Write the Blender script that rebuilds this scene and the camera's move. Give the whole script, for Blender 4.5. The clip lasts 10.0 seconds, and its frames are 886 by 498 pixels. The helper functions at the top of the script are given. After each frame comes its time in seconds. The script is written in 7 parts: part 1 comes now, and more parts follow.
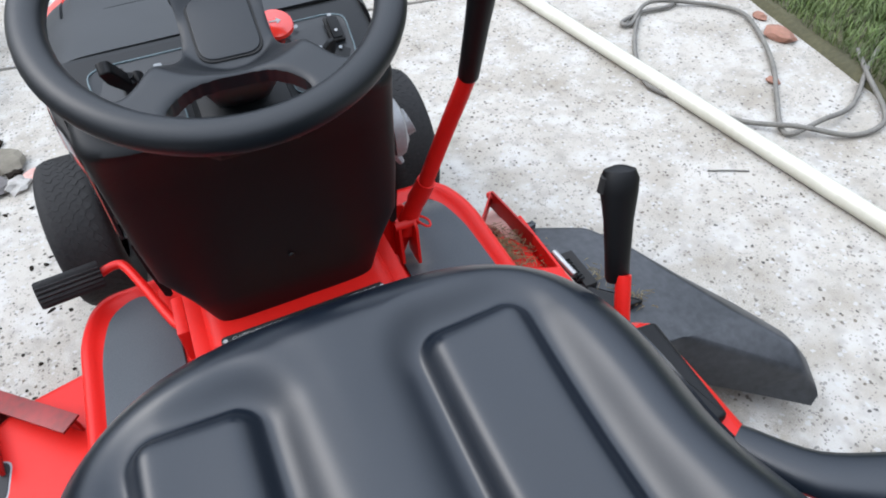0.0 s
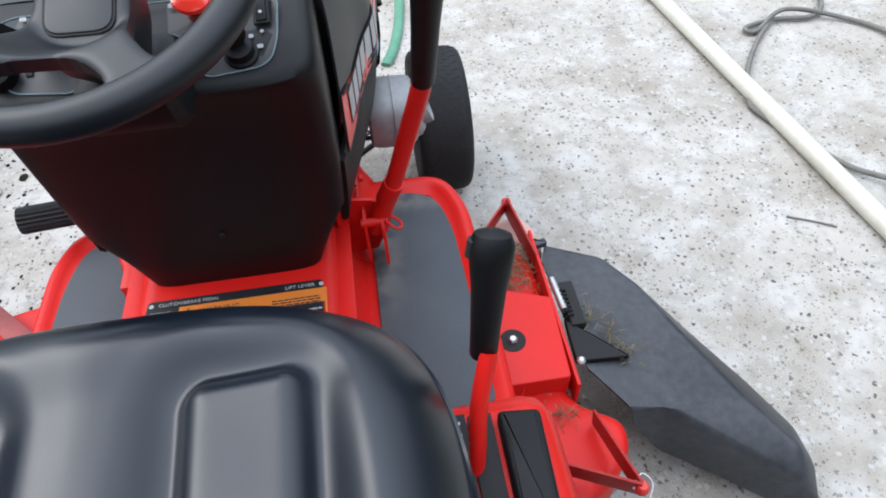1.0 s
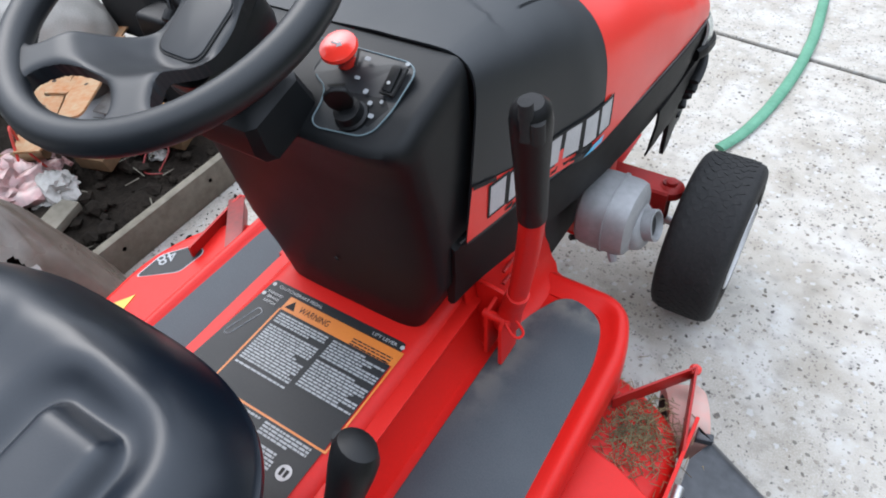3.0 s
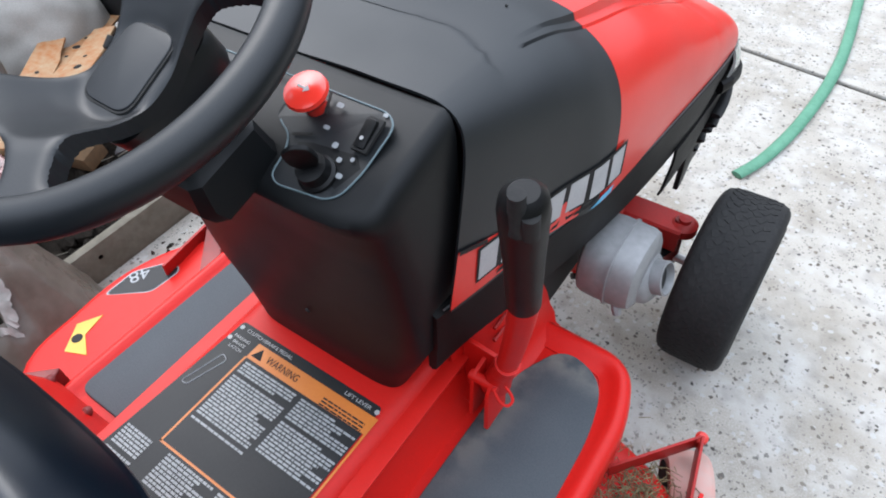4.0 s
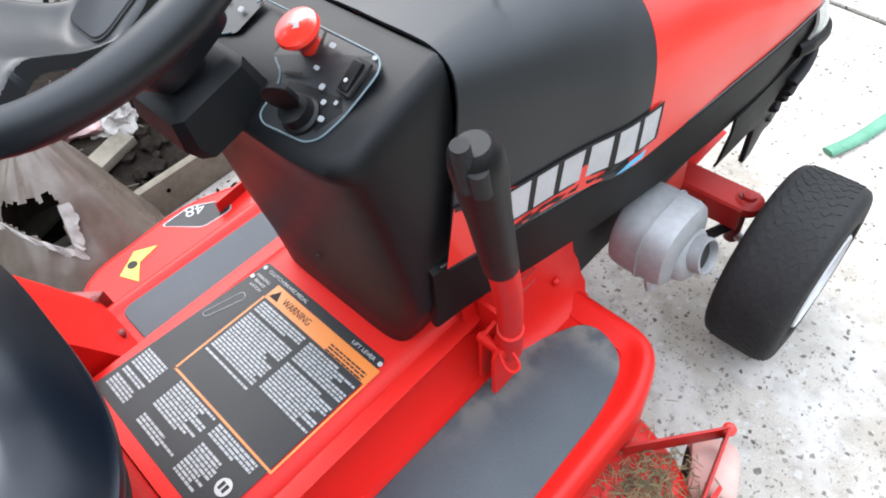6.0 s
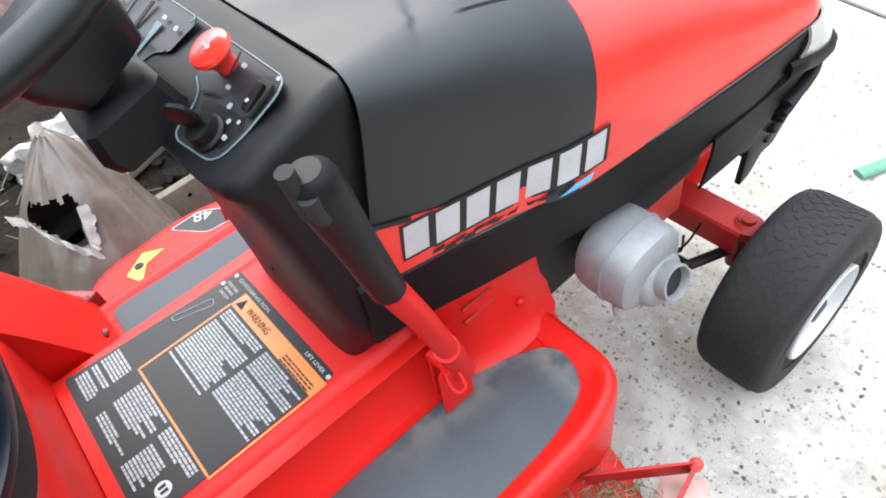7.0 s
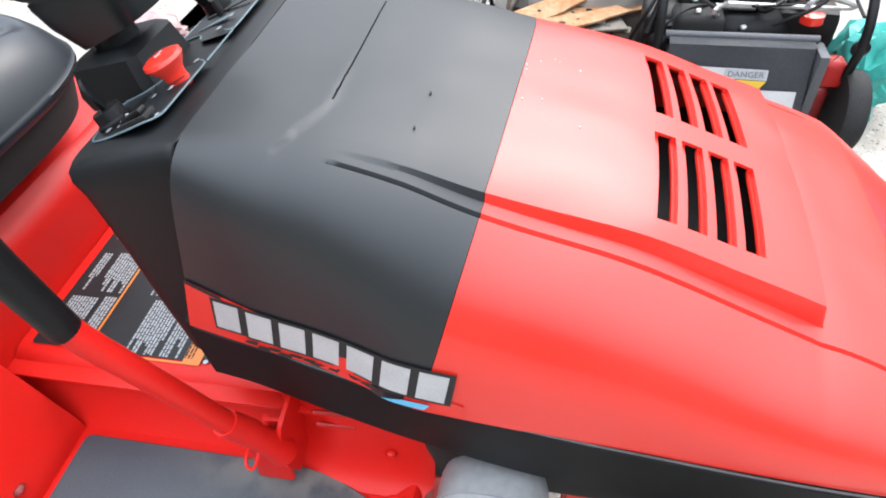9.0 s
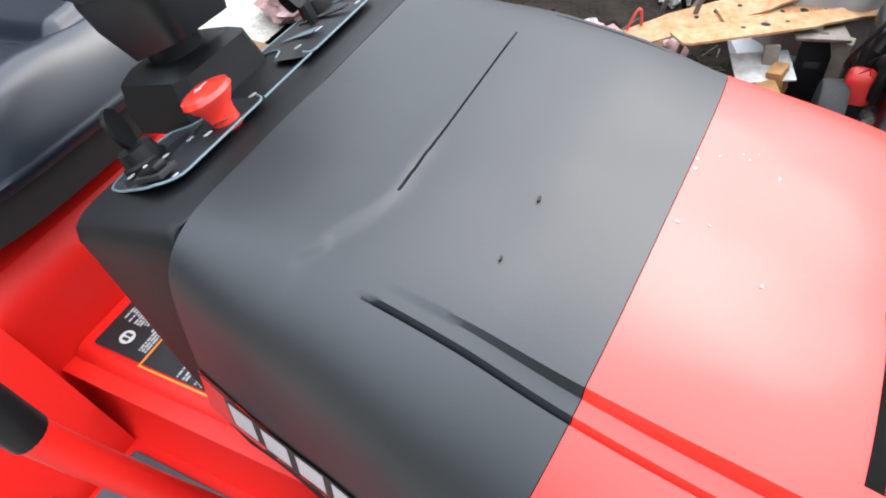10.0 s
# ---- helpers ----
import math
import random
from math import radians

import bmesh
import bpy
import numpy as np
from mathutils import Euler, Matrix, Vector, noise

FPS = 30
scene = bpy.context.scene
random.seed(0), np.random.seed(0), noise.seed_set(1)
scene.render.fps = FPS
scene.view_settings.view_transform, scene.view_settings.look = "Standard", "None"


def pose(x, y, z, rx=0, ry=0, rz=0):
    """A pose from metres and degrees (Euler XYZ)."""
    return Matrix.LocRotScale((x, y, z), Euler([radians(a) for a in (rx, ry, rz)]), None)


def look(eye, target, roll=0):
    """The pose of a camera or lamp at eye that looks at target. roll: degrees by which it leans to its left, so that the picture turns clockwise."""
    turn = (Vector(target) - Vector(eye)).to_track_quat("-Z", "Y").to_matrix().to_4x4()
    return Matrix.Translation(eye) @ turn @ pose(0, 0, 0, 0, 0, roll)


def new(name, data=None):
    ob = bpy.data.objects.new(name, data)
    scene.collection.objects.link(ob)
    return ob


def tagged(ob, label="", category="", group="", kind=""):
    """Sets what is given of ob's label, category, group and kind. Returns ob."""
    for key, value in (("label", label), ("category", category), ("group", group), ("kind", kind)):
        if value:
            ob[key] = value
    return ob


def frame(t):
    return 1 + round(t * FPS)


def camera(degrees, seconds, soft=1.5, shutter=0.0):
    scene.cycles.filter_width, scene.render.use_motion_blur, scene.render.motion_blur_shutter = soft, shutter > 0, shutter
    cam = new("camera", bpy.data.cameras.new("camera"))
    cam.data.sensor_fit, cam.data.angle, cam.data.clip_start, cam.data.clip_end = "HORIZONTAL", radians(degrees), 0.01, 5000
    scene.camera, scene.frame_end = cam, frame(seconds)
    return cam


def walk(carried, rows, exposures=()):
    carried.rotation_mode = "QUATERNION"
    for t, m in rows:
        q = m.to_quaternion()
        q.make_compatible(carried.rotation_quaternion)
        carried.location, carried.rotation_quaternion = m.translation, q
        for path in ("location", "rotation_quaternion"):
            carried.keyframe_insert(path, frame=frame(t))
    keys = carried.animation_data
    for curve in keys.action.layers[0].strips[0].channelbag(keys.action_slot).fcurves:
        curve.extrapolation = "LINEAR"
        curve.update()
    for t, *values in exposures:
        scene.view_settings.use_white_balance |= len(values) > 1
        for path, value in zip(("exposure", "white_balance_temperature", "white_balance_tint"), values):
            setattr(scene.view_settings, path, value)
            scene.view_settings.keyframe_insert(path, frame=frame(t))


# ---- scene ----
# The plan is drawn in units of 1.14 m (front tyres 0.38 m high, deck 1.2 m wide).
UNIT = 1.14
cam = camera(68.0, 10.0, soft=1.9)
PATH = [
    (0, (-0.044, -0.6959, 1.314), (0.3495, 0.26, 0.2271), -2.84),
    (0.5, (0.0607, -0.6598, 1.3186), (0.3744, 0.2793, 0.1918), -3.49),
    (1, (0.2486, -0.6551, 1.2934), (0.3608, 0.3186, 0.158), -2.92),
    (1.5, (0.3816, -0.6349, 1.2971), (0.2419, 0.3434, 0.1687), -6.55),
    (2, (0.4021, -0.5331, 1.3042), (0.0388, 0.4208, 0.2051), -7.66),
    (2.2, (0.4141, -0.4999, 1.307), (0.0294, 0.4367, 0.2003), -4.01),
    (3.3, (0.5613, -0.3716, 1.2825), (-0.1068, 0.4064, 0.1878), -8.05),
    (3.5, (0.5392, -0.3422, 1.2705), (-0.1096, 0.4272, 0.1582), -6.97),
    (4, (0.4845, -0.2788, 1.2811), (-0.1416, 0.5162, 0.1738), -4.67),
    (4.5, (0.4936, -0.2503, 1.286), (-0.2213, 0.4613, 0.1758), -5.22),
    (5, (0.5084, -0.2426, 1.2899), (-0.301, 0.3954, 0.2001), -7.52),
    (5.2, (0.5187, -0.2357, 1.2876), (-0.3034, 0.3846, 0.197), -8.02),
    (6.5, (0.5709, -0.1749, 1.2368), (-0.1345, 0.4327, 0.0607), -9.71),
    (7, (0.6456, -0.0891, 1.238), (-0.2049, 0.4249, 0.1144), -13.48),
    (7.5, (0.8096, 0.1237, 1.2464), (-0.1112, 0.5478, 0.1408), -8.72),
    (8, (0.7566, 0.2333, 1.2527), (-0.2071, 0.5851, 0.1584), -7.35),
    (8.5, (0.6653, 0.3544, 1.2345), (-0.3676, 0.4411, 0.1501), -4.62),
    (9, (0.6174, 0.4639, 1.2552), (-0.4258, 0.2407, 0.2007), -3.40),
    (9.5, (0.4963, 0.4518, 1.2497), (-0.5083, 0.1249, 0.1849), -3.06),
    (10, (0.3726, 0.4429, 1.2182), (-0.5051, -0.0673, 0.1139), -6.59),
]
EXPOSURES = [(0.0, 1.68, 6180, 10), (1.0, 1.65, 6180, 10), (2.0, 1.72, 6180, 10), (4.0, 1.72, 6180, 10), (5.2, 1.75, 6180, 10), (6.5, 2.68, 6500, 10), (7.5, 2.24, 6500, 10), (8.0, 2.06, 6500, 10), (8.5, 2.1, 6500, 10), (9.0, 2.42, 6500, 10), (9.5, 2.58, 6500, 10), (10.0, 2.52, 6500, 10)]
walk(cam, [(t, look(eye, target, roll)) for t, eye, target, roll in PATH], EXPOSURES)

# ---------- world, sun ----------
world = bpy.data.worlds.new("overcast_sky")
scene.world = world
world.use_nodes = True
wn = world.node_tree.nodes
wl = world.node_tree.links
wn.clear()
sky = wn.new("ShaderNodeTexSky")
sky.sky_type = "NISHITA"
sky.sun_disc = False
sky.sun_elevation = radians(48)
sky.sun_rotation = radians(292)
sky.dust_density = 4.0
sky.air_density = 1.0
hsv = wn.new("ShaderNodeHueSaturation")
hsv.inputs["Saturation"].default_value = 0.5
bg = wn.new("ShaderNodeBackground")
bg.inputs["Strength"].default_value = 0.15
wo = wn.new("ShaderNodeOutputWorld")
wl.new(sky.outputs[0], hsv.inputs["Color"])
# an overcast sky is about three times as bright overhead as at the horizon
dome = wn.new("ShaderNodeTexCoord")
dome_z = wn.new("ShaderNodeSeparateXYZ")
grade = wn.new("ShaderNodeMapRange")
grade.inputs[1].default_value = 0.0
grade.inputs[2].default_value = 1.0
grade.inputs[3].default_value = 0.15
grade.inputs[4].default_value = 2.7
cloud = wn.new("ShaderNodeVectorMath")
cloud.operation = "SCALE"
wl.new(dome.outputs["Generated"], dome_z.inputs[0])
wl.new(dome_z.outputs[2], grade.inputs[0])
veil = wn.new("ShaderNodeMix")
veil.data_type = "RGBA"
veil.inputs[0].default_value = 0.86
veil.inputs[7].default_value = (2.35, 2.55, 2.85, 1)
wl.new(hsv.outputs[0], veil.inputs[6])
wl.new(veil.outputs[2], cloud.inputs[0])
wl.new(grade.outputs[0], cloud.inputs["Scale"])
wl.new(cloud.outputs[0], bg.inputs["Color"])
wl.new(bg.outputs[0], wo.inputs["Surface"])

sun_data = bpy.data.lights.new("sun", "SUN")
sun_data.energy = 0.25
sun_data.angle = radians(40)
sun_data.color = (1.0, 0.97, 0.93)
sun = new("sun", sun_data)
sun.matrix_world = look((-3.0, 1.2, 3.6), (0, 0, 0))


# ---------- materials ----------
def node_mat(name):
    m = bpy.data.materials.new(name)
    m.use_nodes = True
    return m, m.node_tree.nodes, m.node_tree.links, m.node_tree.nodes["Principled BSDF"]


def surface(name, base, other, rough=0.5, metal=0.0, grain=60.0, blotch=6.0, bump=0.05, coat=0.0, spec=0.5, rough_var=0.12, depth=0.002, island=0.0):
    """A plain procedural surface: base colour drifting to other by blotches and grain, uneven gloss, fine relief."""
    m, n, l, p = node_mat(name)
    tc = n.new("ShaderNodeTexCoord")
    big = n.new("ShaderNodeTexNoise")
    big.inputs["Scale"].default_value = blotch
    big.inputs["Detail"].default_value = 5
    fine = n.new("ShaderNodeTexNoise")
    fine.inputs["Scale"].default_value = grain
    fine.inputs["Detail"].default_value = 4
    for t in (big, fine):
        l.new(tc.outputs["Object"], t.inputs["Vector"])
    mean = n.new("ShaderNodeMath")
    mean.operation = "MULTIPLY_ADD"
    mean.inputs[1].default_value = 0.45
    l.new(fine.outputs["Fac"], mean.inputs[0])
    half = n.new("ShaderNodeMath")
    half.operation = "MULTIPLY"
    half.inputs[1].default_value = 0.55
    l.new(big.outputs["Fac"], half.inputs[0])
    l.new(half.outputs[0], mean.inputs[2])
    ramp = n.new("ShaderNodeMapRange")
    ramp.inputs[1].default_value = 0.35
    ramp.inputs[2].default_value = 0.68
    l.new(mean.outputs[0], ramp.inputs[0])
    mix = n.new("ShaderNodeMix")
    mix.data_type = "RGBA"
    mix.inputs[6].default_value = (*base, 1)
    mix.inputs[7].default_value = (*other, 1)
    l.new(ramp.outputs[0], mix.inputs[0])
    if island:
        geo = n.new("ShaderNodeNewGeometry")
        h = n.new("ShaderNodeHueSaturation")
        v = n.new("ShaderNodeMapRange")
        v.inputs[3].default_value = 1 - island
        v.inputs[4].default_value = 1 + island
        l.new(geo.outputs["Random Per Island"], v.inputs[0])
        l.new(v.outputs[0], h.inputs["Value"])
        l.new(mix.outputs[2], h.inputs["Color"])
        l.new(h.outputs[0], p.inputs["Base Color"])
    else:
        l.new(mix.outputs[2], p.inputs["Base Color"])
    rr = n.new("ShaderNodeMapRange")
    rr.inputs[3].default_value = max(0.02, rough - rough_var)
    rr.inputs[4].default_value = min(1, rough + rough_var)
    l.new(big.outputs["Fac"], rr.inputs[0])
    l.new(rr.outputs[0], p.inputs["Roughness"])
    p.inputs["Metallic"].default_value = metal
    p.inputs["Specular IOR Level"].default_value = spec
    p.inputs["Coat Weight"].default_value = coat
    p.inputs["Coat Roughness"].default_value = 0.12
    if bump:
        b = n.new("ShaderNodeBump")
        b.inputs["Strength"].default_value = bump
        b.inputs["Distance"].default_value = depth
        l.new(fine.outputs["Fac"], b.inputs["Height"])
        l.new(b.outputs[0], p.inputs["Normal"])
    return m


RED = surface("red_paint", (0.55, 0.009, 0.006), (0.48, 0.012, 0.008), 0.42, grain=220, blotch=5, bump=0.05, coat=0.0, spec=0.26, depth=0.001)
RED_HOOD = surface("red_hood_plastic", (0.6, 0.022, 0.014), (0.56, 0.025, 0.016), 0.4, grain=300, blotch=7, bump=0.03, coat=0.32, spec=0.36, depth=0.0008)
RED_WORN = surface("worn_red_paint", (0.6, 0.02, 0.014), (0.42, 0.07, 0.05), 0.5, grain=90, blotch=14, bump=0.15)
RED_DARK = surface("dark_red_paint", (0.2, 0.008, 0.007), (0.1, 0.012, 0.01), 0.5, grain=80, blotch=10, bump=0.1)
# darker copy of the red paint, with the shade put into its colour
SHADED_RED = surface("shaded_side_red_paint", (0.36, 0.010, 0.008), (0.26, 0.014, 0.011), 0.45, spec=0.3, grain=160, blotch=12, bump=0.12)
BLACK = surface("black_textured_plastic", (0.0025, 0.0026, 0.003), (0.0045, 0.0047, 0.0053), 0.46, spec=0.25, grain=900, blotch=6, bump=0.25, depth=0.0006)
DASH_BLACK = surface("black_dash_plastic", (0.0022, 0.0028, 0.0034), (0.0036, 0.0044, 0.0052), 0.50, spec=0.27, grain=700, blotch=6, bump=0.15, depth=0.0006)
BLACK_HOOD = surface("black_hood_plastic", (0.0075, 0.0092, 0.0108), (0.0105, 0.0125, 0.0145), 0.48, spec=0.5, grain=500, blotch=5, bump=0.12, depth=0.0006)
STRIP_BLACK = surface("grained_black_strip", (0.003, 0.003, 0.0032), (0.005, 0.005, 0.0054), 0.55, spec=0.17, grain=700, blotch=9, bump=0.3, depth=0.0006)
VINYL = surface("black_seat_vinyl", (0.0016, 0.0040, 0.0082), (0.0030, 0.0066, 0.0125), 0.33, spec=0.5, grain=420, blotch=7, bump=0.12, depth=0.0005)
WHEEL_BLACK = surface("steering_wheel_rubber", (0.0035, 0.0048, 0.0065), (0.006, 0.008, 0.0105), 0.42, spec=0.42, grain=700, blotch=8, bump=0.15, depth=0.0005)
PANEL = surface("control_panel_label", (0.008, 0.0095, 0.011), (0.012, 0.014, 0.016), 0.46, grain=300, blotch=9, bump=0.05)
RUBBER = surface("tyre_rubber", (0.010, 0.010, 0.0105), (0.024, 0.0235, 0.023), 0.72, spec=0.25, grain=160, blotch=9, bump=0.3)
PAD = surface("grey_rubber_foot_pad", (0.029, 0.037, 0.045), (0.058, 0.066, 0.073), 0.7, grain=420, blotch=7, bump=0.35, depth=0.001)
DUSTY_SIDE = surface("dusty_tyre_side", (0.020, 0.019, 0.018), (0.055, 0.050, 0.043), 0.85, spec=0.2, grain=120, blotch=16, bump=0.3)
GREY_PLASTIC = surface("grey_deflector_plastic", (0.010, 0.0125, 0.0155), (0.044, 0.047, 0.053), 0.40, grain=60, blotch=5, bump=0.08)
FLAP = surface("grey_flap_plastic", (0.04, 0.043, 0.048), (0.065, 0.069, 0.076), 0.5, grain=120, blotch=8, bump=0.05)
STEEL = surface("bare_steel", (0.5, 0.5, 0.5), (0.35, 0.34, 0.33), 0.4, metal=0.9, grain=150, blotch=20, bump=0.1)
ALU = surface("aluminised_muffler", (0.20, 0.202, 0.205), (0.275, 0.278, 0.282), 0.5, metal=0.3, grain=90, blotch=9, bump=0.12)
WHITE_RIM = surface("white_wheel_rim", (0.5, 0.5, 0.5), (0.4, 0.4, 0.4), 0.4, grain=80, blotch=14, bump=0.05)
WHITE = surface("white_print", (0.4, 0.4, 0.4), (0.33, 0.33, 0.33), 0.5, grain=300, blotch=30, bump=0.0)
PALE = surface("pale_print", (0.3, 0.315, 0.325), (0.21, 0.225, 0.235), 0.5, grain=500, blotch=60, bump=0.0)
TRIM_GREY = surface("grey_trim_paint", (0.05, 0.05, 0.05), (0.08, 0.08, 0.08), 0.5, grain=200, blotch=20, bump=0.0)
PALE_BLUE = surface("pale_blue_line", (0.12, 0.17, 0.185), (0.09, 0.13, 0.145), 0.5, grain=200, blotch=20, bump=0.0)
ORANGE = surface("orange_print", (0.55, 0.17, 0.02), (0.5, 0.14, 0.018), 0.45, grain=300, blotch=20, bump=0.0)
YELLOW = surface("yellow_print", (0.52, 0.34, 0.02), (0.46, 0.3, 0.02), 0.45, grain=300, blotch=20, bump=0.0)
DECAL = surface("black_decal_film", (0.008, 0.009, 0.0105), (0.013, 0.0142, 0.016), 0.5, spec=0.3, grain=260, blotch=10, bump=0.02)
# near-black; on holes, slots and recesses it puts shade into the colour
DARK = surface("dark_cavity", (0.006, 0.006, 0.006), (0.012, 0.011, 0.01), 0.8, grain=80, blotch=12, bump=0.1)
LENS = surface("headlamp_lens", (0.30, 0.30, 0.29), (0.22, 0.22, 0.21), 0.18, grain=150, blotch=12, bump=0.1, coat=0.6)
KNOB_RED = surface("red_knob_plastic", (0.8, 0.035, 0.02), (0.76, 0.04, 0.025), 0.25, grain=300, blotch=20, bump=0.02, coat=0.5)
BLUE = surface("blue_print", (0.1, 0.4, 0.6), (0.08, 0.33, 0.52), 0.45, grain=300, blotch=20, bump=0.0)
PVC = surface("cream_pvc", (0.5, 0.49, 0.42), (0.43, 0.415, 0.345), 0.35, grain=60, blotch=6, bump=0.03)
ROPE = surface("dirty_grey_cable", (0.1, 0.095, 0.085), (0.17, 0.16, 0.14), 0.8, grain=200, blotch=25, bump=0.3)
HOSE = surface("faded_green_hose", (0.05, 0.17, 0.10), (0.09, 0.24, 0.155), 0.5, grain=90, blotch=12, bump=0.1)
TIMBER = surface("weathered_timber", (0.11, 0.098, 0.076), (0.18, 0.163, 0.132), 0.85, spec=0.2, grain=45, blotch=9, bump=0.4)
SOIL = surface("dark_soil", (0.008, 0.0064, 0.005), (0.024, 0.019, 0.0145), 0.95, spec=0.08, grain=70, blotch=8, bump=0.8, depth=0.01)
BAG = surface("dirty_clear_plastic", (0.13, 0.108, 0.088), (0.075, 0.060, 0.047), 0.3, grain=40, blotch=7, bump=0.15, depth=0.004)
PAPER = surface("torn_white_paper", (0.40, 0.385, 0.36), (0.20, 0.188, 0.17), 0.8, grain=60, blotch=20, bump=0.3)
SACK = surface("woven_white_sack", (0.30, 0.285, 0.26), (0.20, 0.19, 0.17), 0.7, grain=300, blotch=5, bump=0.1)
PINK = surface("pale_pink_plastic", (0.40, 0.22, 0.21), (0.15, 0.125, 0.12), 0.3, grain=50, blotch=22, bump=0.2)
RUST = surface("rusty_steel_blade", (0.27, 0.095, 0.022), (0.30, 0.22, 0.13), 0.75, metal=0.2, grain=60, blotch=26, bump=0.3)
TEAL = surface("teal_plastic_sack", (0.03, 0.28, 0.24), (0.06, 0.4, 0.34), 0.45, grain=60, blotch=14, bump=0.3)
STRAW = surface("dry_grass_clippings", (0.25, 0.2, 0.105), (0.14, 0.118, 0.066), 0.9, grain=60, blotch=30, bump=0.2, island=0.4)
BLADE = surface("lawn_grass", (0.06, 0.1, 0.022), (0.1, 0.13, 0.04), 0.7, grain=30, blotch=4, bump=0.1, island=0.45)
BRICK = surface("broken_brick", (0.27, 0.13, 0.09), (0.19, 0.10, 0.07), 0.9, grain=80, blotch=20, bump=0.4)
FADED = surface("faded_pink_plastic", (0.52, 0.26, 0.22), (0.42, 0.3, 0.26), 0.6, grain=60, blotch=20, bump=0.2)
IRON = surface("grimy_brown_iron", (0.07, 0.058, 0.046), (0.14, 0.12, 0.10), 0.6, metal=0.3, grain=60, blotch=18, bump=0.3)
SKIN_BROWN = surface("cardboard", (0.15, 0.09, 0.046), (0.09, 0.058, 0.034), 0.85, spec=0.15, grain=60, blotch=10, bump=0.2)


def dusty(m):
    """Pale dust trodden into the inner and front border of the foot pad."""
    n, l = m.node_tree.nodes, m.node_tree.links
    p = n["Principled BSDF"]
    before = p.inputs["Base Color"].links[0].from_socket
    tc = n.new("ShaderNodeTexCoord")
    xyz = n.new("ShaderNodeSeparateXYZ")
    l.new(tc.outputs["Object"], xyz.inputs[0])

    def ramp(src, a, b):
        r = n.new("ShaderNodeMapRange")
        r.interpolation_type = "SMOOTHSTEP"
        r.inputs[1].default_value, r.inputs[2].default_value = a, b
        l.new(src, r.inputs[0])
        return r.outputs[0]

    def calc(op, a, b):
        x = n.new("ShaderNodeMath")
        x.operation = op
        l.new(a, x.inputs[0])
        l.new(b, x.inputs[1])
        return x.outputs[0]

    cloud_tex = n.new("ShaderNodeTexNoise")
    cloud_tex.inputs["Scale"].default_value = 26
    cloud_tex.inputs["Detail"].default_value = 6
    l.new(tc.outputs["Object"], cloud_tex.inputs["Vector"])
    border = calc("MAXIMUM", ramp(xyz.outputs[0], 0.252 * UNIT, 0.178 * UNIT), ramp(xyz.outputs[1], 0.195 * UNIT, 0.25 * UNIT))
    where = calc("MULTIPLY", border, ramp(xyz.outputs[1], -0.06 * UNIT, 0.12 * UNIT))
    where = calc("MULTIPLY", where, ramp(xyz.outputs[0], 0.0, 0.05))
    where = calc("MULTIPLY", where, ramp(cloud_tex.outputs["Fac"], 0.3, 0.62))
    x = n.new("ShaderNodeMix")
    x.data_type = "RGBA"
    x.inputs[7].default_value = (0.15, 0.145, 0.13, 1)
    l.new(where, x.inputs[0])
    l.new(before, x.inputs[6])
    l.new(x.outputs[2], p.inputs["Base Color"])


dusty(PAD)


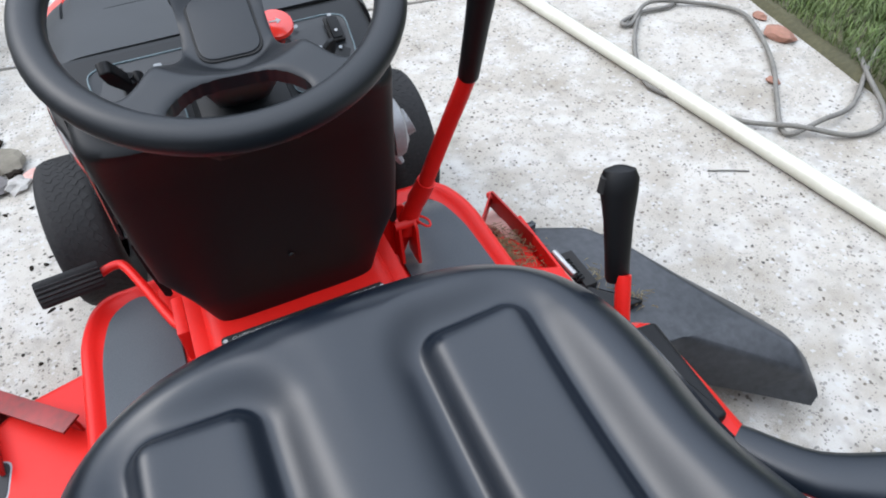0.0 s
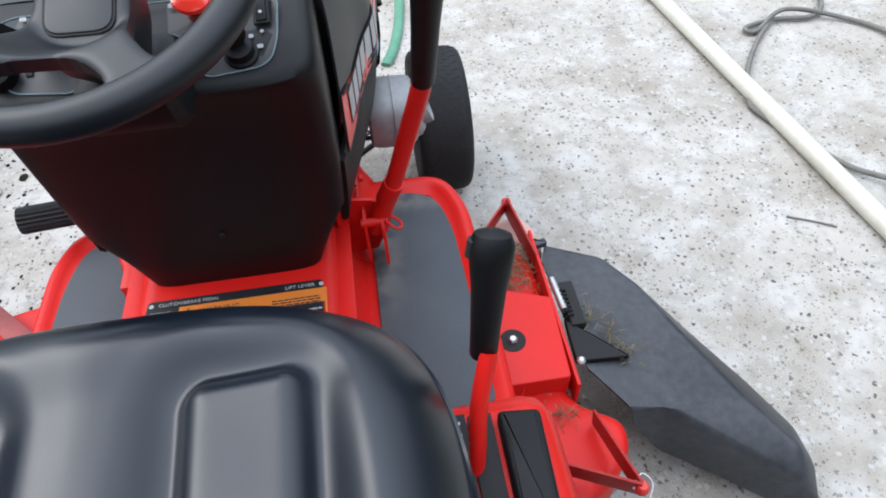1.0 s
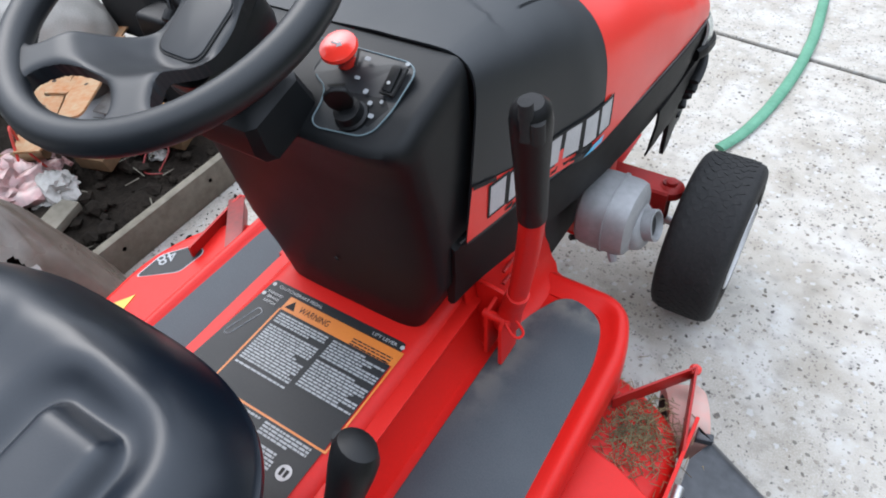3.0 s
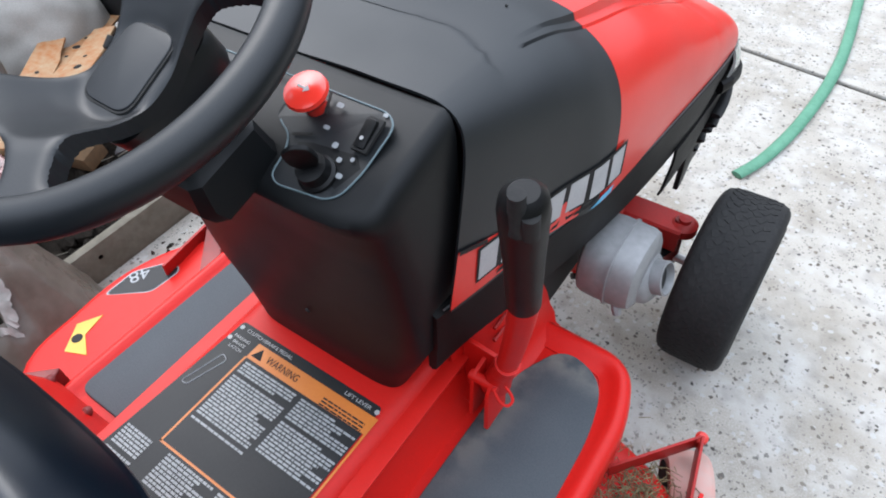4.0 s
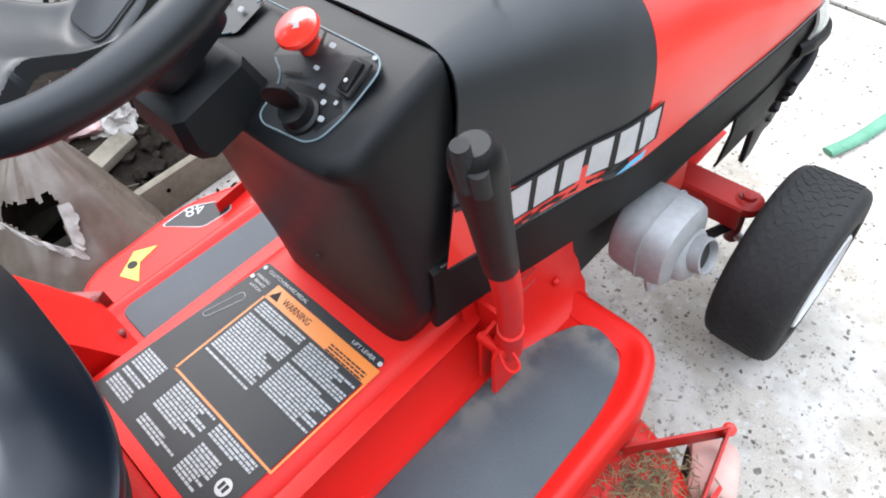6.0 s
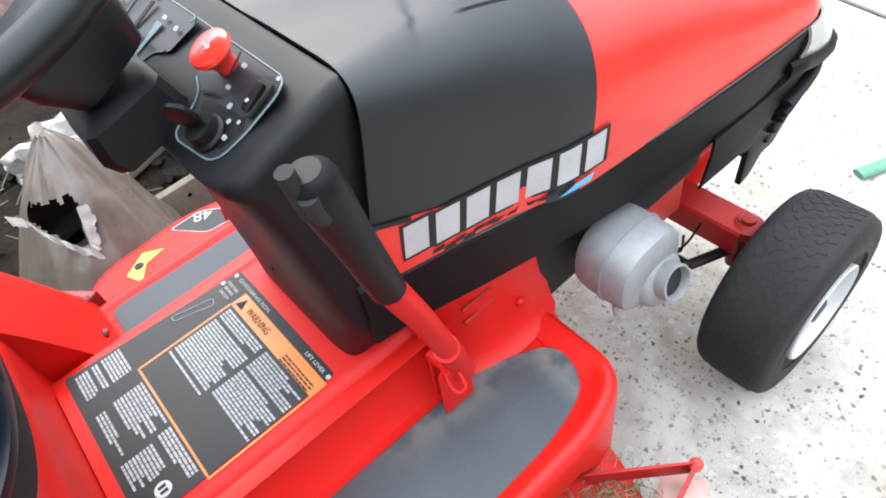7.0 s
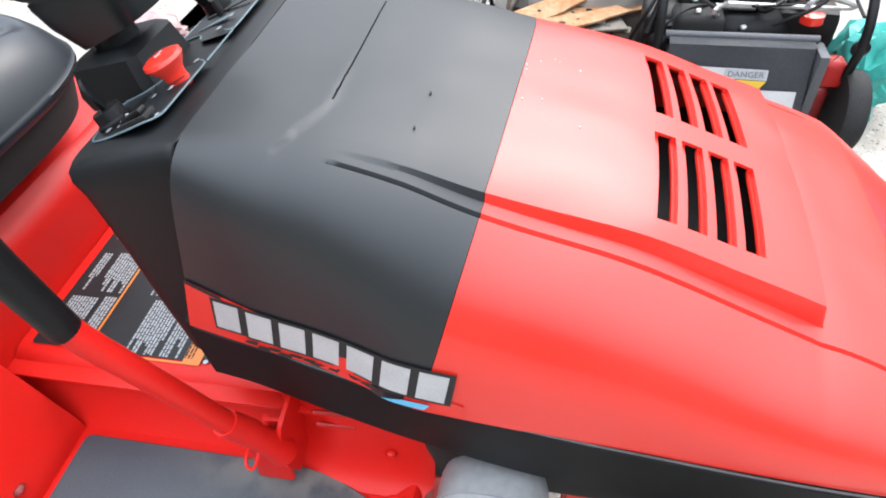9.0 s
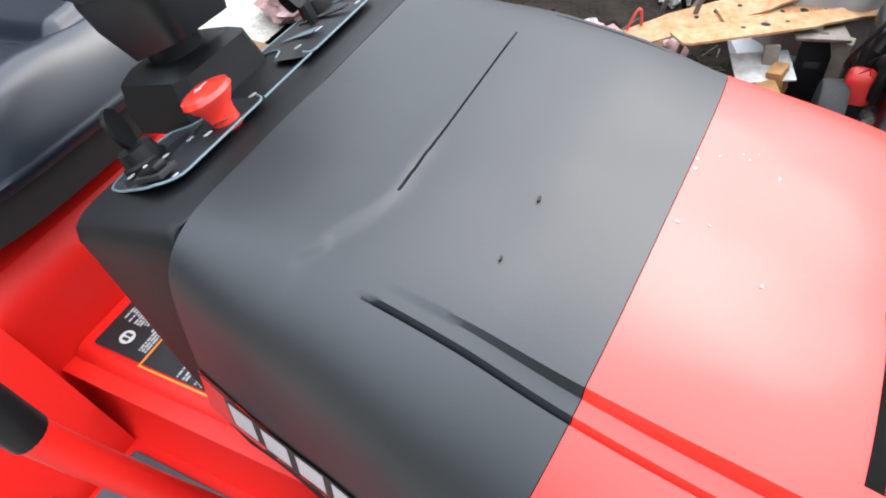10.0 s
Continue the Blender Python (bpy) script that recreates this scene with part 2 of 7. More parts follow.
def concrete(name):
    """Washed exposed-aggregate concrete: pale paste, dark and brown pebbles, broad stains."""
    m, n, l, p = node_mat(name)
    tc = n.new("ShaderNodeTexCoord")

    def noise_tex(scale, detail=4):
        t = n.new("ShaderNodeTexNoise")
        t.inputs["Scale"].default_value = scale
        t.inputs["Detail"].default_value = detail
        l.new(tc.outputs["Object"], t.inputs["Vector"])
        return t

    def rng(src, a, b, c=0.0, d=1.0):
        r = n.new("ShaderNodeMapRange")
        for k, v in zip((1, 2, 3, 4), (a, b, c, d)):
            r.inputs[k].default_value = v
        l.new(src, r.inputs[0])
        return r.outputs[0]

    def blend(fac, a, b):
        x = n.new("ShaderNodeMix")
        x.data_type = "RGBA"
        for k, v in ((6, a), (7, b)):
            if isinstance(v, tuple):
                x.inputs[k].default_value = (*v, 1)
            else:
                l.new(v, x.inputs[k])
        l.new(fac, x.inputs[0])
        return x.outputs[2]

    def mul(a, b):
        x = n.new("ShaderNodeMath")
        x.operation = "MULTIPLY"
        l.new(a, x.inputs[0])
        l.new(b, x.inputs[1])
        return x.outputs[0]

    wob = n.new("ShaderNodeVectorMath")
    wob.operation = "MULTIPLY_ADD"
    wob.inputs[1].default_value = (0.014, 0.014, 0.014)
    l.new(noise_tex(90, 2).outputs["Color"], wob.inputs[0])
    l.new(tc.outputs["Object"], wob.inputs[2])

    def stones(scale, keep, size):
        v = n.new("ShaderNodeTexVoronoi")
        v.inputs["Scale"].default_value = scale
        l.new(wob.outputs[0], v.inputs["Vector"])
        s = n.new("ShaderNodeSeparateColor")
        l.new(v.outputs["Color"], s.inputs[0])
        inside = rng(v.outputs["Distance"], size, size - 0.07)
        chosen = rng(s.outputs[0], keep, keep + 0.02)
        return mul(inside, chosen), s.outputs[1]

    paste = blend(rng(noise_tex(1.6, 6).outputs["Fac"], 0.35, 0.7), (0.37, 0.343, 0.300), (0.262, 0.236, 0.194))
    paste = blend(rng(noise_tex(9, 5).outputs["Fac"], 0.50, 0.62, 0, 0.7), paste, (0.43, 0.415, 0.39))
    paste = blend(rng(noise_tex(260, 3).outputs["Fac"], 0.42, 0.72), paste, (0.38, 0.362, 0.33))
    paste = blend(rng(noise_tex(5.0, 5).outputs["Fac"], 0.50, 0.70, 0, 0.6), paste, (0.2, 0.171, 0.13))
    paste = blend(rng(noise_tex(22, 6).outputs["Fac"], 0.5, 0.72, 0, 0.42), paste, (0.15, 0.14, 0.122))
    f1, h1 = stones(66, 0.72, 0.34)
    f2, h2 = stones(140, 0.74, 0.42)
    f3, h3 = stones(60, 0.8, 0.42)
    stone1 = blend(rng(h1, 0, 1), (0.030, 0.028, 0.028), (0.12, 0.095, 0.07))
    col = blend(mul(rng(f1, 0, 1, 0, 0.95), rng(noise_tex(7, 3).outputs["Fac"], 0.3, 0.6, 0.25, 1)), paste, stone1)
    col = blend(mul(rng(f2, 0, 1, 0, 0.7), rng(noise_tex(4, 3).outputs["Fac"], 0.35, 0.6, 0.35, 1)), col, (0.07, 0.064, 0.058))
    col = blend(rng(f3, 0, 1, 0, 0.6), col, (0.4, 0.395, 0.385))
    l.new(col, p.inputs["Base Color"])
    p.inputs["Roughness"].default_value = 0.85
    b = n.new("ShaderNodeBump")
    b.inputs["Strength"].default_value = 0.6
    b.inputs["Distance"].default_value = 0.003
    add = n.new("ShaderNodeMath")
    add.operation = "ADD"
    l.new(f1, add.inputs[0])
    l.new(noise_tex(200, 4).outputs["Fac"], add.inputs[1])
    l.new(add.outputs[0], b.inputs["Height"])
    l.new(b.outputs[0], p.inputs["Normal"])
    return m


CONCRETE = concrete("exposed_aggregate_concrete")


# ---------- helpers for shapes ----------
def empty(name, label, category, at=(0, 0, 0), group="", kind=""):
    ob = new(name)
    ob.empty_display_size = 0.1
    ob.matrix_world = Matrix.Translation(at)
    return tagged(ob, label, category, group, kind)


def part(name, bm, material, parent=None, label="", smooth=True):
    """One bmesh as one mesh object under a thing or a part."""
    me = bpy.data.meshes.new(name)
    bmesh.ops.recalc_face_normals(bm, faces=bm.faces)
    bm.to_mesh(me)
    bm.free()
    for mt in material if isinstance(material, (list, tuple)) else (material,):
        me.materials.append(mt)
    if smooth:
        for f in me.polygons:
            f.use_smooth = True
        me.set_sharp_from_angle(angle=radians(38))
    ob = new(name, me)
    if parent is not None:
        ob.parent = parent
        ob.matrix_parent_inverse = parent.matrix_world.inverted()
    if label:
        ob["label"] = label
    return ob


def thing(name, bm, material, label, category, group="", kind="", smooth=True):
    return tagged(part(name, bm, material, None, "", smooth), label, category, group, kind)


def add_box(bm, lo, hi, bevel=0.003, m=None, seg=2):
    b = bmesh.new()
    bmesh.ops.create_cube(b, size=1)
    size = [h - a for a, h in zip(lo, hi)]
    for v in b.verts:
        v.co = Vector([a + (c + 0.5) * s for a, c, s in zip(lo, v.co, size)])
    if bevel:
        bmesh.ops.bevel(b, geom=b.edges[:], offset=min(bevel, min(size) * 0.45), segments=seg, profile=0.6, affect="EDGES")
    merge(bm, b, m)


def merge(bm, b, m=None):
    if m is not None:
        bmesh.ops.transform(b, matrix=m, verts=b.verts)
    me = bpy.data.meshes.new("tmp")
    b.to_mesh(me)
    b.free()
    bm.from_mesh(me)
    bpy.data.meshes.remove(me)


def box(lo, hi, bevel=0.003, m=None, seg=2):
    bm = bmesh.new()
    add_box(bm, lo, hi, bevel, m, seg)
    return bm


def loft(rings, closed=True, cap=True):
    """Quads between rings of equal length; closed: each ring is a loop."""
    bm = bmesh.new()
    vs = [[bm.verts.new(p) for p in r] for r in rings]
    k = len(rings[0])
    for a, b in zip(vs, vs[1:]):
        for i in range(k if closed else k - 1):
            j = (i + 1) % k
            bm.faces.new((a[i], a[j], b[j], b[i]))
    if cap and closed:
        bm.faces.new(vs[0][::-1])
        bm.faces.new(vs[-1])
    return bm


def spline(points, per=8, closed=False):
    """Points along a Catmull-Rom curve."""
    p = [Vector(q) for q in points]
    n = len(p)
    out = []
    for i in range(n if closed else n - 1):
        g = (lambda k: p[k % n]) if closed else (lambda k: p[min(max(k, 0), n - 1)])
        a, b, c, d = g(i - 1), g(i), g(i + 1), g(i + 2)
        for s in range(per):
            t = s / per
            out.append(0.5 * (2 * b + (c - a) * t + (2 * a - 5 * b + 4 * c - d) * t * t + (3 * b - a - 3 * c + d) * t ** 3))
    if not closed:
        out.append(p[-1])
    return out


def tube(path, radius, sides=12, closed=False, squash=(1, 1), cap=True):
    """A tube along a path; radius: a number or one for each point."""
    path = [Vector(q) for q in path]
    n = len(path)
    rad = radius if isinstance(radius, (list, tuple)) else [radius] * n
    rings = []
    side = None
    for i, c in enumerate(path):
        a = path[i - 1] if (i or closed) else c
        b = path[(i + 1) % n] if (i < n - 1 or closed) else c
        d = (b - a).normalized()
        if side is None:
            side = d.orthogonal().normalized() if abs(d.z) > 0.95 else d.cross(Vector((0, 0, 1))).normalized()
        side = (side - d * side.dot(d)).normalized()
        up = side.cross(d)
        rings.append([c + rad[i] * (squash[0] * math.cos(2 * math.pi * k / sides) * side + squash[1] * math.sin(2 * math.pi * k / sides) * up) for k in range(sides)])
    if closed:
        rings.append(rings[0])
        bm = loft(rings, True, False)
        bmesh.ops.remove_doubles(bm, verts=bm.verts, dist=1e-6)
        return bm
    return loft(rings, True, cap)


def turned(profile, m=None, sides=32, cap=True):
    """A profile of (radius, height) turned round z."""
    bm = loft([[(r * math.cos(2 * math.pi * k / sides), r * math.sin(2 * math.pi * k / sides), z) for k in range(sides)] for r, z in profile], True, cap)
    if m is not None:
        bmesh.ops.transform(bm, matrix=m, verts=bm.verts)
    return bm


def plate(outline, z0, z1, bevel=0.0, m=None):
    """An outline in x, y, thick from z0 to z1."""
    bm = bmesh.new()
    f = bm.faces.new([bm.verts.new((x, y, z0)) for x, y in outline])
    bm.normal_update()
    r = bmesh.ops.extrude_face_region(bm, geom=[f])
    bmesh.ops.translate(bm, vec=(0, 0, z1 - z0), verts=[v for v in r["geom"] if isinstance(v, bmesh.types.BMVert)])
    if bevel:
        top = [e for e in bm.edges if all(abs(v.co.z - z1) < 1e-6 for v in e.verts)]
        bmesh.ops.bevel(bm, geom=top, offset=bevel, segments=3, profile=0.5, affect="EDGES")
    if m is not None:
        bmesh.ops.transform(bm, matrix=m, verts=bm.verts)
    return bm


def rounded(points, radius, seg=5):
    """A polygon with its corners rounded; radius: a number or one for each corner."""
    pts = [Vector((*p[:2], 0)) for p in points]
    out = []
    for i, c in enumerate(pts):
        r = radius[i] if isinstance(radius, (list, tuple)) else radius
        a, b = pts[i - 1], pts[(i + 1) % len(pts)]
        u, w = (a - c), (b - c)
        r = min(r, u.length * 0.48, w.length * 0.48)
        s, e = c + u.normalized() * r, c + w.normalized() * r
        for k in range(seg + 1):
            t = k / seg
            q = (1 - t) ** 2 * s + 2 * t * (1 - t) * c + t * t * e
            out.append((q.x, q.y))
    return out


def solid(bm_surface, thick):
    """Gives an open sheet a thickness, inwards along its normals."""
    bm = bm_surface
    bmesh.ops.recalc_face_normals(bm, faces=bm.faces)
    bm.normal_update()
    outer = bm.faces[:]
    rim = [e for e in bm.edges if e.is_boundary]
    twin = {v: bm.verts.new(v.co - v.normal * thick) for v in bm.verts[:]}
    for f in outer:
        bm.faces.new([twin[v] for v in reversed(f.verts)])
    for e in rim:
        v, w = e.verts
        bm.faces.new((v, w, twin[w], twin[v]))
    return bm


def letters(name, text, size, m, material, parent, width=None):
    """Words in the built-in font as a thin mesh."""
    cu = bpy.data.curves.new("words", "FONT")
    cu.body = text
    cu.size = size
    cu.extrude = 0.0002
    tmp = bpy.data.objects.new("words", cu)
    scene.collection.objects.link(tmp)
    bpy.context.view_layer.update()
    me = bpy.data.meshes.new_from_object(tmp.evaluated_get(bpy.context.evaluated_depsgraph_get()))
    bpy.data.objects.remove(tmp)
    b = bmesh.new()
    b.from_mesh(me)
    bpy.data.meshes.remove(me)
    if width:
        xs = [v.co.x for v in b.verts]
        k = width / (max(xs) - min(xs))
        for v in b.verts:
            v.co.x *= k
    bmesh.ops.transform(b, matrix=m, verts=b.verts)
    return part(name, b, material, parent, "", smooth=False)


def frame_mat(origin, xdir, ydir):
    x = Vector(xdir).normalized()
    z = x.cross(Vector(ydir)).normalized()
    y = z.cross(x)
    return Matrix(((x.x, y.x, z.x, origin[0]), (x.y, y.y, z.y, origin[1]), (x.z, y.z, z.z, origin[2]), (0, 0, 0, 1)))


def lerp_table(table, t):
    """A smooth curve through (place, value) rows that does not overshoot."""
    if t <= table[0][0]:
        return table[0][1]
    n = len(table)
    for i in range(n - 1):
        (a, va), (b, vb) = table[i], table[i + 1]
        if t <= b:
            d = (vb - va) / (b - a)

            def slope(j):
                if j <= 0 or j >= n - 1:
                    return d
                p = (table[j][1] - table[j - 1][1]) / (table[j][0] - table[j - 1][0])
                q = (table[j + 1][1] - table[j][1]) / (table[j + 1][0] - table[j][0])
                return 0.0 if p * q <= 0 else 2 * p * q / (p + q)

            k, h = (t - a) / (b - a), b - a
            return va * (1 + 2 * k) * (1 - k) ** 2 + vb * k * k * (3 - 2 * k) + slope(i) * h * k * (1 - k) ** 2 - slope(i + 1) * h * k * k * (1 - k)
    return table[-1][1]


def sgn_pow(v, e):
    return math.copysign(abs(v) ** e, v)


# ---------- the riding mower ----------
mower = empty("riding_mower", "red and black riding lawn mower standing on a concrete drive", "riding mower")

# hood profile along y: crown height, lower line, half width, squareness
CROWN = [(0.10, 0.806), (0.217, 0.805), (0.30, 0.798), (0.37, 0.782), (0.49, 0.756), (0.58, 0.722), (0.64, 0.698), (0.69, 0.668), (0.74, 0.634), (0.79, 0.594), (0.83, 0.563)]
LINE = [(0.05, 0.599), (0.16, 0.590), (0.30, 0.587), (0.45, 0.581), (0.60, 0.580), (0.72, 0.574), (0.83, 0.545)]
HALF = [(0.05, 0.170), (0.10, 0.178), (0.20, 0.203), (0.34, 0.231), (0.50, 0.246), (0.66, 0.255), (0.72, 0.254), (0.77, 0.240), (0.80, 0.224), (0.83, 0.196)]
SLANT = 0.068
SQUARE = [(0.10, 13.0), (0.20, 6.4), (0.37, 3.9), (0.60, 3.4), (0.80, 2.7), (0.85, 2.4)]


def hood_edge(y):
    return 0.146 + 0.045 * (y - 0.243)


def hood_groove(y):
    return hood_edge(y) + 0.011 + 0.015 * (y - 0.243)


def hood_columns(y):
    """Points of the hood's section at y, from the right lower line over the crown to the left, with close columns where the raised panel ends."""
    w, zl, zc, n = lerp_table(HALF, y), lerp_table(LINE, y), lerp_table(CROWN, y), lerp_table(SQUARE, y)

    def at(x):
        return (x, zl + (zc - zl) * max(0.0, 1 - min(1, abs(x) / w) ** n) ** (1 / n))

    e, g = min(hood_edge(y), w * 0.90), min(hood_groove(y), w * 0.95)
    side = []
    m = 30
    dense = [(w * sgn_pow(math.cos(math.pi / 2 * k / 400), 2 / n), zl + (zc - zl) * math.sin(math.pi / 2 * k / 400) ** (2 / n)) for k in range(401)]
    dense = [p for p in dense if p[0] > g + 0.004]
    run = [0.0]
    for p, q in zip(dense, dense[1:]):
        run.append(run[-1] + math.dist(p, q))
    j = 0
    for k in range(m):
        s = run[-1] * k / (m - 1)
        while j < len(run) - 2 and run[j + 1] < s:
            j += 1
        t = (s - run[j]) / max(1e-9, run[j + 1] - run[j])
        side.append((dense[j][0] + (dense[j + 1][0] - dense[j][0]) * t, dense[j][1] + (dense[j + 1][1] - dense[j][1]) * t))
    side += [at(x) for x in (g + 0.0022, g, g - 0.0022, g - 0.0035, e + 0.0035, e + 0.0013, e - 0.0013, e - 0.003, e - 0.006)]
    k = 14
    reach = max(e - 0.012, 0.139)
    mid = [0.1372 + (reach - 0.1372) * (1 - i / 3) for i in range(4)] + [0.1365 - 0.109 * i / k for i in range(k + 1)] + [0.0268, 0.011, -0.0048]
    mid_scale = min(1.0, (e - 0.014) / 0.1378)
    mid += [-0.0055 - 0.109 * i / k for i in range(k + 1)] + [-0.1152 - (reach - 0.1152) * i / 3 for i in range(4)]
    return side + [at(x * mid_scale) for x in mid] + [(-x, z) for x, z in reversed(side)]


def hood_side(y, z):
    """The x of the hood's right side at y, z, allowing for the slant of its rear and middle edges."""
    true_y = y
    for _ in range(6):
        low = 1 - (z - lerp_table(LINE, y)) / (lerp_table(CROWN, y) - lerp_table(LINE, y))
        y = true_y + low * (SLANT * math.exp(-(((y - 0.372) / 0.09) ** 2)) + 0.046 * math.exp(-(((y - 0.116) / 0.07) ** 2)))
    w, zl, zc, n = lerp_table(HALF, y), lerp_table(LINE, y), lerp_table(CROWN, y), lerp_table(SQUARE, y)
    f = min(max((z - zl) / (zc - zl), 0), 0.999)
    return w * (1 - f ** n) ** (1 / n)



def holder(name, parent):
    """An empty part that holds sub-parts."""
    ob = new(name)
    ob.empty_display_size = 0.05
    ob.parent = parent
    ob.matrix_parent_inverse = parent.matrix_world.inverted()
    return ob


hood = holder("hood", mower)
SEAM_Y, BOUND_Y, NOSE_Y = 0.116, 0.372, 0.83


SLOTS = [0.503 + 0.0245 * i for i in range(4)]


def in_slot(x, y):
    """2 in a cooling slot, 1 in the sunk strip round it."""
    if 0.0270 < x < 0.1369 or -0.1149 < x < -0.0051:
        for c in SLOTS:
            if abs(y - c) < 0.0056:
                return 2
            if abs(y - c) < 0.0092:
                return 1
    return 0


def hood_rows(y0, y1):
    ys = [y0]
    marks = sorted([c + d for c in SLOTS for d in (-0.0096, -0.0088, -0.0056, -0.0050, 0.0, 0.0050, 0.0056, 0.0088, 0.0096)] + [0.188 + 0.0022 * k for k in range(14)] + [0.2195, 0.2216, 0.2225, 0.2234, 0.2255, 0.629, 0.6335, 0.638])
    marks = [m for m in marks if y0 + 0.001 < m < y1 - 0.001]
    stops = marks + [y1]
    for s in stops:
        n = max(1, round((s - ys[-1]) / 0.006))
        a = ys[-1]
        ys += [a + (s - a) * k / n for k in range(1, n + 1)]
    return ys


def hood_part(y0, y1, name, material, label):
    bm = bmesh.new()
    grid = []
    for y in hood_rows(y0, y1):
        zl, zc = lerp_table(LINE, y), lerp_table(CROWN, y)
        line = []
        e, g = hood_edge(y), hood_groove(y)
        for x, z in hood_columns(y):
            low = 1 - (z - zl) / (zc - zl)
            near_bound = math.exp(-(((y - BOUND_Y) / 0.09) ** 2))
            near_seam = math.exp(-(((y - SEAM_Y) / 0.07) ** 2))
            near_slots = math.exp(-(((y - 0.54) / 0.09) ** 4))
            yy = y - (SLANT * low + 0.07 * x * max(0.0, 1 - low / 0.75)) * near_bound - 0.046 * low * near_seam + near_slots * (0.004 - 0.30 * min(abs(x), 0.2) ** 2)
            dz = 0.0
            top = z > zl + 0.5 * (zc - zl)
            # raised middle panel that grows towards the front, and the fine groove beside it
            step = 0.023 * (y - 0.243) / 0.39 if y < 0.6345 else 0.023 * max(0.0, 1 - (y - 0.6345) / 0.1)
            if y > 0.243 and not (y < 0.6345 and abs(x) < e):
                dz -= step * (z - zl) / (zc - zl)
            if 0.243 < y < 0.70 and top and abs(abs(x) - g) < 0.0008:
                dz -= 0.0045
            # deep cut where the panel starts, and a crease across the black cover
            if 0.243 < y < BOUND_Y and top and abs(abs(x) - (e + g) / 2) < 0.0008:
                dz -= 0.0045 * min(1.0, (y - 0.243) / 0.04)
            if y < BOUND_Y and abs(y - 0.2225) < 0.0006 and abs(x + 0.014) < 0.092:
                dz -= 0.0030 + 0.0010 * noise.noise(Vector((x * 60, 0, 5)))
            if in_slot(x, y) and top:
                dz -= 0.006
            # the cover bulges behind the crease, with a soft fold down to the shoulder
            if y < BOUND_Y and x > 0:
                fold = 0.2225 + 0.004 * noise.noise(Vector((x * 90, 2, 0))) - 0.5 * max(0.0, x - 0.095)
                dz += 0.0026 * min(1.0, x / 0.06) / (1 + math.exp((y - fold) / 0.0014)) * max(0.0, min(1.0, (0.175 - x) / 0.03))
            dz += 0.0008 * noise.noise(Vector((x * 18, y * 18, 3)))
            line.append((bm.verts.new((x, yy, z + dz)), x, y, top))
        grid.append(line)
    for a, b in zip(grid, grid[1:]):
        for i in range(len(a) - 1):
            xc, yc = (a[i][1] + a[i + 1][1] + b[i][1] + b[i + 1][1]) / 4, (a[i][2] + b[i][2]) / 2
            cut = (0.243 < yc < BOUND_Y and 0 < xc - hood_groove(yc) < 0.0013)
            if a[i][3] and (in_slot(xc, yc) == 2 or cut):
                continue
            bm.faces.new((a[i][0], a[i + 1][0], b[i + 1][0], b[i][0]))
    solid(bm, 0.003)
    return part(name, bm, material, hood, label)


hood_part(SEAM_Y, BOUND_Y, "hood_cover", BLACK_HOOD, "matt black plastic rear half of the hood")
hood_part(BOUND_Y + 0.0006, NOSE_Y, "hood_front", RED_HOOD, "glossy red front half with cooling slots")

# added sheet: keeps the slots and the cut dark from below
part("hood_liner", plate([(-0.185, 0.20), (0.185, 0.20), (0.222, 0.40), (0.236, 0.60), (0.200, 0.70), (-0.200, 0.70), (-0.236, 0.60), (-0.222, 0.40)], 0.615, 0.619, 0.001), DARK, hood, "added dark sheet that keeps light out under the hood")
# engine block under the slots, enlarged and near-black to put in the shade below
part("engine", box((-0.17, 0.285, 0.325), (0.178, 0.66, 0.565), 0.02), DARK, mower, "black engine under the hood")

# lower side strips of the hood, with a thin pale line on top
STRIP_LOW = [(0.05, 0.487), (0.30, 0.491), (0.42, 0.483), (0.52, 0.480), (0.60, 0.486), (0.712, 0.508)]
for s in (1, -1):
    rings = []
    for k in range(61):
        y = 0.056 + (0.712 - 0.056) * k / 60
        w, zt, zb = lerp_table(HALF, y) + 0.002, lerp_table(LINE, y) - 0.002, lerp_table(STRIP_LOW, y)
        tuck = 0.008
        rings.append([(s * (w - 0.006), y, zt), (s * w, y, zt - 0.006), (s * (w - 0.3 * tuck), y, (zt + zb) / 2), (s * (w - tuck), y, zb + 0.004), (s * (w - tuck - 0.006), y, zb), (s * (w - tuck - 0.010), y, zb + 0.004), (s * (w - 0.014), y, zt)])
    part("side_strip", loft(rings), STRIP_BLACK, hood, "grained black plastic side strip")
    pin = [(s * (lerp_table(HALF, 0.066 + 0.64 * k / 40) + 0.0025), 0.066 + 0.64 * k / 40, lerp_table(LINE, 0.066 + 0.64 * k / 40) - 0.001) for k in range(41)]
    part("trim_line", tube(pin, 0.0012, 6), TRIM_GREY, hood, "thin grey trim line")

# nicks in the black cover and chips in the red paint
def hood_top(x, y):
    w, zl, zc, n = lerp_table(HALF, y), lerp_table(LINE, y), lerp_table(CROWN, y), lerp_table(SQUARE, y)
    return zl + (zc - zl) * max(0.0, 1 - min(1, abs(x) / w) ** n) ** (1 / n)


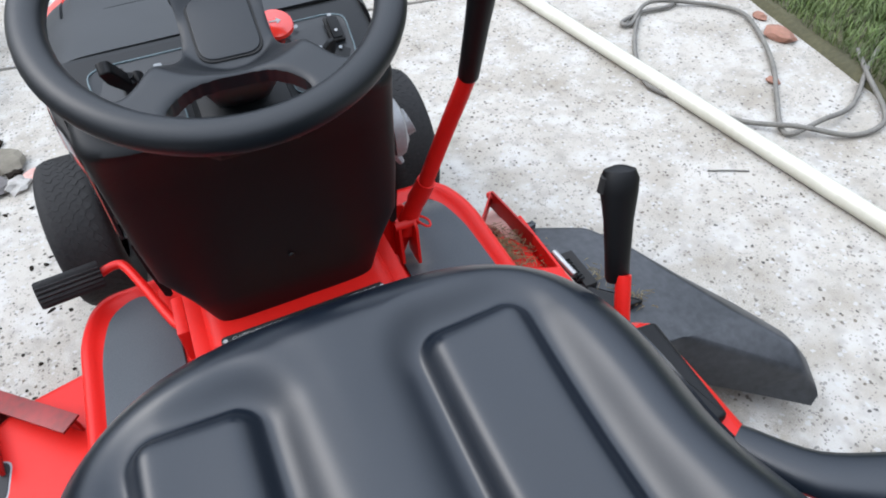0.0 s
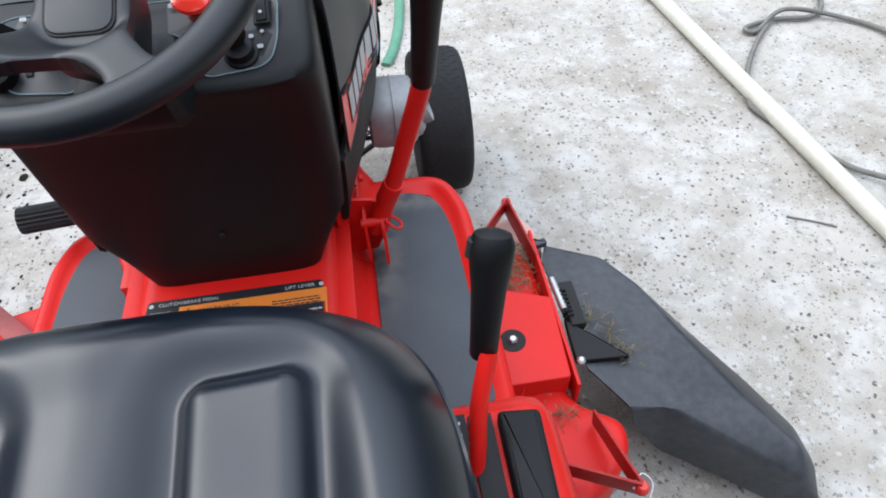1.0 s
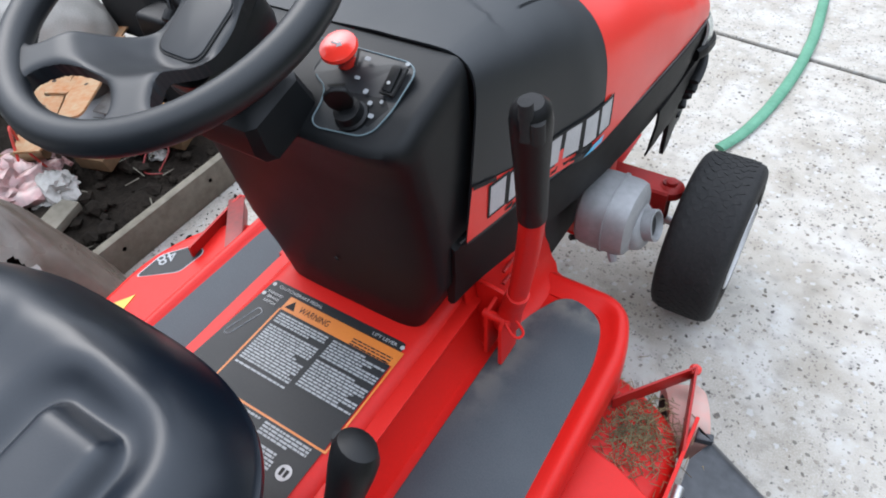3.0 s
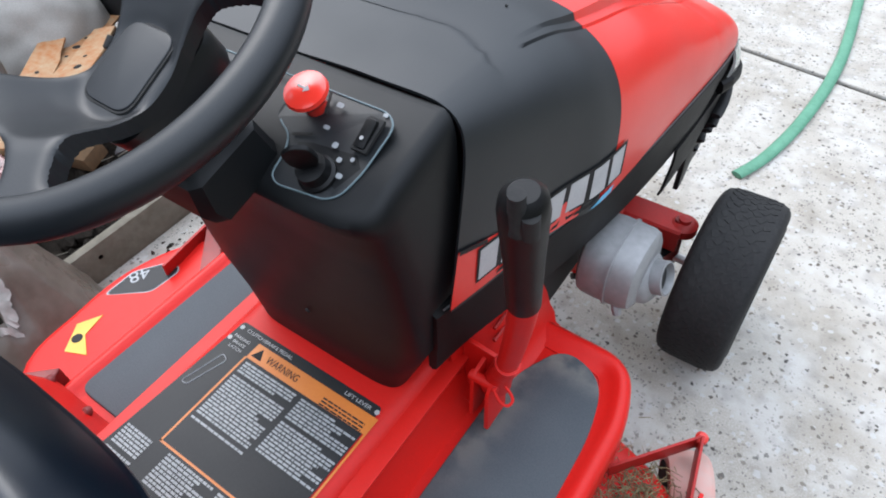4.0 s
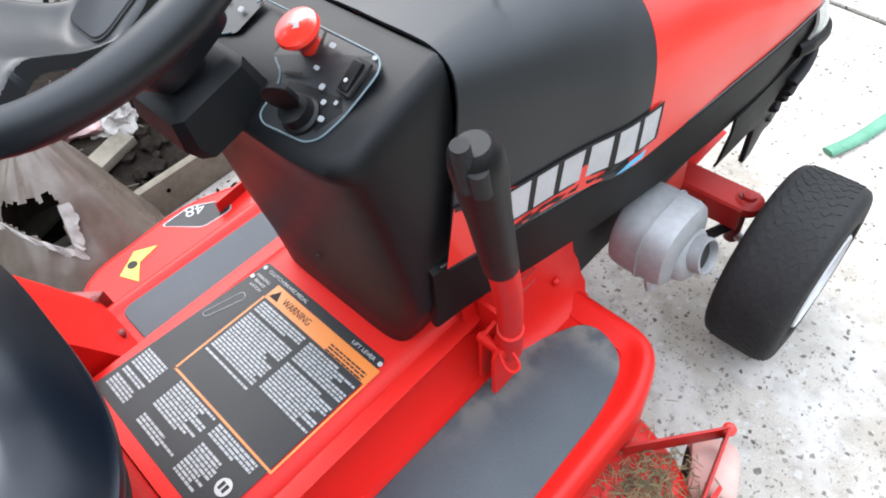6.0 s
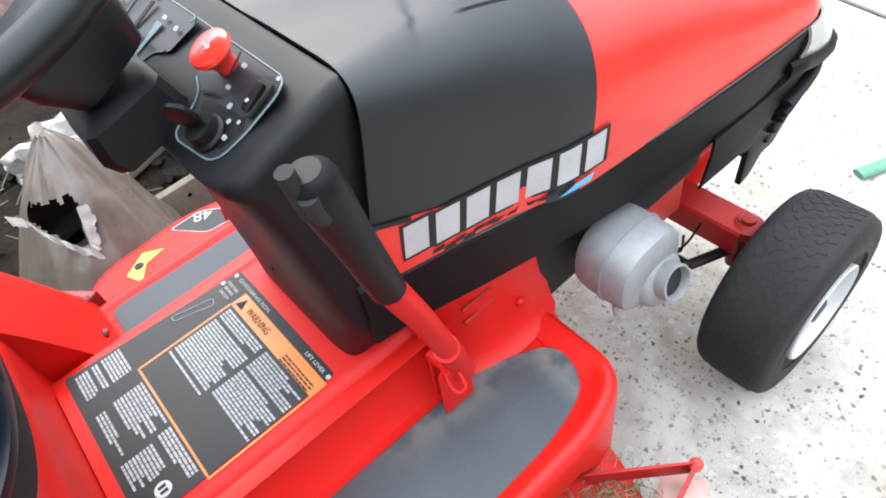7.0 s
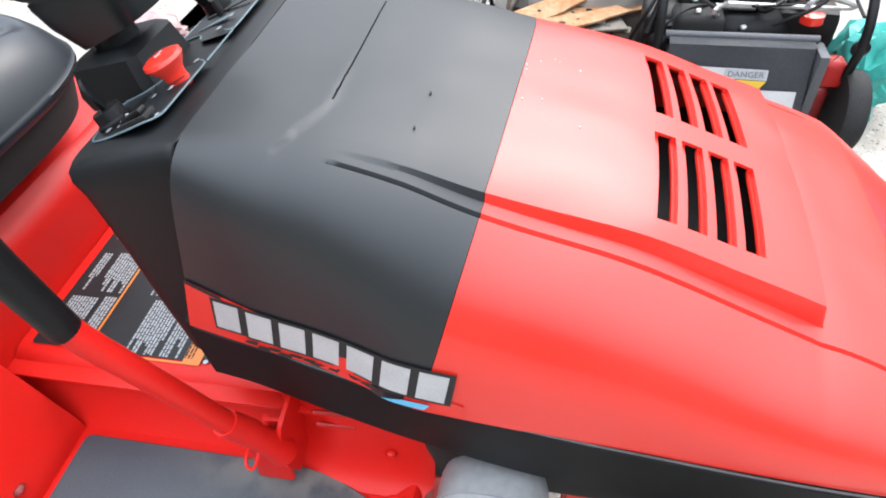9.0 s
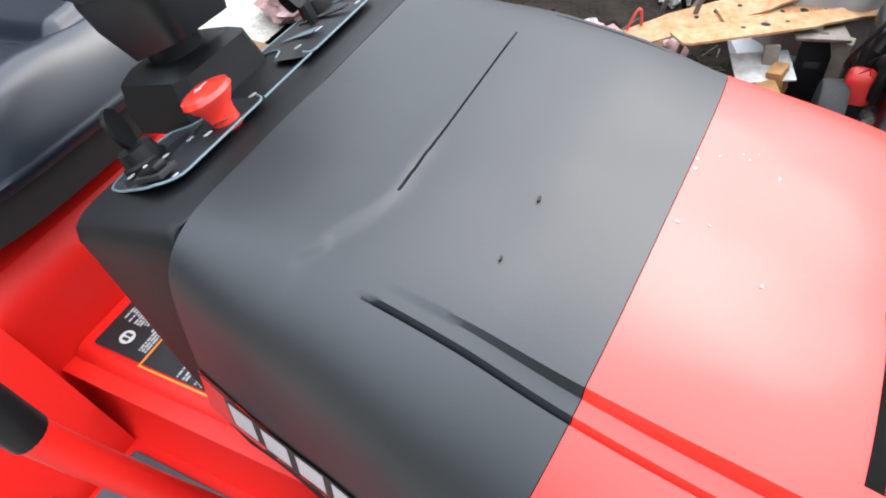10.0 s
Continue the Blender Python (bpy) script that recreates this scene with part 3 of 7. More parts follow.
rnd = random.Random(8)
for x, y, r, mt in ((0.065, 0.198, 0.0012, DARK), (0.062, 0.186, 0.0009, DARK), (0.055, 0.300, 0.0012, DARK), (0.072, 0.206, 0.0011, DARK), (-0.055, 0.402, 0.0017, PALE), (-0.052, 0.407, 0.0013, PALE), (-0.061, 0.412, 0.0012, PALE), (-0.044, 0.428, 0.0013, PALE), (-0.045, 0.389, 0.0011, PALE), (-0.034, 0.3765, 0.0013, PALE), (-0.024, 0.3770, 0.0011, PALE), (0.027, 0.3770, 0.0012, PALE), (0.05, 0.430, 0.0011, PALE), (0.02, 0.395, 0.0008, PALE), (0.106, 0.296, 0.0010, DARK), (0.098, 0.2005, 0.0008, DARK)):
    chip = [(x + r * (0.6 + 0.7 * rnd.random()) * (1.1 if mt is PALE else 2.4) * math.cos(a * 0.8976), y + r * (0.6 + 0.7 * rnd.random()) * (0.9 if mt is PALE else 0.8) * math.sin(a * 0.8976)) for a in range(7)]
    z = hood_top(x, y) + (0.0002 if mt is PALE else 0.0008)
    part("paint_chip" if mt is PALE else "nick", plate(chip, z - 0.001, z + 0.0004), mt, hood, "", smooth=False)

# nose: wrap-round lamps, the lip under them, and the louvred grille that leans back below
NOSE_FRONT = [(0.36, 0.764), (0.385, 0.785), (0.41, 0.808), (0.44, 0.836), (0.468, 0.866), (0.49, 0.893)]


def nose_plan(z, grow=0.0):
    """The nose's outline at height z, from its right side round the front to its left."""
    f = lerp_table(NOSE_FRONT, z) + grow
    w = 0.250 + grow - 0.12 * max(0.0, 0.47 - z)
    right = [(w, 0.545), (w + 0.002, 0.64), (w, f - 0.125), (w - 0.022, f - 0.045), (w - 0.075, f - 0.012), (w - 0.15, f - 0.002)]
    return spline([(x, y, z) for x, y in right] + [(0, f, z)] + [(-x, y, z) for x, y in reversed(right)], 5)


for s in (1, -1):
    upper = spline([(0.257, 0.716, 0.572), (0.249, 0.762, 0.561), (0.233, 0.800, 0.551), (0.206, 0.829, 0.543), (0.150, 0.848, 0.539), (0.050, 0.856, 0.537)], 5)
    lower = spline([(0.261, 0.708, 0.530), (0.258, 0.768, 0.509), (0.246, 0.826, 0.490), (0.222, 0.866, 0.480), (0.160, 0.890, 0.475), (0.050, 0.898, 0.473)], 5)
    rows = [[(s * (a.x + (b.x - a.x) * u + 0.004 * math.sin(math.pi * u)), a.y + (b.y - a.y) * u + 0.004 * math.sin(math.pi * u), a.z + (b.z - a.z) * u) for a, b in zip(upper, lower)] for u in (0, 0.1, 0.3, 0.5, 0.7, 0.9, 1)]
    part("headlamp", solid(loft(rows, False, False), 0.004), LENS, mower, "frosted headlamp lens at the corner of the nose")
    lip = [Vector((s * (p.x + 0.001), p.y + 0.002, p.z - 0.010)) for p in lower]
    part("nose_lip", tube([Vector((s * 0.255, 0.690, 0.520))] + lip, 0.0105, 8, squash=(0.7, 1.1)), STRIP_BLACK, mower, "black lip under the headlamp")
rings = []
for z in (0.496, 0.482, 0.468, 0.44, 0.41, 0.385, 0.36):
    rings.append([(p.x, p.y, max(z, 0.402 - 0.05 * min(1, max(0, (p.y - 0.655) / 0.02)))) for p in nose_plan(z)])
part("grille", solid(loft(rings, False, False), 0.004), STRIP_BLACK, mower, "black plastic grille leaning back under the nose")
for k in range(5):
    z = 0.462 - 0.021 * k
    rib = [p for p in nose_plan(z, 0.006) if p.y > 0.70]
    part("grille_rib", tube(rib, 0.009, 6, squash=(1.3, 0.5)), BLACK, mower)
for s in (1, -1):
    part("bumper_tab", plate(rounded([(0.655, 0.43), (0.79, 0.45), (0.775, 0.385), (0.742, 0.350), (0.715, 0.352), (0.690, 0.322), (0.664, 0.316), (0.668, 0.385)], 0.008), -0.004, 0.004, 0.002, frame_mat((s * 0.236, 0, 0), (0, 1, 0), (0, 0, 1))), BLACK, mower)

# dashboard
dash = holder("dashboard", mower)


def dash_ring(a, y0, y1, zf, n=7, count=72):
    out = []
    for k in range(count):
        t = 2 * math.pi * (k + 0.5) / count
        q = 2 / n if math.cos(t) > 0 else 0.05
        x, y = a * sgn_pow(math.sin(t), q), (y0 + y1) / 2 - (y1 - y0) / 2 * sgn_pow(math.cos(t), q)
        out.append((x, y, zf(y)))
    return out


def panel_z(y):
    return 0.769 + 0.48 * y if y < 0.072 else 0.8036 + 0.03 * (y - 0.072)


def top_drop(d):
    return lambda y: panel_z(y) - d


dash_rings = [dash_ring(0.106, 0.040, 0.14, lambda y: 0.414), dash_ring(0.118, 0.031, 0.145, lambda y: 0.427), dash_ring(0.138, 0.030, 0.14, lambda y: 0.475, 6),
              dash_ring(0.164, 0.028, 0.12, lambda y: 0.53, 6), dash_ring(0.1685, 0.022, 0.112, lambda y: 0.60, 6), dash_ring(0.1700, 0.010, 0.112, lambda y: 0.69 + 0.05 * (y - 0.05), 6), dash_ring(0.1700, -0.002, 0.1135, top_drop(0.03), 6),
              dash_ring(0.1685, -0.011, 0.114, top_drop(0.014), 6), dash_ring(0.165, -0.013, 0.114, top_drop(0.005), 6), dash_ring(0.160, -0.010, 0.114, top_drop(0.0006), 6), dash_ring(0.154, -0.004, 0.1135, top_drop(0.0), 6)]
bm = loft(dash_rings, True, False)
bm.verts.ensure_lookup_table()
n72 = 72
base_i = len(dash_rings) * n72 - n72
for k in range(n72 // 2 - 1):
    bm.faces.new([bm.verts[base_i + j] for j in (k, k + 1, n72 - 2 - k, n72 - 1 - k)])
bm.faces.new([bm.verts[k] for k in range(n72)])
part("dash_shell", bm, DASH_BLACK, dash, "black plastic dashboard shell")


def on_panel(x, y, up=0.0):
    return Vector((x, y, panel_z(y) + up))


half_line = [(0.030, 0.084), (0.122, 0.084), (0.137, 0.072), (0.134, 0.032), (0.127, 0.010), (0.116, 0.002), (0.066, -0.003), (0.056, 0.002), (0.056, 0.022), (0.050, 0.036), (0.036, 0.042)]
for s in (1, -1):
    line = [on_panel(s * x, y, 0.0012) for x, y in rounded(half_line + [(0.030, 0.046)], 0.008, 3)[:-4]]
    part("panel_line", tube(line, 0.0009, 6), PALE_BLUE, dash, "pale blue printed outline")
    film = bmesh.new()
    if s > 0:
        part("panel_line", tube([on_panel(-0.031, 0.084, 0.0012), on_panel(0.031, 0.084, 0.0012)], 0.0009, 6), PALE_BLUE, dash)
    pts = rounded(half_line + [(0.026, 0.046), (0.026, 0.084)], 0.006, 3)
    film.faces.new([film.verts.new(on_panel(s * x, y, 0.0006)) for x, y in (pts if s > 0 else pts[::-1])])
    part("panel_film", film, PANEL, dash, "", smooth=False)


def panel_mark(x, y, w, h, material=WHITE, turn=0.0, name="symbol"):
    m = frame_mat(on_panel(x, y, 0.0016), (math.cos(turn), math.sin(turn), 0.47 * math.sin(turn)), (-math.sin(turn), math.cos(turn), 0.47 * math.cos(turn)))
    return part(name, plate(rounded([(-w / 2, -h / 2), (w / 2, -h / 2), (w / 2, h / 2), (-w / 2, h / 2)], min(w, h) * 0.4, 3), 0, 0.0004, 0, m), material, dash, "", smooth=False)


for x, y, w, h in ((0.097, 0.042, 0.008, 0.007), (0.108, 0.033, 0.007, 0.006), (0.116, 0.022, 0.009, 0.006), (0.080, 0.052, 0.009, 0.005), (0.080, 0.072, 0.010, 0.006), (0.122, 0.080, 0.007, 0.005), (0.119, 0.037, 0.005, 0.005),
                   (-0.068, 0.066, 0.012, 0.006), (-0.040, 0.064, 0.010, 0.007), (0.032, 0.074, 0.009, 0.007), (-0.112, 0.078, 0.010, 0.006)):
    panel_mark(x, y, w * 0.7, h * 0.75, PALE)
tri_m = frame_mat(on_panel(-0.070, 0.042, 0.0018), (1, 0, 0), (0, 1, 0.47))
part("throttle_wedge", plate([(-0.006, 0.02), (0.006, 0.02), (0.001, -0.022), (-0.001, -0.022)], 0, 0.0004, 0, tri_m), PALE_BLUE, dash, "pale blue speed wedge print", smooth=False)
for x, y, w, h in ((0.068, 0.070, 0.003, 0.022), (0.062, 0.040, 0.020, 0.0025)):
    panel_mark(x, y, w, h, DARK, 0.3, "slot")

knob_m = Matrix.Translation((0.056, 0.070, 0.790)) @ Euler((radians(22), radians(3), 0)).to_matrix().to_4x4()
knob = part("choke_knob", turned([(0.0105, 0), (0.0105, 0.015), (0.0125, 0.021), (0.0175, 0.027), (0.0198, 0.031), (0.0188, 0.0345), (0.012, 0.037), (0.0, 0.0375)], knob_m, 28), KNOB_RED, dash, "glossy red mushroom pull knob")
part("arrow_print", plate([(-0.006, -0.001), (0.002, -0.001), (0.002, -0.004), (0.007, 0), (0.002, 0.004), (0.002, 0.001), (-0.006, 0.001)], 0.0376, 0.0379, 0, knob_m), WHITE, knob, "", smooth=False)
key_m = Matrix.Translation((0.097, 0.018, 0.776)) @ Euler((radians(25), 0, 0)).to_matrix().to_4x4()
key = part("ignition_switch", turned([(0.017, 0), (0.017, 0.005), (0.0145, 0.007), (0.0135, 0.016), (0.008, 0.017), (0.0, 0.017)], key_m, 28), BLACK, dash, "black ignition switch collar")
part("key", plate(rounded([(-0.004, 0.0), (0.004, 0.0), (0.013, 0.014), (0.012, 0.030), (0.0, 0.036), (-0.012, 0.030), (-0.013, 0.014)], 0.005), -0.002, 0.002, 0.001, key_m @ Matrix.Translation((0, 0, 0.012)) @ Euler((radians(90), 0, radians(35))).to_matrix().to_4x4()), BLACK, key, "black plastic key head")
rock_m = frame_mat(on_panel(0.120, 0.059, 0.0), (1, 0, 0), (0, 1, 0.47))
rock = part("rocker_switch", box((-0.008, -0.016, 0), (0.008, 0.016, 0.004), 0.001, rock_m), DARK, dash, "small black rocker switch")
part("rocker", box((-0.0055, -0.013, 0.003), (0.0055, 0.013, 0.008), 0.002, rock_m @ Euler((radians(8), 0, 0)).to_matrix().to_4x4()), BLACK, rock)
part("dot", turned([(0.0018, 0), (0.0018, 0.0006)], rock_m @ Matrix.Translation((0, -0.006, 0.0078)), 10), WHITE, rock)
lev = part("throttle_lever", tube(spline([(-0.098, 0.040, 0.785), (-0.097, 0.032, 0.806), (-0.096, 0.022, 0.822)], 4), 0.0065, 8, squash=(1.0, 0.6)), BLACK, dash, "black throttle lever")
part("lever_grip", plate(rounded([(-0.006, -0.002), (0.010, -0.004), (0.013, 0.012), (0.007, 0.020), (0.000, 0.014), (-0.012, 0.052), (-0.024, 0.050), (-0.020, 0.026)], 0.005, 4), -0.006, 0.006, 0.002, frame_mat((-0.094, 0.030, 0.806), (1, 0.05, 0), (-0.1, -0.75, 1))), BLACK, lev, "black two-horned throttle grip")
round_m = Matrix.Translation((-0.130, 0.022, 0.775)) @ Euler((radians(25), 0, 0)).to_matrix().to_4x4()
dial = part("round_knob", turned([(0.016, 0), (0.0165, 0.010), (0.0155, 0.017), (0.012, 0.0195), (0.0, 0.020)], round_m, 28), BLACK, dash, "round black knob with a pale mark")
part("knob_mark", plate([(-0.005, -0.002), (0.005, -0.002), (0.005, 0.002), (-0.005, 0.002)], 0.0201, 0.0204, 0, round_m), PALE, dial, "", smooth=False)
part("slot", box((-0.003, -0.03, 0), (0.003, 0.03, 0.0012), 0, frame_mat(on_panel(-0.104, 0.045, 0.0012), (1, 0, 0), (0, 1, 0.47))), DARK, dash)
part("screw", turned([(0.004, 0), (0.003, 0.002), (0.0, 0.0025)], Matrix.Translation((0.005, 0.026, 0.52)) @ Euler((radians(95), 0, 0)).to_matrix().to_4x4(), 12), BLACK, dash)

# steering wheel: a dished wheel on a leaning column
SW_C, SW_TILT = (-0.001, -0.059, 0.9133), 17.2
sw_m = Matrix.Translation(SW_C) @ Euler((radians(SW_TILT), 0, radians(-2))).to_matrix().to_4x4()
wheel = holder("steering_wheel", mower)


def placed(bm, m):
    bmesh.ops.transform(bm, matrix=m, verts=bm.verts)
    return bm


part("column_boot", loft([[(sx * a, yc + sy * b, z + 0.25 * (sy * b)) for sx, sy in ((-1, -0.8), (-0.8, -1), (0.8, -1), (1, -0.8), (1, 0.8), (0.8, 1), (-0.8, 1), (-1, 0.8))] for z, a, b, yc in ((0.762, 0.050, 0.042, -0.010), (0.775, 0.048, 0.043, -0.018), (0.800, 0.043, 0.038, -0.022), (0.806, 0.034, 0.030, -0.023))]), DASH_BLACK, wheel, "square black column boot")
part("column", tube([(0, -0.015, 0.78), (0.002, -0.030, 0.83), (0.005, -0.045, 0.872)], [0.022, 0.023, 0.030], 20), BLACK, wheel)
circle = [(0.1425 * math.sin(2 * math.pi * k / 72), 0.1425 * math.cos(2 * math.pi * k / 72), 0) for k in range(72)]
part("rim", placed(tube(circle, 0.0140, 16, True), sw_m), WHEEL_BLACK, wheel, "thick black moulded rim")


def dish(x, y):
    """Height of the wheel's web over the rim's plane: a tilted plane round the hub that rises to the rim."""
    k = lerp_table([(0.0, 0.0), (0.036, 0.0), (0.048, 0.19), (0.062, 0.47), (0.076, 0.76), (0.088, 0.96), (0.100, 1.0), (0.128, 1.0), (0.16, 1.0)], math.hypot(x, y))
    return (-0.037 + 0.16 * (max(y, -0.045) - 0.004)) * (1 - k) + 0.0045 * k


def outline_gap(poly, x, y):
    """Distance of a point to a closed outline, below zero inside it."""
    best, inside = 1e9, False
    for (ax, ay), (bx, by) in zip(poly, poly[1:] + poly[:1]):
        ex, ey = bx - ax, by - ay
        t = min(max(((x - ax) * ex + (y - ay) * ey) / (ex * ex + ey * ey), 0), 1)
        best = min(best, math.hypot(x - ax - t * ex, y - ay - t * ey))
        if (ay > y) != (by > y) and x < ax + (y - ay) / (by - ay) * ex:
            inside = not inside
    return -best if inside else best


rear_gap = [(p.x, p.y) for p in spline([(-0.062, -0.115, 0), (-0.051, -0.099, 0), (-0.031, -0.089, 0), (-0.006, -0.086, 0), (0.018, -0.089, 0), (0.036, -0.100, 0), (0.046, -0.115, 0), (0.037, -0.129, 0), (-0.003, -0.138, 0), (-0.048, -0.132, 0)], 3, True)]
side_gap = [(p.x, p.y) for p in spline([(0.039, -0.012, 0), (0.044, -0.033, 0), (0.058, -0.060, 0), (0.073, -0.082, 0), (0.087, -0.092, 0), (0.101, -0.084, 0), (0.121, -0.062, 0), (0.1355, -0.016, 0), (0.133, 0.031, 0), (0.117, 0.069, 0), (0.096, 0.079, 0), (0.070, 0.070, 0), (0.047, 0.054, 0), (0.038, 0.030, 0)], 3, True)]
TURN = radians(3)


def side_depth(x, y):
    """Distance to the two side openings, with the wheel turned a little."""
    u, v = x * math.cos(TURN) - y * math.sin(TURN), x * math.sin(TURN) + y * math.cos(TURN)
    return outline_gap(side_gap, abs(u), v)


def web_depth(x, y):
    """How far a point lies inside the web's outline."""
    return min(0.143 - math.hypot(x, y), outline_gap(rear_gap, x, y), side_depth(x, y))


STEP = 0.0025
wb = bmesh.new()
grid = {}
span = range(-59, 60)
depth = {(i, j): web_depth(i * STEP, j * STEP) for i in span for j in span}
for i in range(-59, 59):
    for j in range(-59, 59):
        cell = ((i, j), (i + 1, j), (i + 1, j + 1), (i, j + 1))
        if max(depth[c] for c in cell) <= 0.0:
            continue
        face = []
        for c in cell:
            if c not in grid:
                x, y = c[0] * STEP, c[1] * STEP
                for _ in range(4):
                    d = web_depth(x, y)
                    if d > 0.0002 and depth[c] > 0:
                        break
                    h = 0.0005
                    gx, gy = (web_depth(x + h, y) - web_depth(x - h, y)) / (2 * h), (web_depth(x, y + h) - web_depth(x, y - h)) / (2 * h)
                    n = math.hypot(gx, gy) or 1.0
                    x, y = x - d * gx / n, y - d * gy / n
                d = min(max(min(outline_gap(rear_gap, x, y), side_depth(x, y)), 0.0), 0.008) / 0.008
                round_off = 0.0035 * (1 - math.sqrt(max(0.0, 1 - (1 - d) ** 2)))
                grid[c] = wb.verts.new((x, y, dish(x, y) - round_off))
            face.append(grid[c])
        wb.faces.new(face)
bmesh.ops.remove_doubles(wb, verts=wb.verts, dist=0.0003)
for _ in range(2):
    bmesh.ops.smooth_vert(wb, verts=wb.verts, factor=0.4, use_axis_x=True, use_axis_y=True, use_axis_z=True)
rim_edges = [e for e in wb.edges if e.is_boundary]
ext = bmesh.ops.extrude_edge_only(wb, edges=rim_edges)
for v in ext["geom"]:
    if isinstance(v, bmesh.types.BMVert):
        v.co.z -= 0.013
part("spokes", placed(wb, sw_m), WHEEL_BLACK, wheel, "broad black dished spokes of one moulding")
hub_m = sw_m @ Matrix.Translation((0, 0.006, -0.053)) @ Euler((radians(9), 0, 0)).to_matrix().to_4x4()
hubrings = []
for z, a, b, yc in ((-0.05, 0.030, 0.040, 0.004), (-0.02, 0.036, 0.052, 0.004), (0.0, 0.037, 0.054, 0.003), (0.006, 0.036, 0.053, 0.002), (0.009, 0.030, 0.048, 0.001)):
    hubrings.append([(a * sgn_pow(math.cos(2 * math.pi * k / 48), 0.45), yc + b * sgn_pow(math.sin(2 * math.pi * k / 48), 0.45), z) for k in range(48)])
part("hub", placed(loft(hubrings), hub_m), WHEEL_BLACK, wheel)
cap_m = sw_m @ Matrix.Translation((0, 0.004, -0.0366)) @ Euler((radians(9.1), 0, 0)).to_matrix().to_4x4()
cap_out = rounded([(-0.0265, -0.032), (0.0265, -0.032), (0.0265, 0.034), (-0.0265, 0.034)], 0.015, 6)
part("cap_groove", plate([(x * 1.07, y * 1.055) for x, y in cap_out], -0.004, 0.0010, 0.0004, cap_m), DARK, wheel)
part("cap", plate(cap_out, -0.002, 0.0022, 0.0012, cap_m), WHEEL_BLACK, wheel, "smooth dark grey hub cap")

# seat
seat = holder("seat", mower)


def seat_edge(a, s=1.0):
    c, d = math.cos(a), math.sin(a)
    x = 0.250 * sgn_pow(c, 0.62) * (1 + (0.46 * abs(d) ** 1.2 if d < 0 else 0))
    y = (0.226 if d > 0 else 0.215) * sgn_pow(d, 0.62)
    return x * s, -0.447 + y * s


def seat_z(x, y, s):
    z = 0.741 - 0.020 * math.exp(-((y + 0.47) / 0.14) ** 2) * (1 - (x / 0.3) ** 2)
    z -= 0.062 * max(0, (s - 0.68) / 0.32) ** 2.6
    z += 0.007 * math.exp(-((s - 0.74) / 0.15) ** 2)
    for cx in (0.102, -0.121):
        dx, dy = abs(x - cx) - 0.051, abs(y + 0.447) - 0.137
        q = math.hypot(max(dx + 0.025, 0), max(dy + 0.025, 0)) + min(max(dx + 0.025, dy + 0.025), 0) - 0.025
        z -= 0.0025 * math.exp(-(((q - 0.044) / 0.016) ** 2)) * max(0.0, min(1.0, (y + 0.42) / 0.10))
        z -= 0.019 * math.exp(-((q / (0.024 if q > 0 else 0.012)) ** 2))
    return z


rings = []
for k in range(110):
    s = (k / 109) ** 0.8
    s = max(s, 0.004)
    ring = []
    for j in range(320):
        x, y = seat_edge(2 * math.pi * j / 320, s)
        ring.append((x, y, seat_z(x, y, s)))
    rings.append(ring)
for ds, z in ((1.010, 0.676), (1.012, 0.670), (1.004, 0.664), (0.955, 0.662)):
    rings.append([(*seat_edge(2 * math.pi * j / 320, ds), z) for j in range(320)])
part("cushion", loft(rings), VINYL, seat, "black vinyl seat cushion with two moulded leg pads")
# the pan's colour holds the shade that falls under the cushion
part("seat_pan", loft([[(*seat_edge(2 * math.pi * j / 96, ds), z) for j in range(96)] for ds, z in ((0.950, 0.664), (0.955, 0.640), (0.930, 0.610), (0.80, 0.590))]), DARK, seat, "pressed seat pan, near-black for the shade under the cushion")
rings = []
for k in range(17):
    t = k / 16
    z = 0.69 + 0.30 * t
    yb = -0.665 - 0.10 * t
    w = 0.275 - 0.02 * t - 0.09 * t ** 6
    row = []
    for j in range(41):
        u = -1 + 2 * j / 40
        row.append((w * u, yb + 0.055 * abs(u) ** 3.2 * (1 - 0.8 * t) - 0.01 * math.cos(u * 9) * (1 - t), z - 0.05 * abs(u) ** 4 * t))
    rings.append(row)
part("backrest", solid(loft(rings, False, False), 0.05), VINYL, seat, "black vinyl backrest")
for sx in (1, -1):
    wing = spline([(sx * 0.255, -0.475, 0.672), (sx * 0.285, -0.525, 0.680), (sx * 0.335, -0.560, 0.690), (sx * 0.385, -0.590, 0.705)], 5)
    part("backrest_wing", tube(wing, [0.012 + 0.0008 * k for k in range(len(wing))], 12, squash=(1.2, 0.8)), VINYL, seat, "rolled vinyl edge where cushion and backrest meet")
part("seat_bracket", box((-0.13, -0.56, 0.56), (0.13, -0.33, 0.64), 0.006), BLACK, seat, "black steel seat bracket")

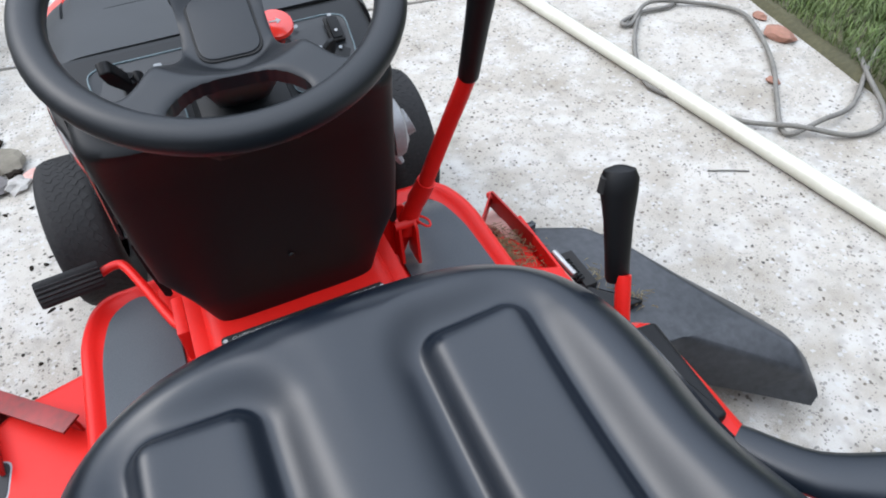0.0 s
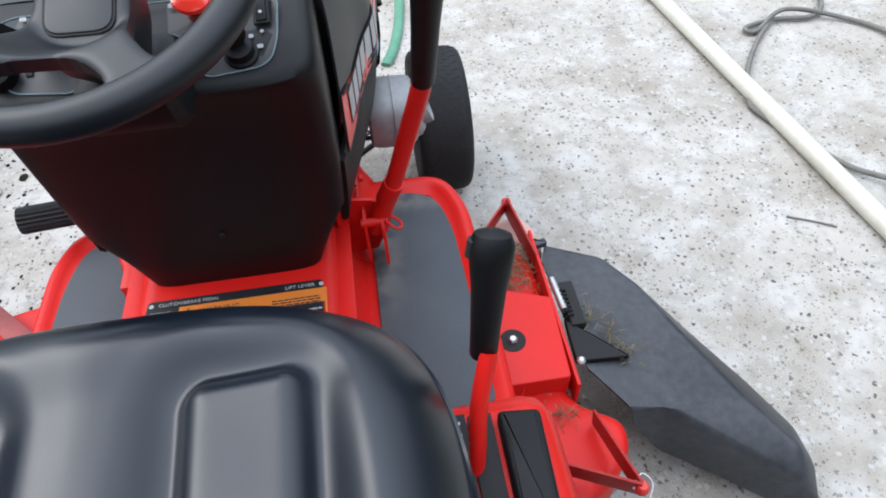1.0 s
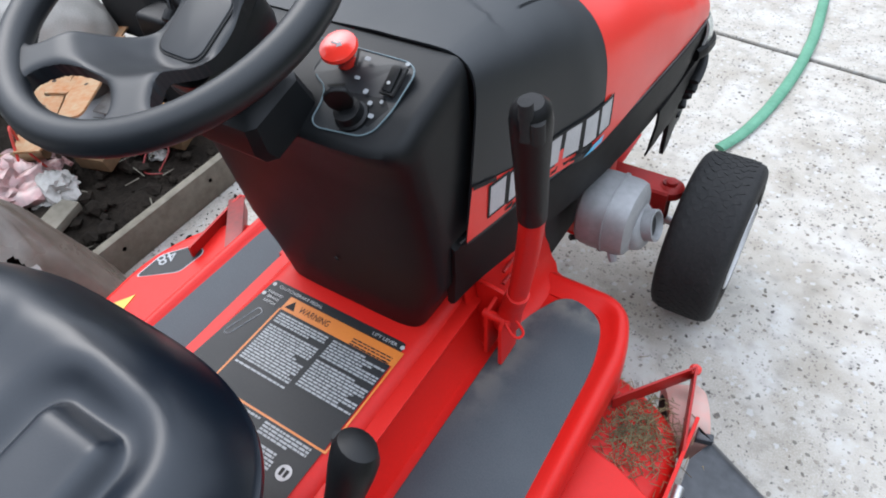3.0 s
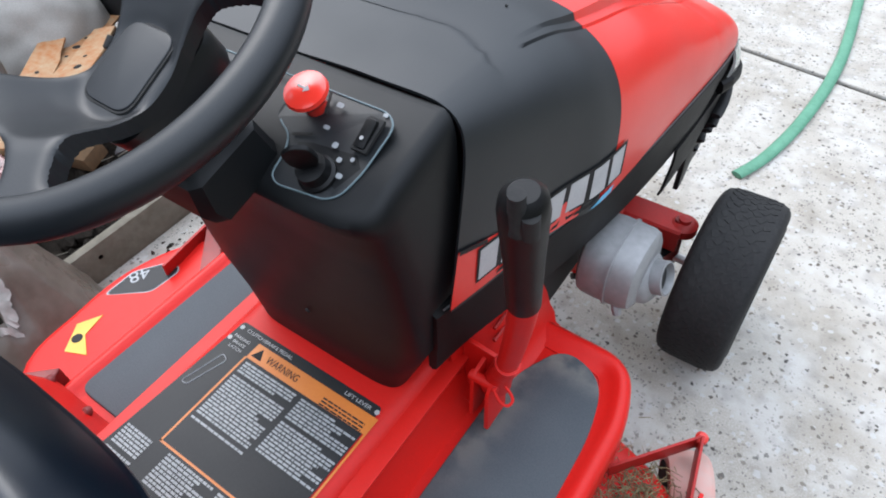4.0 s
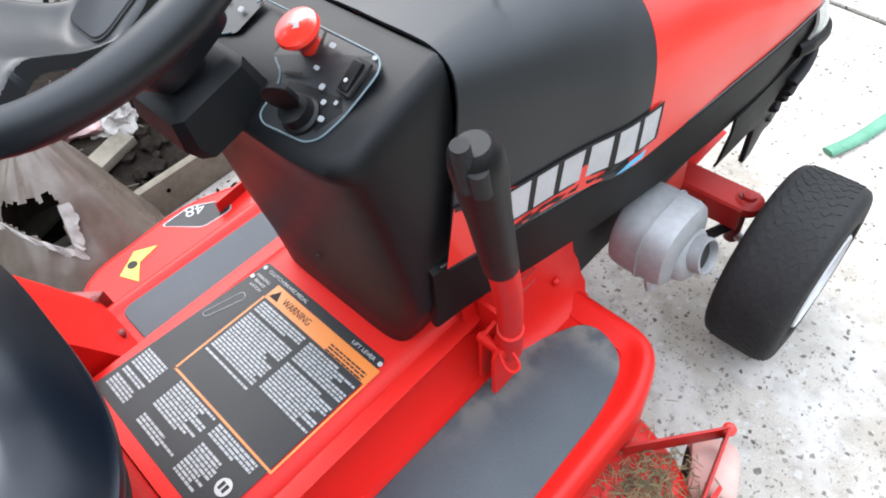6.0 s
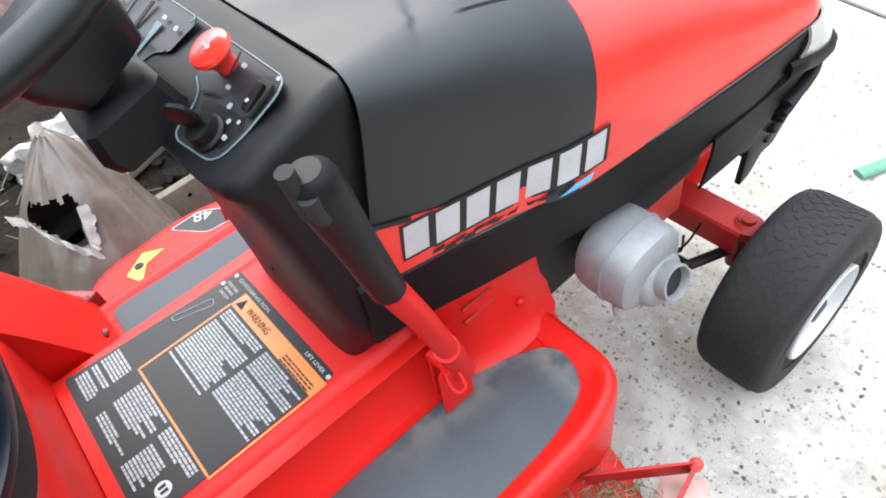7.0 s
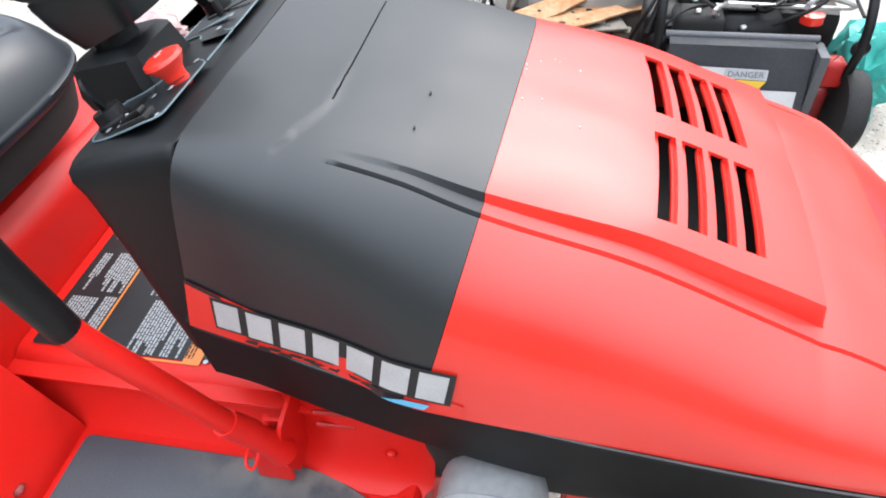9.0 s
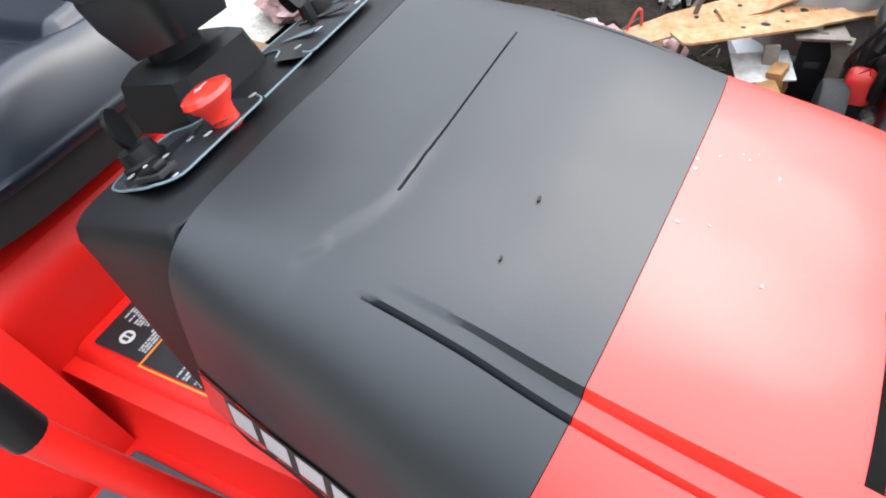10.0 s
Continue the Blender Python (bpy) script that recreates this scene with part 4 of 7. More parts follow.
# fender and footboards
body = holder("body", mower)
fender_profile = [(-0.178, 0.322), (-0.182, 0.345), (-0.195, 0.375), (-0.225, 0.445), (-0.262, 0.520), (-0.285, 0.548), (-0.315, 0.560), (-0.50, 0.565), (-0.80, 0.560), (-0.93, 0.535), (-0.985, 0.47), (-0.99, 0.40)]
prof = [(p.x, p.y) for p in spline([(y, z, 0) for y, z in fender_profile], 4)]
xs = [-0.356, -0.353, -0.348, -0.340] + sorted([-0.326 + 0.652 * k / 20 for k in range(21)] + [-0.1735, -0.1725, 0.1725, 0.1735]) + [0.340, 0.348, 0.353, 0.356]
rings = []
for x in xs:
    e = max(0, (abs(x) - 0.330) / 0.026)
    ridge = 0.004 * math.exp(-(((abs(x) - 0.324) / 0.012) ** 2))
    rings.append([(x, y if abs(x) > 0.173 else min(y, -0.264), max(0.31, z - 0.045 * e ** 2.5 * min(1, max(0, (z - 0.32) / 0.1))) + ridge) for y, z in prof])
part("fender", solid(loft(rings, False, False), 0.003), RED, body, "red steel rear fender rising to the seat")

rings = []
for k in range(25):
    y = -0.262 + 0.44 * k / 24
    ring = []
    for x, z in ((-0.172, 0.325), (-0.154, 0.352), (-0.142, 0.400), (-0.135, 0.417), (-0.124, 0.4255), (-0.11, 0.4265), (0.11, 0.4265), (0.124, 0.4255), (0.135, 0.417), (0.142, 0.400), (0.154, 0.352), (0.172, 0.325)):
        ring.append((x, y, z))
    rings.append(ring)
part("tunnel", solid(loft(rings, False, False), 0.003), RED, body, "red steel tunnel between the footboards")
for s in (1, -1):
    board = holder("footboard", body)
    out = rounded([(0.160, -0.182), (0.325, -0.182), (0.325, 0.20), (0.295, 0.262), (0.160, 0.268)], [0.005, 0.02, 0.09, 0.07, 0.005], 7)
    near = 0.0 if s > 0 else 0.019
    out = [(s * (x - near * min(1, (x - 0.16) / 0.1)), y - near * max(0.0, min(1, y / 0.15))) for x, y in out]
    part("tray", plate(out if s > 0 else out[::-1], 0.312, 0.326, 0.002), RED, board)
    # a broad rounded lip that falls away to the skirt
    edge = [Vector((x, y, 0)) for x, y in rounded([(0.353 - near, -0.184), (0.353 - near, 0.205 - near), (0.322 - near, 0.286 - 1.3 * near), (0.172, 0.291 - 1.3 * near)], [0.0, 0.085, 0.075, 0.0], 9)]
    section = [(0.040, 0.3255), (0.030, 0.3272), (0.022, 0.3312), (0.015, 0.3352), (0.009, 0.3362), (0.004, 0.3335), (0.001, 0.328), (0.0, 0.318), (0.0, 0.295), (0.002, 0.262)]
    sheet = []
    for i, p in enumerate(edge):
        d = (edge[min(i + 1, len(edge) - 1)] - edge[max(i - 1, 0)]).normalized()
        drop = min(1, max(0, (p.y - 0.17) / 0.08))
        sheet.append([(s * (p.x - d.y * q), p.y + d.x * q, z if z > 0.27 else z - 0.10 * drop) for q, z in section])
    part("lip", solid(loft(sheet, False, False), 0.003), RED, board, "broad rounded red lip round the footboard")
    pad = rounded([(0.184, -0.168), (0.330, -0.168), (0.321, 0.165), (0.300, 0.242), (0.232, 0.262), (0.186, 0.165)], [0.012, 0.02, 0.08, 0.05, 0.06, 0.06], 6)
    pad = [(s * (x - near * min(1, (x - 0.184) / 0.1)), y - near * max(0.0, min(1, y / 0.15))) for x, y in pad]
    part("foot_pad", plate(pad if s > 0 else pad[::-1], 0.324, 0.3318, 0.002), PAD, board, "worn grey rubber foot pad")
for x, y, z in ((-0.335, -0.186, 0.352), (-0.242, -0.187, 0.358), (0.28, -0.187, 0.358)):
    part("bolt", turned([(0.009, 0), (0.009, 0.003), (0.006, 0.007), (0, 0.008)], Matrix.Translation((x, y, z)) @ Euler((radians(35), 0, 0)).to_matrix().to_4x4(), 12), RED_DARK, body)

part("fender_brace", plate(rounded([(-0.40, -0.215), (-0.345, -0.165), (-0.335, -0.185), (-0.345, -0.235)], 0.004), 0.318, 0.352, 0.003), RED_DARK, body, "dark red folded brace beside the footboard")

# warning decal on the tunnel
decal = part("warning_decal", plate(rounded([(-0.144, -0.259), (0.122, -0.259), (0.122, 0.0085), (-0.125, 0.0085)], 0.006), 0.4262, 0.4266, 0), DECAL, mower, "black and orange printed warning decal", smooth=False)


def decal_bar(x0, y0, x1, y1, material, z=0.4269, name="bar"):
    return part(name, box((x0, y0, z - 0.0002), (x1, y1, z), 0), material, decal, "", smooth=False)


decal_bar(-0.080, -0.032, 0.1275, -0.007, ORANGE, name="header_band")
for x0, y0, x1, y1 in ((-0.082, -0.176, -0.079, -0.032), (-0.082, -0.1765, 0.1275, -0.1735), (0.1245, -0.1735, 0.1275, -0.032)):
    decal_bar(x0, y0, x1, y1, ORANGE, name="border")
rnd = random.Random(5)


def text_block(x0, x1, y0, y1, pitch, thick, material=PALE):
    bm = bmesh.new()
    y = y0
    while y > y1:
        x = x0
        end = x1 - (0.0 if rnd.random() < 0.7 else rnd.random() * 0.4 * (x1 - x0))
        while x < end:
            w = min(end - x, 0.003 + rnd.random() * 0.009)
            add_box(bm, (x, y - thick, 0.4268), (x + w, y, 0.4270), 0)
            x += w + 0.0013
        y -= pitch * (1.9 if rnd.random() < 0.12 else 1)
    return part("small_print", bm, material, decal, "small unreadable white print", smooth=False)


text_block(-0.074, 0.018, -0.037, -0.132, 0.0047, 0.0029)
text_block(0.027, 0.120, -0.037, -0.066, 0.0047, 0.0029)
text_block(0.027, 0.120, -0.074, -0.122, 0.0047, 0.0029)
text_block(-0.134, -0.087, -0.182, -0.248, 0.0048, 0.0031)
text_block(-0.058, 0.021, -0.180, -0.224, 0.0048, 0.0031)
text_block(-0.055, 0.021, -0.234, -0.246, 0.0048, 0.0031)
text_block(0.030, 0.108, -0.180, -0.196, 0.0048, 0.0031)
text_block(0.034, 0.078, -0.207, -0.250, 0.0048, 0.0031)
text_block(0.050, 0.118, -0.020, -0.030, 0.0046, 0.0024, DARK)


def words(text, x, y, size, material, width=None):
    return letters("print", text, size, Matrix.Translation((x, y, 0.4271)), material, decal, width)


words("WARNING", -0.052, -0.0245, 0.015, DARK, 0.056)
words("CLUTCH/BRAKE PEDAL", -0.110, -0.0025, 0.0075, WHITE, 0.085)
words("LIFT LEVER", 0.068, -0.0025, 0.0075, WHITE, 0.042)
words("PARKING", -0.120, -0.0165, 0.0065, WHITE, 0.028)
words("BRAKE", -0.115, -0.0245, 0.0065, WHITE, 0.022)
words("LATCH", -0.115, -0.0325, 0.0065, WHITE, 0.022)
for x, y in ((-0.120, 0.0), (0.120, 0.0), (-0.123, -0.021)):
    part("dot", plate([(x + 0.0035 * math.cos(a * 0.7854), y + 0.0035 * math.sin(a * 0.7854)) for a in range(8)], 0.4267, 0.4271), WHITE, decal, "", smooth=False)
part("triangle", plate([(-0.076, -0.027), (-0.058, -0.027), (-0.067, -0.011)], 0.4270, 0.4272), DARK, decal, "", smooth=False)
ring_line = [(-0.128 + x, -0.075 + y, 0.427) for x, y in rounded([(0.002, -0.03), (0.012, -0.03), (0.030, 0.025), (0.018, 0.03)], 0.005, 4)]
part("latch_drawing", tube(ring_line, 0.0007, 5, True), PALE, decal)
part("round_mark", plate([(0.098 + 0.0105 * math.cos(a * 0.314), -0.221 + 0.0105 * math.sin(a * 0.314)) for a in range(20)], 0.4268, 0.4271, 0, None), WHITE, decal, "", smooth=False)
for k in (-1, 1):
    part("round_glyph", plate(rounded([(0.098 + k * 0.0035 - 0.002, -0.226), (0.098 + k * 0.0035 + 0.002, -0.226), (0.098 + k * 0.0035 + 0.0025, -0.216), (0.098 + k * 0.0035 - 0.0025, -0.216)], 0.001), 0.4272, 0.4275), DARK, decal, "", smooth=False)
# seat the decal on the tunnel's sheet at its printed size
for ob in (decal, *decal.children):
    ob.data.transform(Matrix.Translation((0, 0, 0.0012)) @ Matrix.Diagonal((0.95, 0.95, 1, 1)))

# lift lever
lift = holder("lift_lever", mower)
lift_path = spline([(0.200, 0.126, 0.395), (0.212, 0.117, 0.440), (0.230, 0.101, 0.500), (0.256, 0.072, 0.610), (0.275, 0.045, 0.700), (0.279, 0.036, 0.745)], 6)
part("lever_arm", tube(lift_path, [0.0125 + 0.0065 * max(0.0, 1 - k / 11) for k in range(len(lift_path))], 16, squash=(1.05, 0.95)), RED, lift, "red steel lever arm")
g0, g1 = Vector((0.276, 0.043, 0.702)), Vector((0.286, 0.015, 0.852))
grip_path = [g0 + (g1 - g0) * t for t in (0, 0.02, 0.2, 0.5, 0.75, 0.88, 0.96, 1.0)]
grip = part("grip", tube(grip_path, [0.0122, 0.0138, 0.0142, 0.0150, 0.0166, 0.0172, 0.0155, 0.0100], 20, squash=(1.04, 0.98)), BLACK, lift, "black moulded lever grip")
ax = (g1 - g0).normalized()
part("release_button", tube([g1 - ax * 0.03 + Vector((0.002, -0.012, 0)), g1 + ax * 0.008 + Vector((0.001, -0.010, 0))], [0.0065, 0.006], 12), RUBBER, grip, "dark release button in a slot")
part("button_slot", tube([g1 - ax * 0.032 + Vector((0.010, -0.009, 0)), g1 - ax * 0.010 + Vector((0.010, -0.009, 0))], [0.0065, 0.0065], 12), DARK, grip)
bracket = [(0.150, 0.338), (0.196, 0.338), (0.214, 0.385), (0.214, 0.424), (0.198, 0.446), (0.164, 0.452), (0.150, 0.452)]
bm = plate(rounded(bracket, 0.006), -0.003, 0.003, 0.0015, frame_mat((0, 0.132, 0), (1, 0, 0), (0, 0, 1)))
yoke = part("lever_bracket", bm, RED, lift, "red folded steel bracket")
part("bracket_flange", plate(rounded([(0.088, 0.340), (0.134, 0.340), (0.134, 0.430), (0.110, 0.440), (0.092, 0.420)], 0.006), -0.0025, 0.0025, 0.001, frame_mat((0.208, 0, 0), (0, 1, 0), (0, 0, 1))), RED, yoke)
part("bracket_flange", plate(rounded([(0.094, 0.345), (0.134, 0.345), (0.134, 0.436), (0.100, 0.430)], 0.006), -0.0025, 0.0025, 0.001, frame_mat((0.182, 0, 0), (0, 1, 0), (0, 0, 1))), RED, yoke)
part("collar", tube([(0.218, 0.112, 0.462), (0.232, 0.099, 0.505)], [0.0155, 0.0148], 16), RED, lift)
part("hairpin", tube(spline([(0.212, 0.100, 0.430), (0.224, 0.096, 0.417), (0.233, 0.099, 0.411), (0.235, 0.108, 0.413), (0.226, 0.112, 0.422), (0.212, 0.112, 0.432)], 5), 0.0020, 7), RED, lift, "painted hairpin clip")
part("pivot_bolt", tube([(0.176, 0.106, 0.424), (0.216, 0.106, 0.424)], 0.007, 12), RED, lift)

# gear lever on the fender
gear = holder("gear_lever", mower)
part("lever_rod", tube(spline([(0.258, -0.358, 0.535), (0.266, -0.340, 0.580), (0.272, -0.315, 0.620), (0.285, -0.288, 0.660)], 5), 0.008, 12), RED, gear, "red lever rod")
k0, k1 = Vector((0.281, -0.285, 0.650)), Vector((0.297, -0.238, 0.757))
kk = part("knob", tube([k0 + (k1 - k0) * t for t in (0, 0.03, 0.25, 0.55, 0.78, 0.9, 0.97, 1.0)], [0.0100, 0.0115, 0.0122, 0.0140, 0.0172, 0.0178, 0.0145, 0.006], 20, squash=(1.05, 0.85)), BLACK, gear, "black plastic gear knob")
part("thumb_hollow", tube([k1 + Vector((-0.018, -0.004, -0.022)), k1 + Vector((-0.016, -0.002, -0.006))], [0.006, 0.005], 10), DARK, kk)
part("gear_slot", box((0.264, -0.395, 0.562), (0.287, -0.296, 0.5685), 0.002), DARK, gear, "dark lever slot")
part("gear_plate", box((0.226, -0.41, 0.562), (0.2625, -0.294, 0.570), 0.002), BLACK, gear, "black gear position plate")
letters("gear_mark", "N", 0.022, Matrix.Translation((0.257, -0.318, 0.5703)) @ Euler((0, 0, radians(90))).to_matrix().to_4x4(), WHITE, gear)
part("gear_arrow", plate([(0.240, -0.332), (0.249, -0.341), (0.258, -0.332), (0.249, -0.323)], 0.5701, 0.5704), WHITE, gear, "", smooth=False)
part("fender_pad", plate(rounded([(0.291, -0.428), (0.327, -0.425), (0.332, -0.303), (0.292, -0.299)], 0.006), 0.558, 0.578, 0.006), BLACK, mower, "black rubber strip on the fender")

# clutch pedal
ped = holder("clutch_pedal", mower)
p0, p1 = Vector((-0.364, 0.240, 0.394)), Vector((-0.272, 0.258, 0.385))
rings = []
ud = (p1 - p0).normalized()
sd = ud.cross(Vector((0, 0, 1))).normalized()
vd = sd.cross(ud)
for t in (0, 0.03, 0.97, 1.0):
    c = p0 + (p1 - p0) * t
    k = 0.93 if t in (0, 1.0) else 1.0
    rings.append([c + k * (0.0205 + (0.0016 if j % 2 else -0.0016)) * (math.cos(2 * math.pi * j / 36) * sd + math.sin(2 * math.pi * j / 36) * vd) for j in range(36)])
part("pedal_pad", loft(rings), RUBBER, ped, "ribbed black rubber pedal sleeve")
part("pedal_rod", tube(spline([(-0.276, 0.257, 0.385), (-0.250, 0.263, 0.388), (-0.232, 0.247, 0.386), (-0.193, 0.145, 0.372), (-0.178, 0.112, 0.368), (-0.158, 0.104, 0.370), (-0.13, 0.104, 0.370)], 6), 0.0075, 12), RED, ped, "bent red pedal rod")
part("pedal_bracket", box((-0.178, 0.065, 0.335), (-0.160, 0.140, 0.40), 0.004), RED, ped)

# wheels
def make_wheel(name, x, y, r, w, rim_r, side, label, lugs):
    hold = holder(name, mower)
    m = Matrix.Translation((x, y, r)) @ Euler((0, radians(90 * side), 0)).to_matrix().to_4x4()
    h = w / 2
    prof = [(rim_r, h * 0.72), (rim_r + 0.006, h * 0.84), (rim_r + 0.026, h * 0.93), (r * 0.80, h * 0.985), (r * 0.91, h * 0.95), (r * 0.97, h * 0.82), (r * 0.992, h * 0.60), (r, h * 0.3), (r, 0)]
    prof = [(a, b) for a, b in prof] + [(a, -b) for a, b in prof[-2::-1]]
    fine = [(p.x, p.y) for p in spline([(a, b, 0) for a, b in prof], 3)]
    tyre = part("tyre", turned(fine, m, 96, False), RUBBER, hold, label)
    bm = bmesh.new()
    rows = 9
    for i in range(rows):
        zz = -h * 0.72 + 1.44 * h * i / (rows - 1)
        rr = r - 0.004 - (0.012 * max(0, abs(zz) / h - 0.5) / 0.3) ** 1.0 * 0.6
        for k in range(lugs):
            a = 2 * math.pi * (k + 0.5 * (i % 2)) / lugs
            b = bmesh.new()
            bmesh.ops.create_cube(b, size=1)
            lug = Matrix.Rotation(a, 4, "Z") @ Matrix.Translation((rr, 0, zz)) @ Matrix.Rotation(0.5 if i % 2 else -0.5, 4, "X")
            for v in b.verts:
                v.co = lug @ Vector((v.co.x * 0.009, v.co.y * 2 * math.pi * r / lugs * 0.62, v.co.z * h * 0.17))
            me = [tuple(m @ v.co) for v in b.verts]
            fs = [[v.index for v in f.verts] for f in b.faces]
            b.free()
            nv = [bm.verts.new(c) for c in me]
            for f in fs:
                bm.faces.new([nv[j] for j in f])
    tagged(part("tread", bm, RUBBER, tyre, "", smooth=False), kind="stuff")
    part("rim", turned([(rim_r * 1.03, h * 0.74), (rim_r * 1.06, h * 0.98), (rim_r * 1.03, h * 1.02), (rim_r * 0.95, h * 0.90), (rim_r * 0.91, h * 0.62), (rim_r * 0.84, h * 0.42), (rim_r * 0.5, h * 0.34), (0.035, h * 0.40), (0.026, h * 0.42), (0.0, h * 0.42)], m, 48), WHITE_RIM, hold, "white painted steel rim")
    part("sidewall_band", turned([(r * 0.66, h * 0.955), (r * 0.67, h * 1.0), (r * 0.76, h * 1.012), (r * 0.78, h * 0.98)], m, 72, False), DUSTY_SIDE, tyre, "dusty raised band on the sidewall")
    part("hub_cap", box((-0.019, -0.019, h * 0.36), (0.019, 0.019, h * 0.9), 0.004, m @ Matrix.Rotation(0.5, 4, "Z")), BLACK, hold, "black plastic hub cap")
    part("valve", tube([m @ Vector((0.0, -rim_r * 0.72, h * 0.35)), m @ Vector((0.0, -rim_r * 0.74, h * 0.72))], [0.005, 0.004], 8), BLACK, hold)
    return hold


make_wheel("front_wheel", 0.364, 0.653, 0.1655, 0.122, 0.083, 1, "black turf tyre, worn and dusty", 46)
make_wheel("front_wheel", -0.342, 0.653, 0.1655, 0.122, 0.083, -1, "black turf tyre, worn and dusty", 46)
make_wheel("rear_wheel", 0.325, -0.56, 0.225, 0.18, 0.105, 1, "large black rear turf tyre", 40)
make_wheel("rear_wheel", -0.325, -0.56, 0.225, 0.18, 0.105, -1, "large black rear turf tyre", 40)

# chassis, axle and steering links
for s in (1, -1):
    for y0, y1, z0, z1 in ((-0.95, 0.29, 0.335, 0.415), (0.46, 0.80, 0.245, 0.318)):
        bm = box((0.128, y0, z0), (0.133, y1, z1), 0.002)
        add_box(bm, (0.128, y0, z0), (0.158, y1, z0 + 0.005), 0.002)
        add_box(bm, (0.128, y0, z1 - 0.005), (0.158, y1, z1), 0.002)
        part("frame_rail", placed(bm, Matrix.Diagonal((s, 1, 1, 1))), RED, mower, "red steel frame rail")
    # upright side plate that sweeps out into the footboard
    wall = []
    for k in range(18):
        t = k / 17
        y = 0.112 + 0.192 * t
        soft = min(1.0, t / 0.45)
        soft = soft * soft * (3 - 2 * soft)
        row = []
        for x, z in ((0.170, 0.552), (0.173, 0.46), (0.175, 0.40), (0.178, 0.372), (0.184, 0.352), (0.192, 0.339), (0.200, 0.3315), (0.207, 0.3275)):
            flare = max(0.0, x - 0.176)
            row.append((s * (min(x, 0.176) + flare * soft - 0.028 * (1 - soft) * min(1, (z - 0.328) / 0.05)), y - (0.010 if z < 0.335 else 0.0) * t, 0.328 + (z - 0.328) * (0.55 + 0.45 * soft)))
        wall.append(row)
    part("frame_plate", solid(loft(wall, False, False), 0.003), RED, mower, "red steel side plate sweeping into the footboard")
    for zz in (0.420, 0.446):
        part("pressed_slot", tube([(s * 0.1736, 0.165, zz), (s * 0.1736, 0.212, zz + 0.002)], 0.0028, 8), SHADED_RED, mower)
    part("plate_bolt", turned([(0.007, 0), (0.007, 0.003), (0.005, 0.006), (0, 0.007)], Matrix.Translation((s * 0.178, 0.252, 0.382)) @ Euler((0, radians(90 * s), 0)).to_matrix().to_4x4(), 10), RED, mower)
    part("king_pin", tube([(s * 0.261, 0.666, 0.150), (s * 0.261, 0.666, 0.246), (s * 0.261, 0.666, 0.258)], [0.013, 0.013, 0.009], 14), RED_DARK, mower)
    part("knuckle", turned([(0.020, -0.012), (0.026, -0.006), (0.026, 0.010), (0.018, 0.016), (0.012, 0.017), (0.011, 0.024), (0.0, 0.026)], Matrix.Translation((s * 0.268, 0.668, 0.238)), 18), SHADED_RED, mower, "red steering knuckle, colour darkened as in shade")
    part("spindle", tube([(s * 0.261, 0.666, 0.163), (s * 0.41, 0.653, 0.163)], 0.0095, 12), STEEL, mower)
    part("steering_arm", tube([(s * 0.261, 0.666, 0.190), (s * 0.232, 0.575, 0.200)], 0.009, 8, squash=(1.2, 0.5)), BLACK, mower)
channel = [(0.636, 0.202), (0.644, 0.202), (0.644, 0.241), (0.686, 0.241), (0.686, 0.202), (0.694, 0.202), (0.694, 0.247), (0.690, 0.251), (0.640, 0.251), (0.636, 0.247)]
part("front_axle", loft([[(x, y, z) for y, z in channel] for x in (-0.272, 0.272)]), SHADED_RED, mower, "red channel-section front axle", smooth=False)
part("axle_hanger", box((-0.055, 0.61, 0.24), (0.055, 0.73, 0.36), 0.006), RED, mower)
part("front_cross_member", box((-0.16, 0.462, 0.243), (0.166, 0.635, 0.320), 0.006), RED_WORN, mower, "rust-stained red engine mount")
part("drag_link", tube([(0.232, 0.575, 0.200), (0.150, 0.46, 0.235)], 0.006, 8), BLACK, mower, "black steering drag link")
part("tie_rod", tube([(0.232, 0.577, 0.200), (-0.232, 0.577, 0.200)], 0.0055, 8), BLACK, mower)
for a, b in (((0.175, 0.56, 0.26), (0.20, 0.60, 0.23)), ((0.165, 0.52, 0.25), (0.21, 0.63, 0.24))):
    part("wire", tube(spline([a, ((a[0] + b[0]) / 2 + 0.02, (a[1] + b[1]) / 2, min(a[2], b[2]) - 0.02), b], 6), 0.0022, 6), BLACK, mower)
part("carburettor", box((0.190, 0.495, 0.438), (0.214, 0.525, 0.470), 0.008), ALU, mower, "small grey engine casting")
# one near-black box fills the space under the tunnel
part("underbody", box((-0.125, -0.2, 0.25), (0.125, 0.30, 0.40), 0.01), DARK, mower, "plain dark box under the tunnel")

# muffler
muf = holder("muffler", mower)


def muffler_ring(x, k):
    return [(x, 0.379 + 0.059 * k * sgn_pow(math.cos(2 * math.pi * j / 40), 0.75), 0.414 + 0.057 * k * sgn_pow(math.sin(2 * math.pi * j / 40), 0.8)) for j in range(40)]


part("can", loft([muffler_ring(x, k) for x, k in ((0.206, 0.84), (0.210, 0.94), (0.218, 0.98), (0.232, 1.0), (0.236, 1.0), (0.276, 0.98), (0.285, 0.93), (0.290, 0.80))]), ALU, muf, "dull grey pressed steel muffler can")
part("flange", loft([muffler_ring(x, k) for x, k in ((0.2495, 0.98), (0.250, 1.035), (0.2530, 1.035), (0.2535, 0.98))]), ALU, muf)
pm = frame_mat((0.282, 0.392, 0.392), (0, 1, 0.0), (-0.35, 0.0, 1.0))
part("outlet_dome", turned([(0.042, -0.006), (0.041, 0.008), (0.033, 0.017), (0.026, 0.020)], pm, 28, False), ALU, muf)
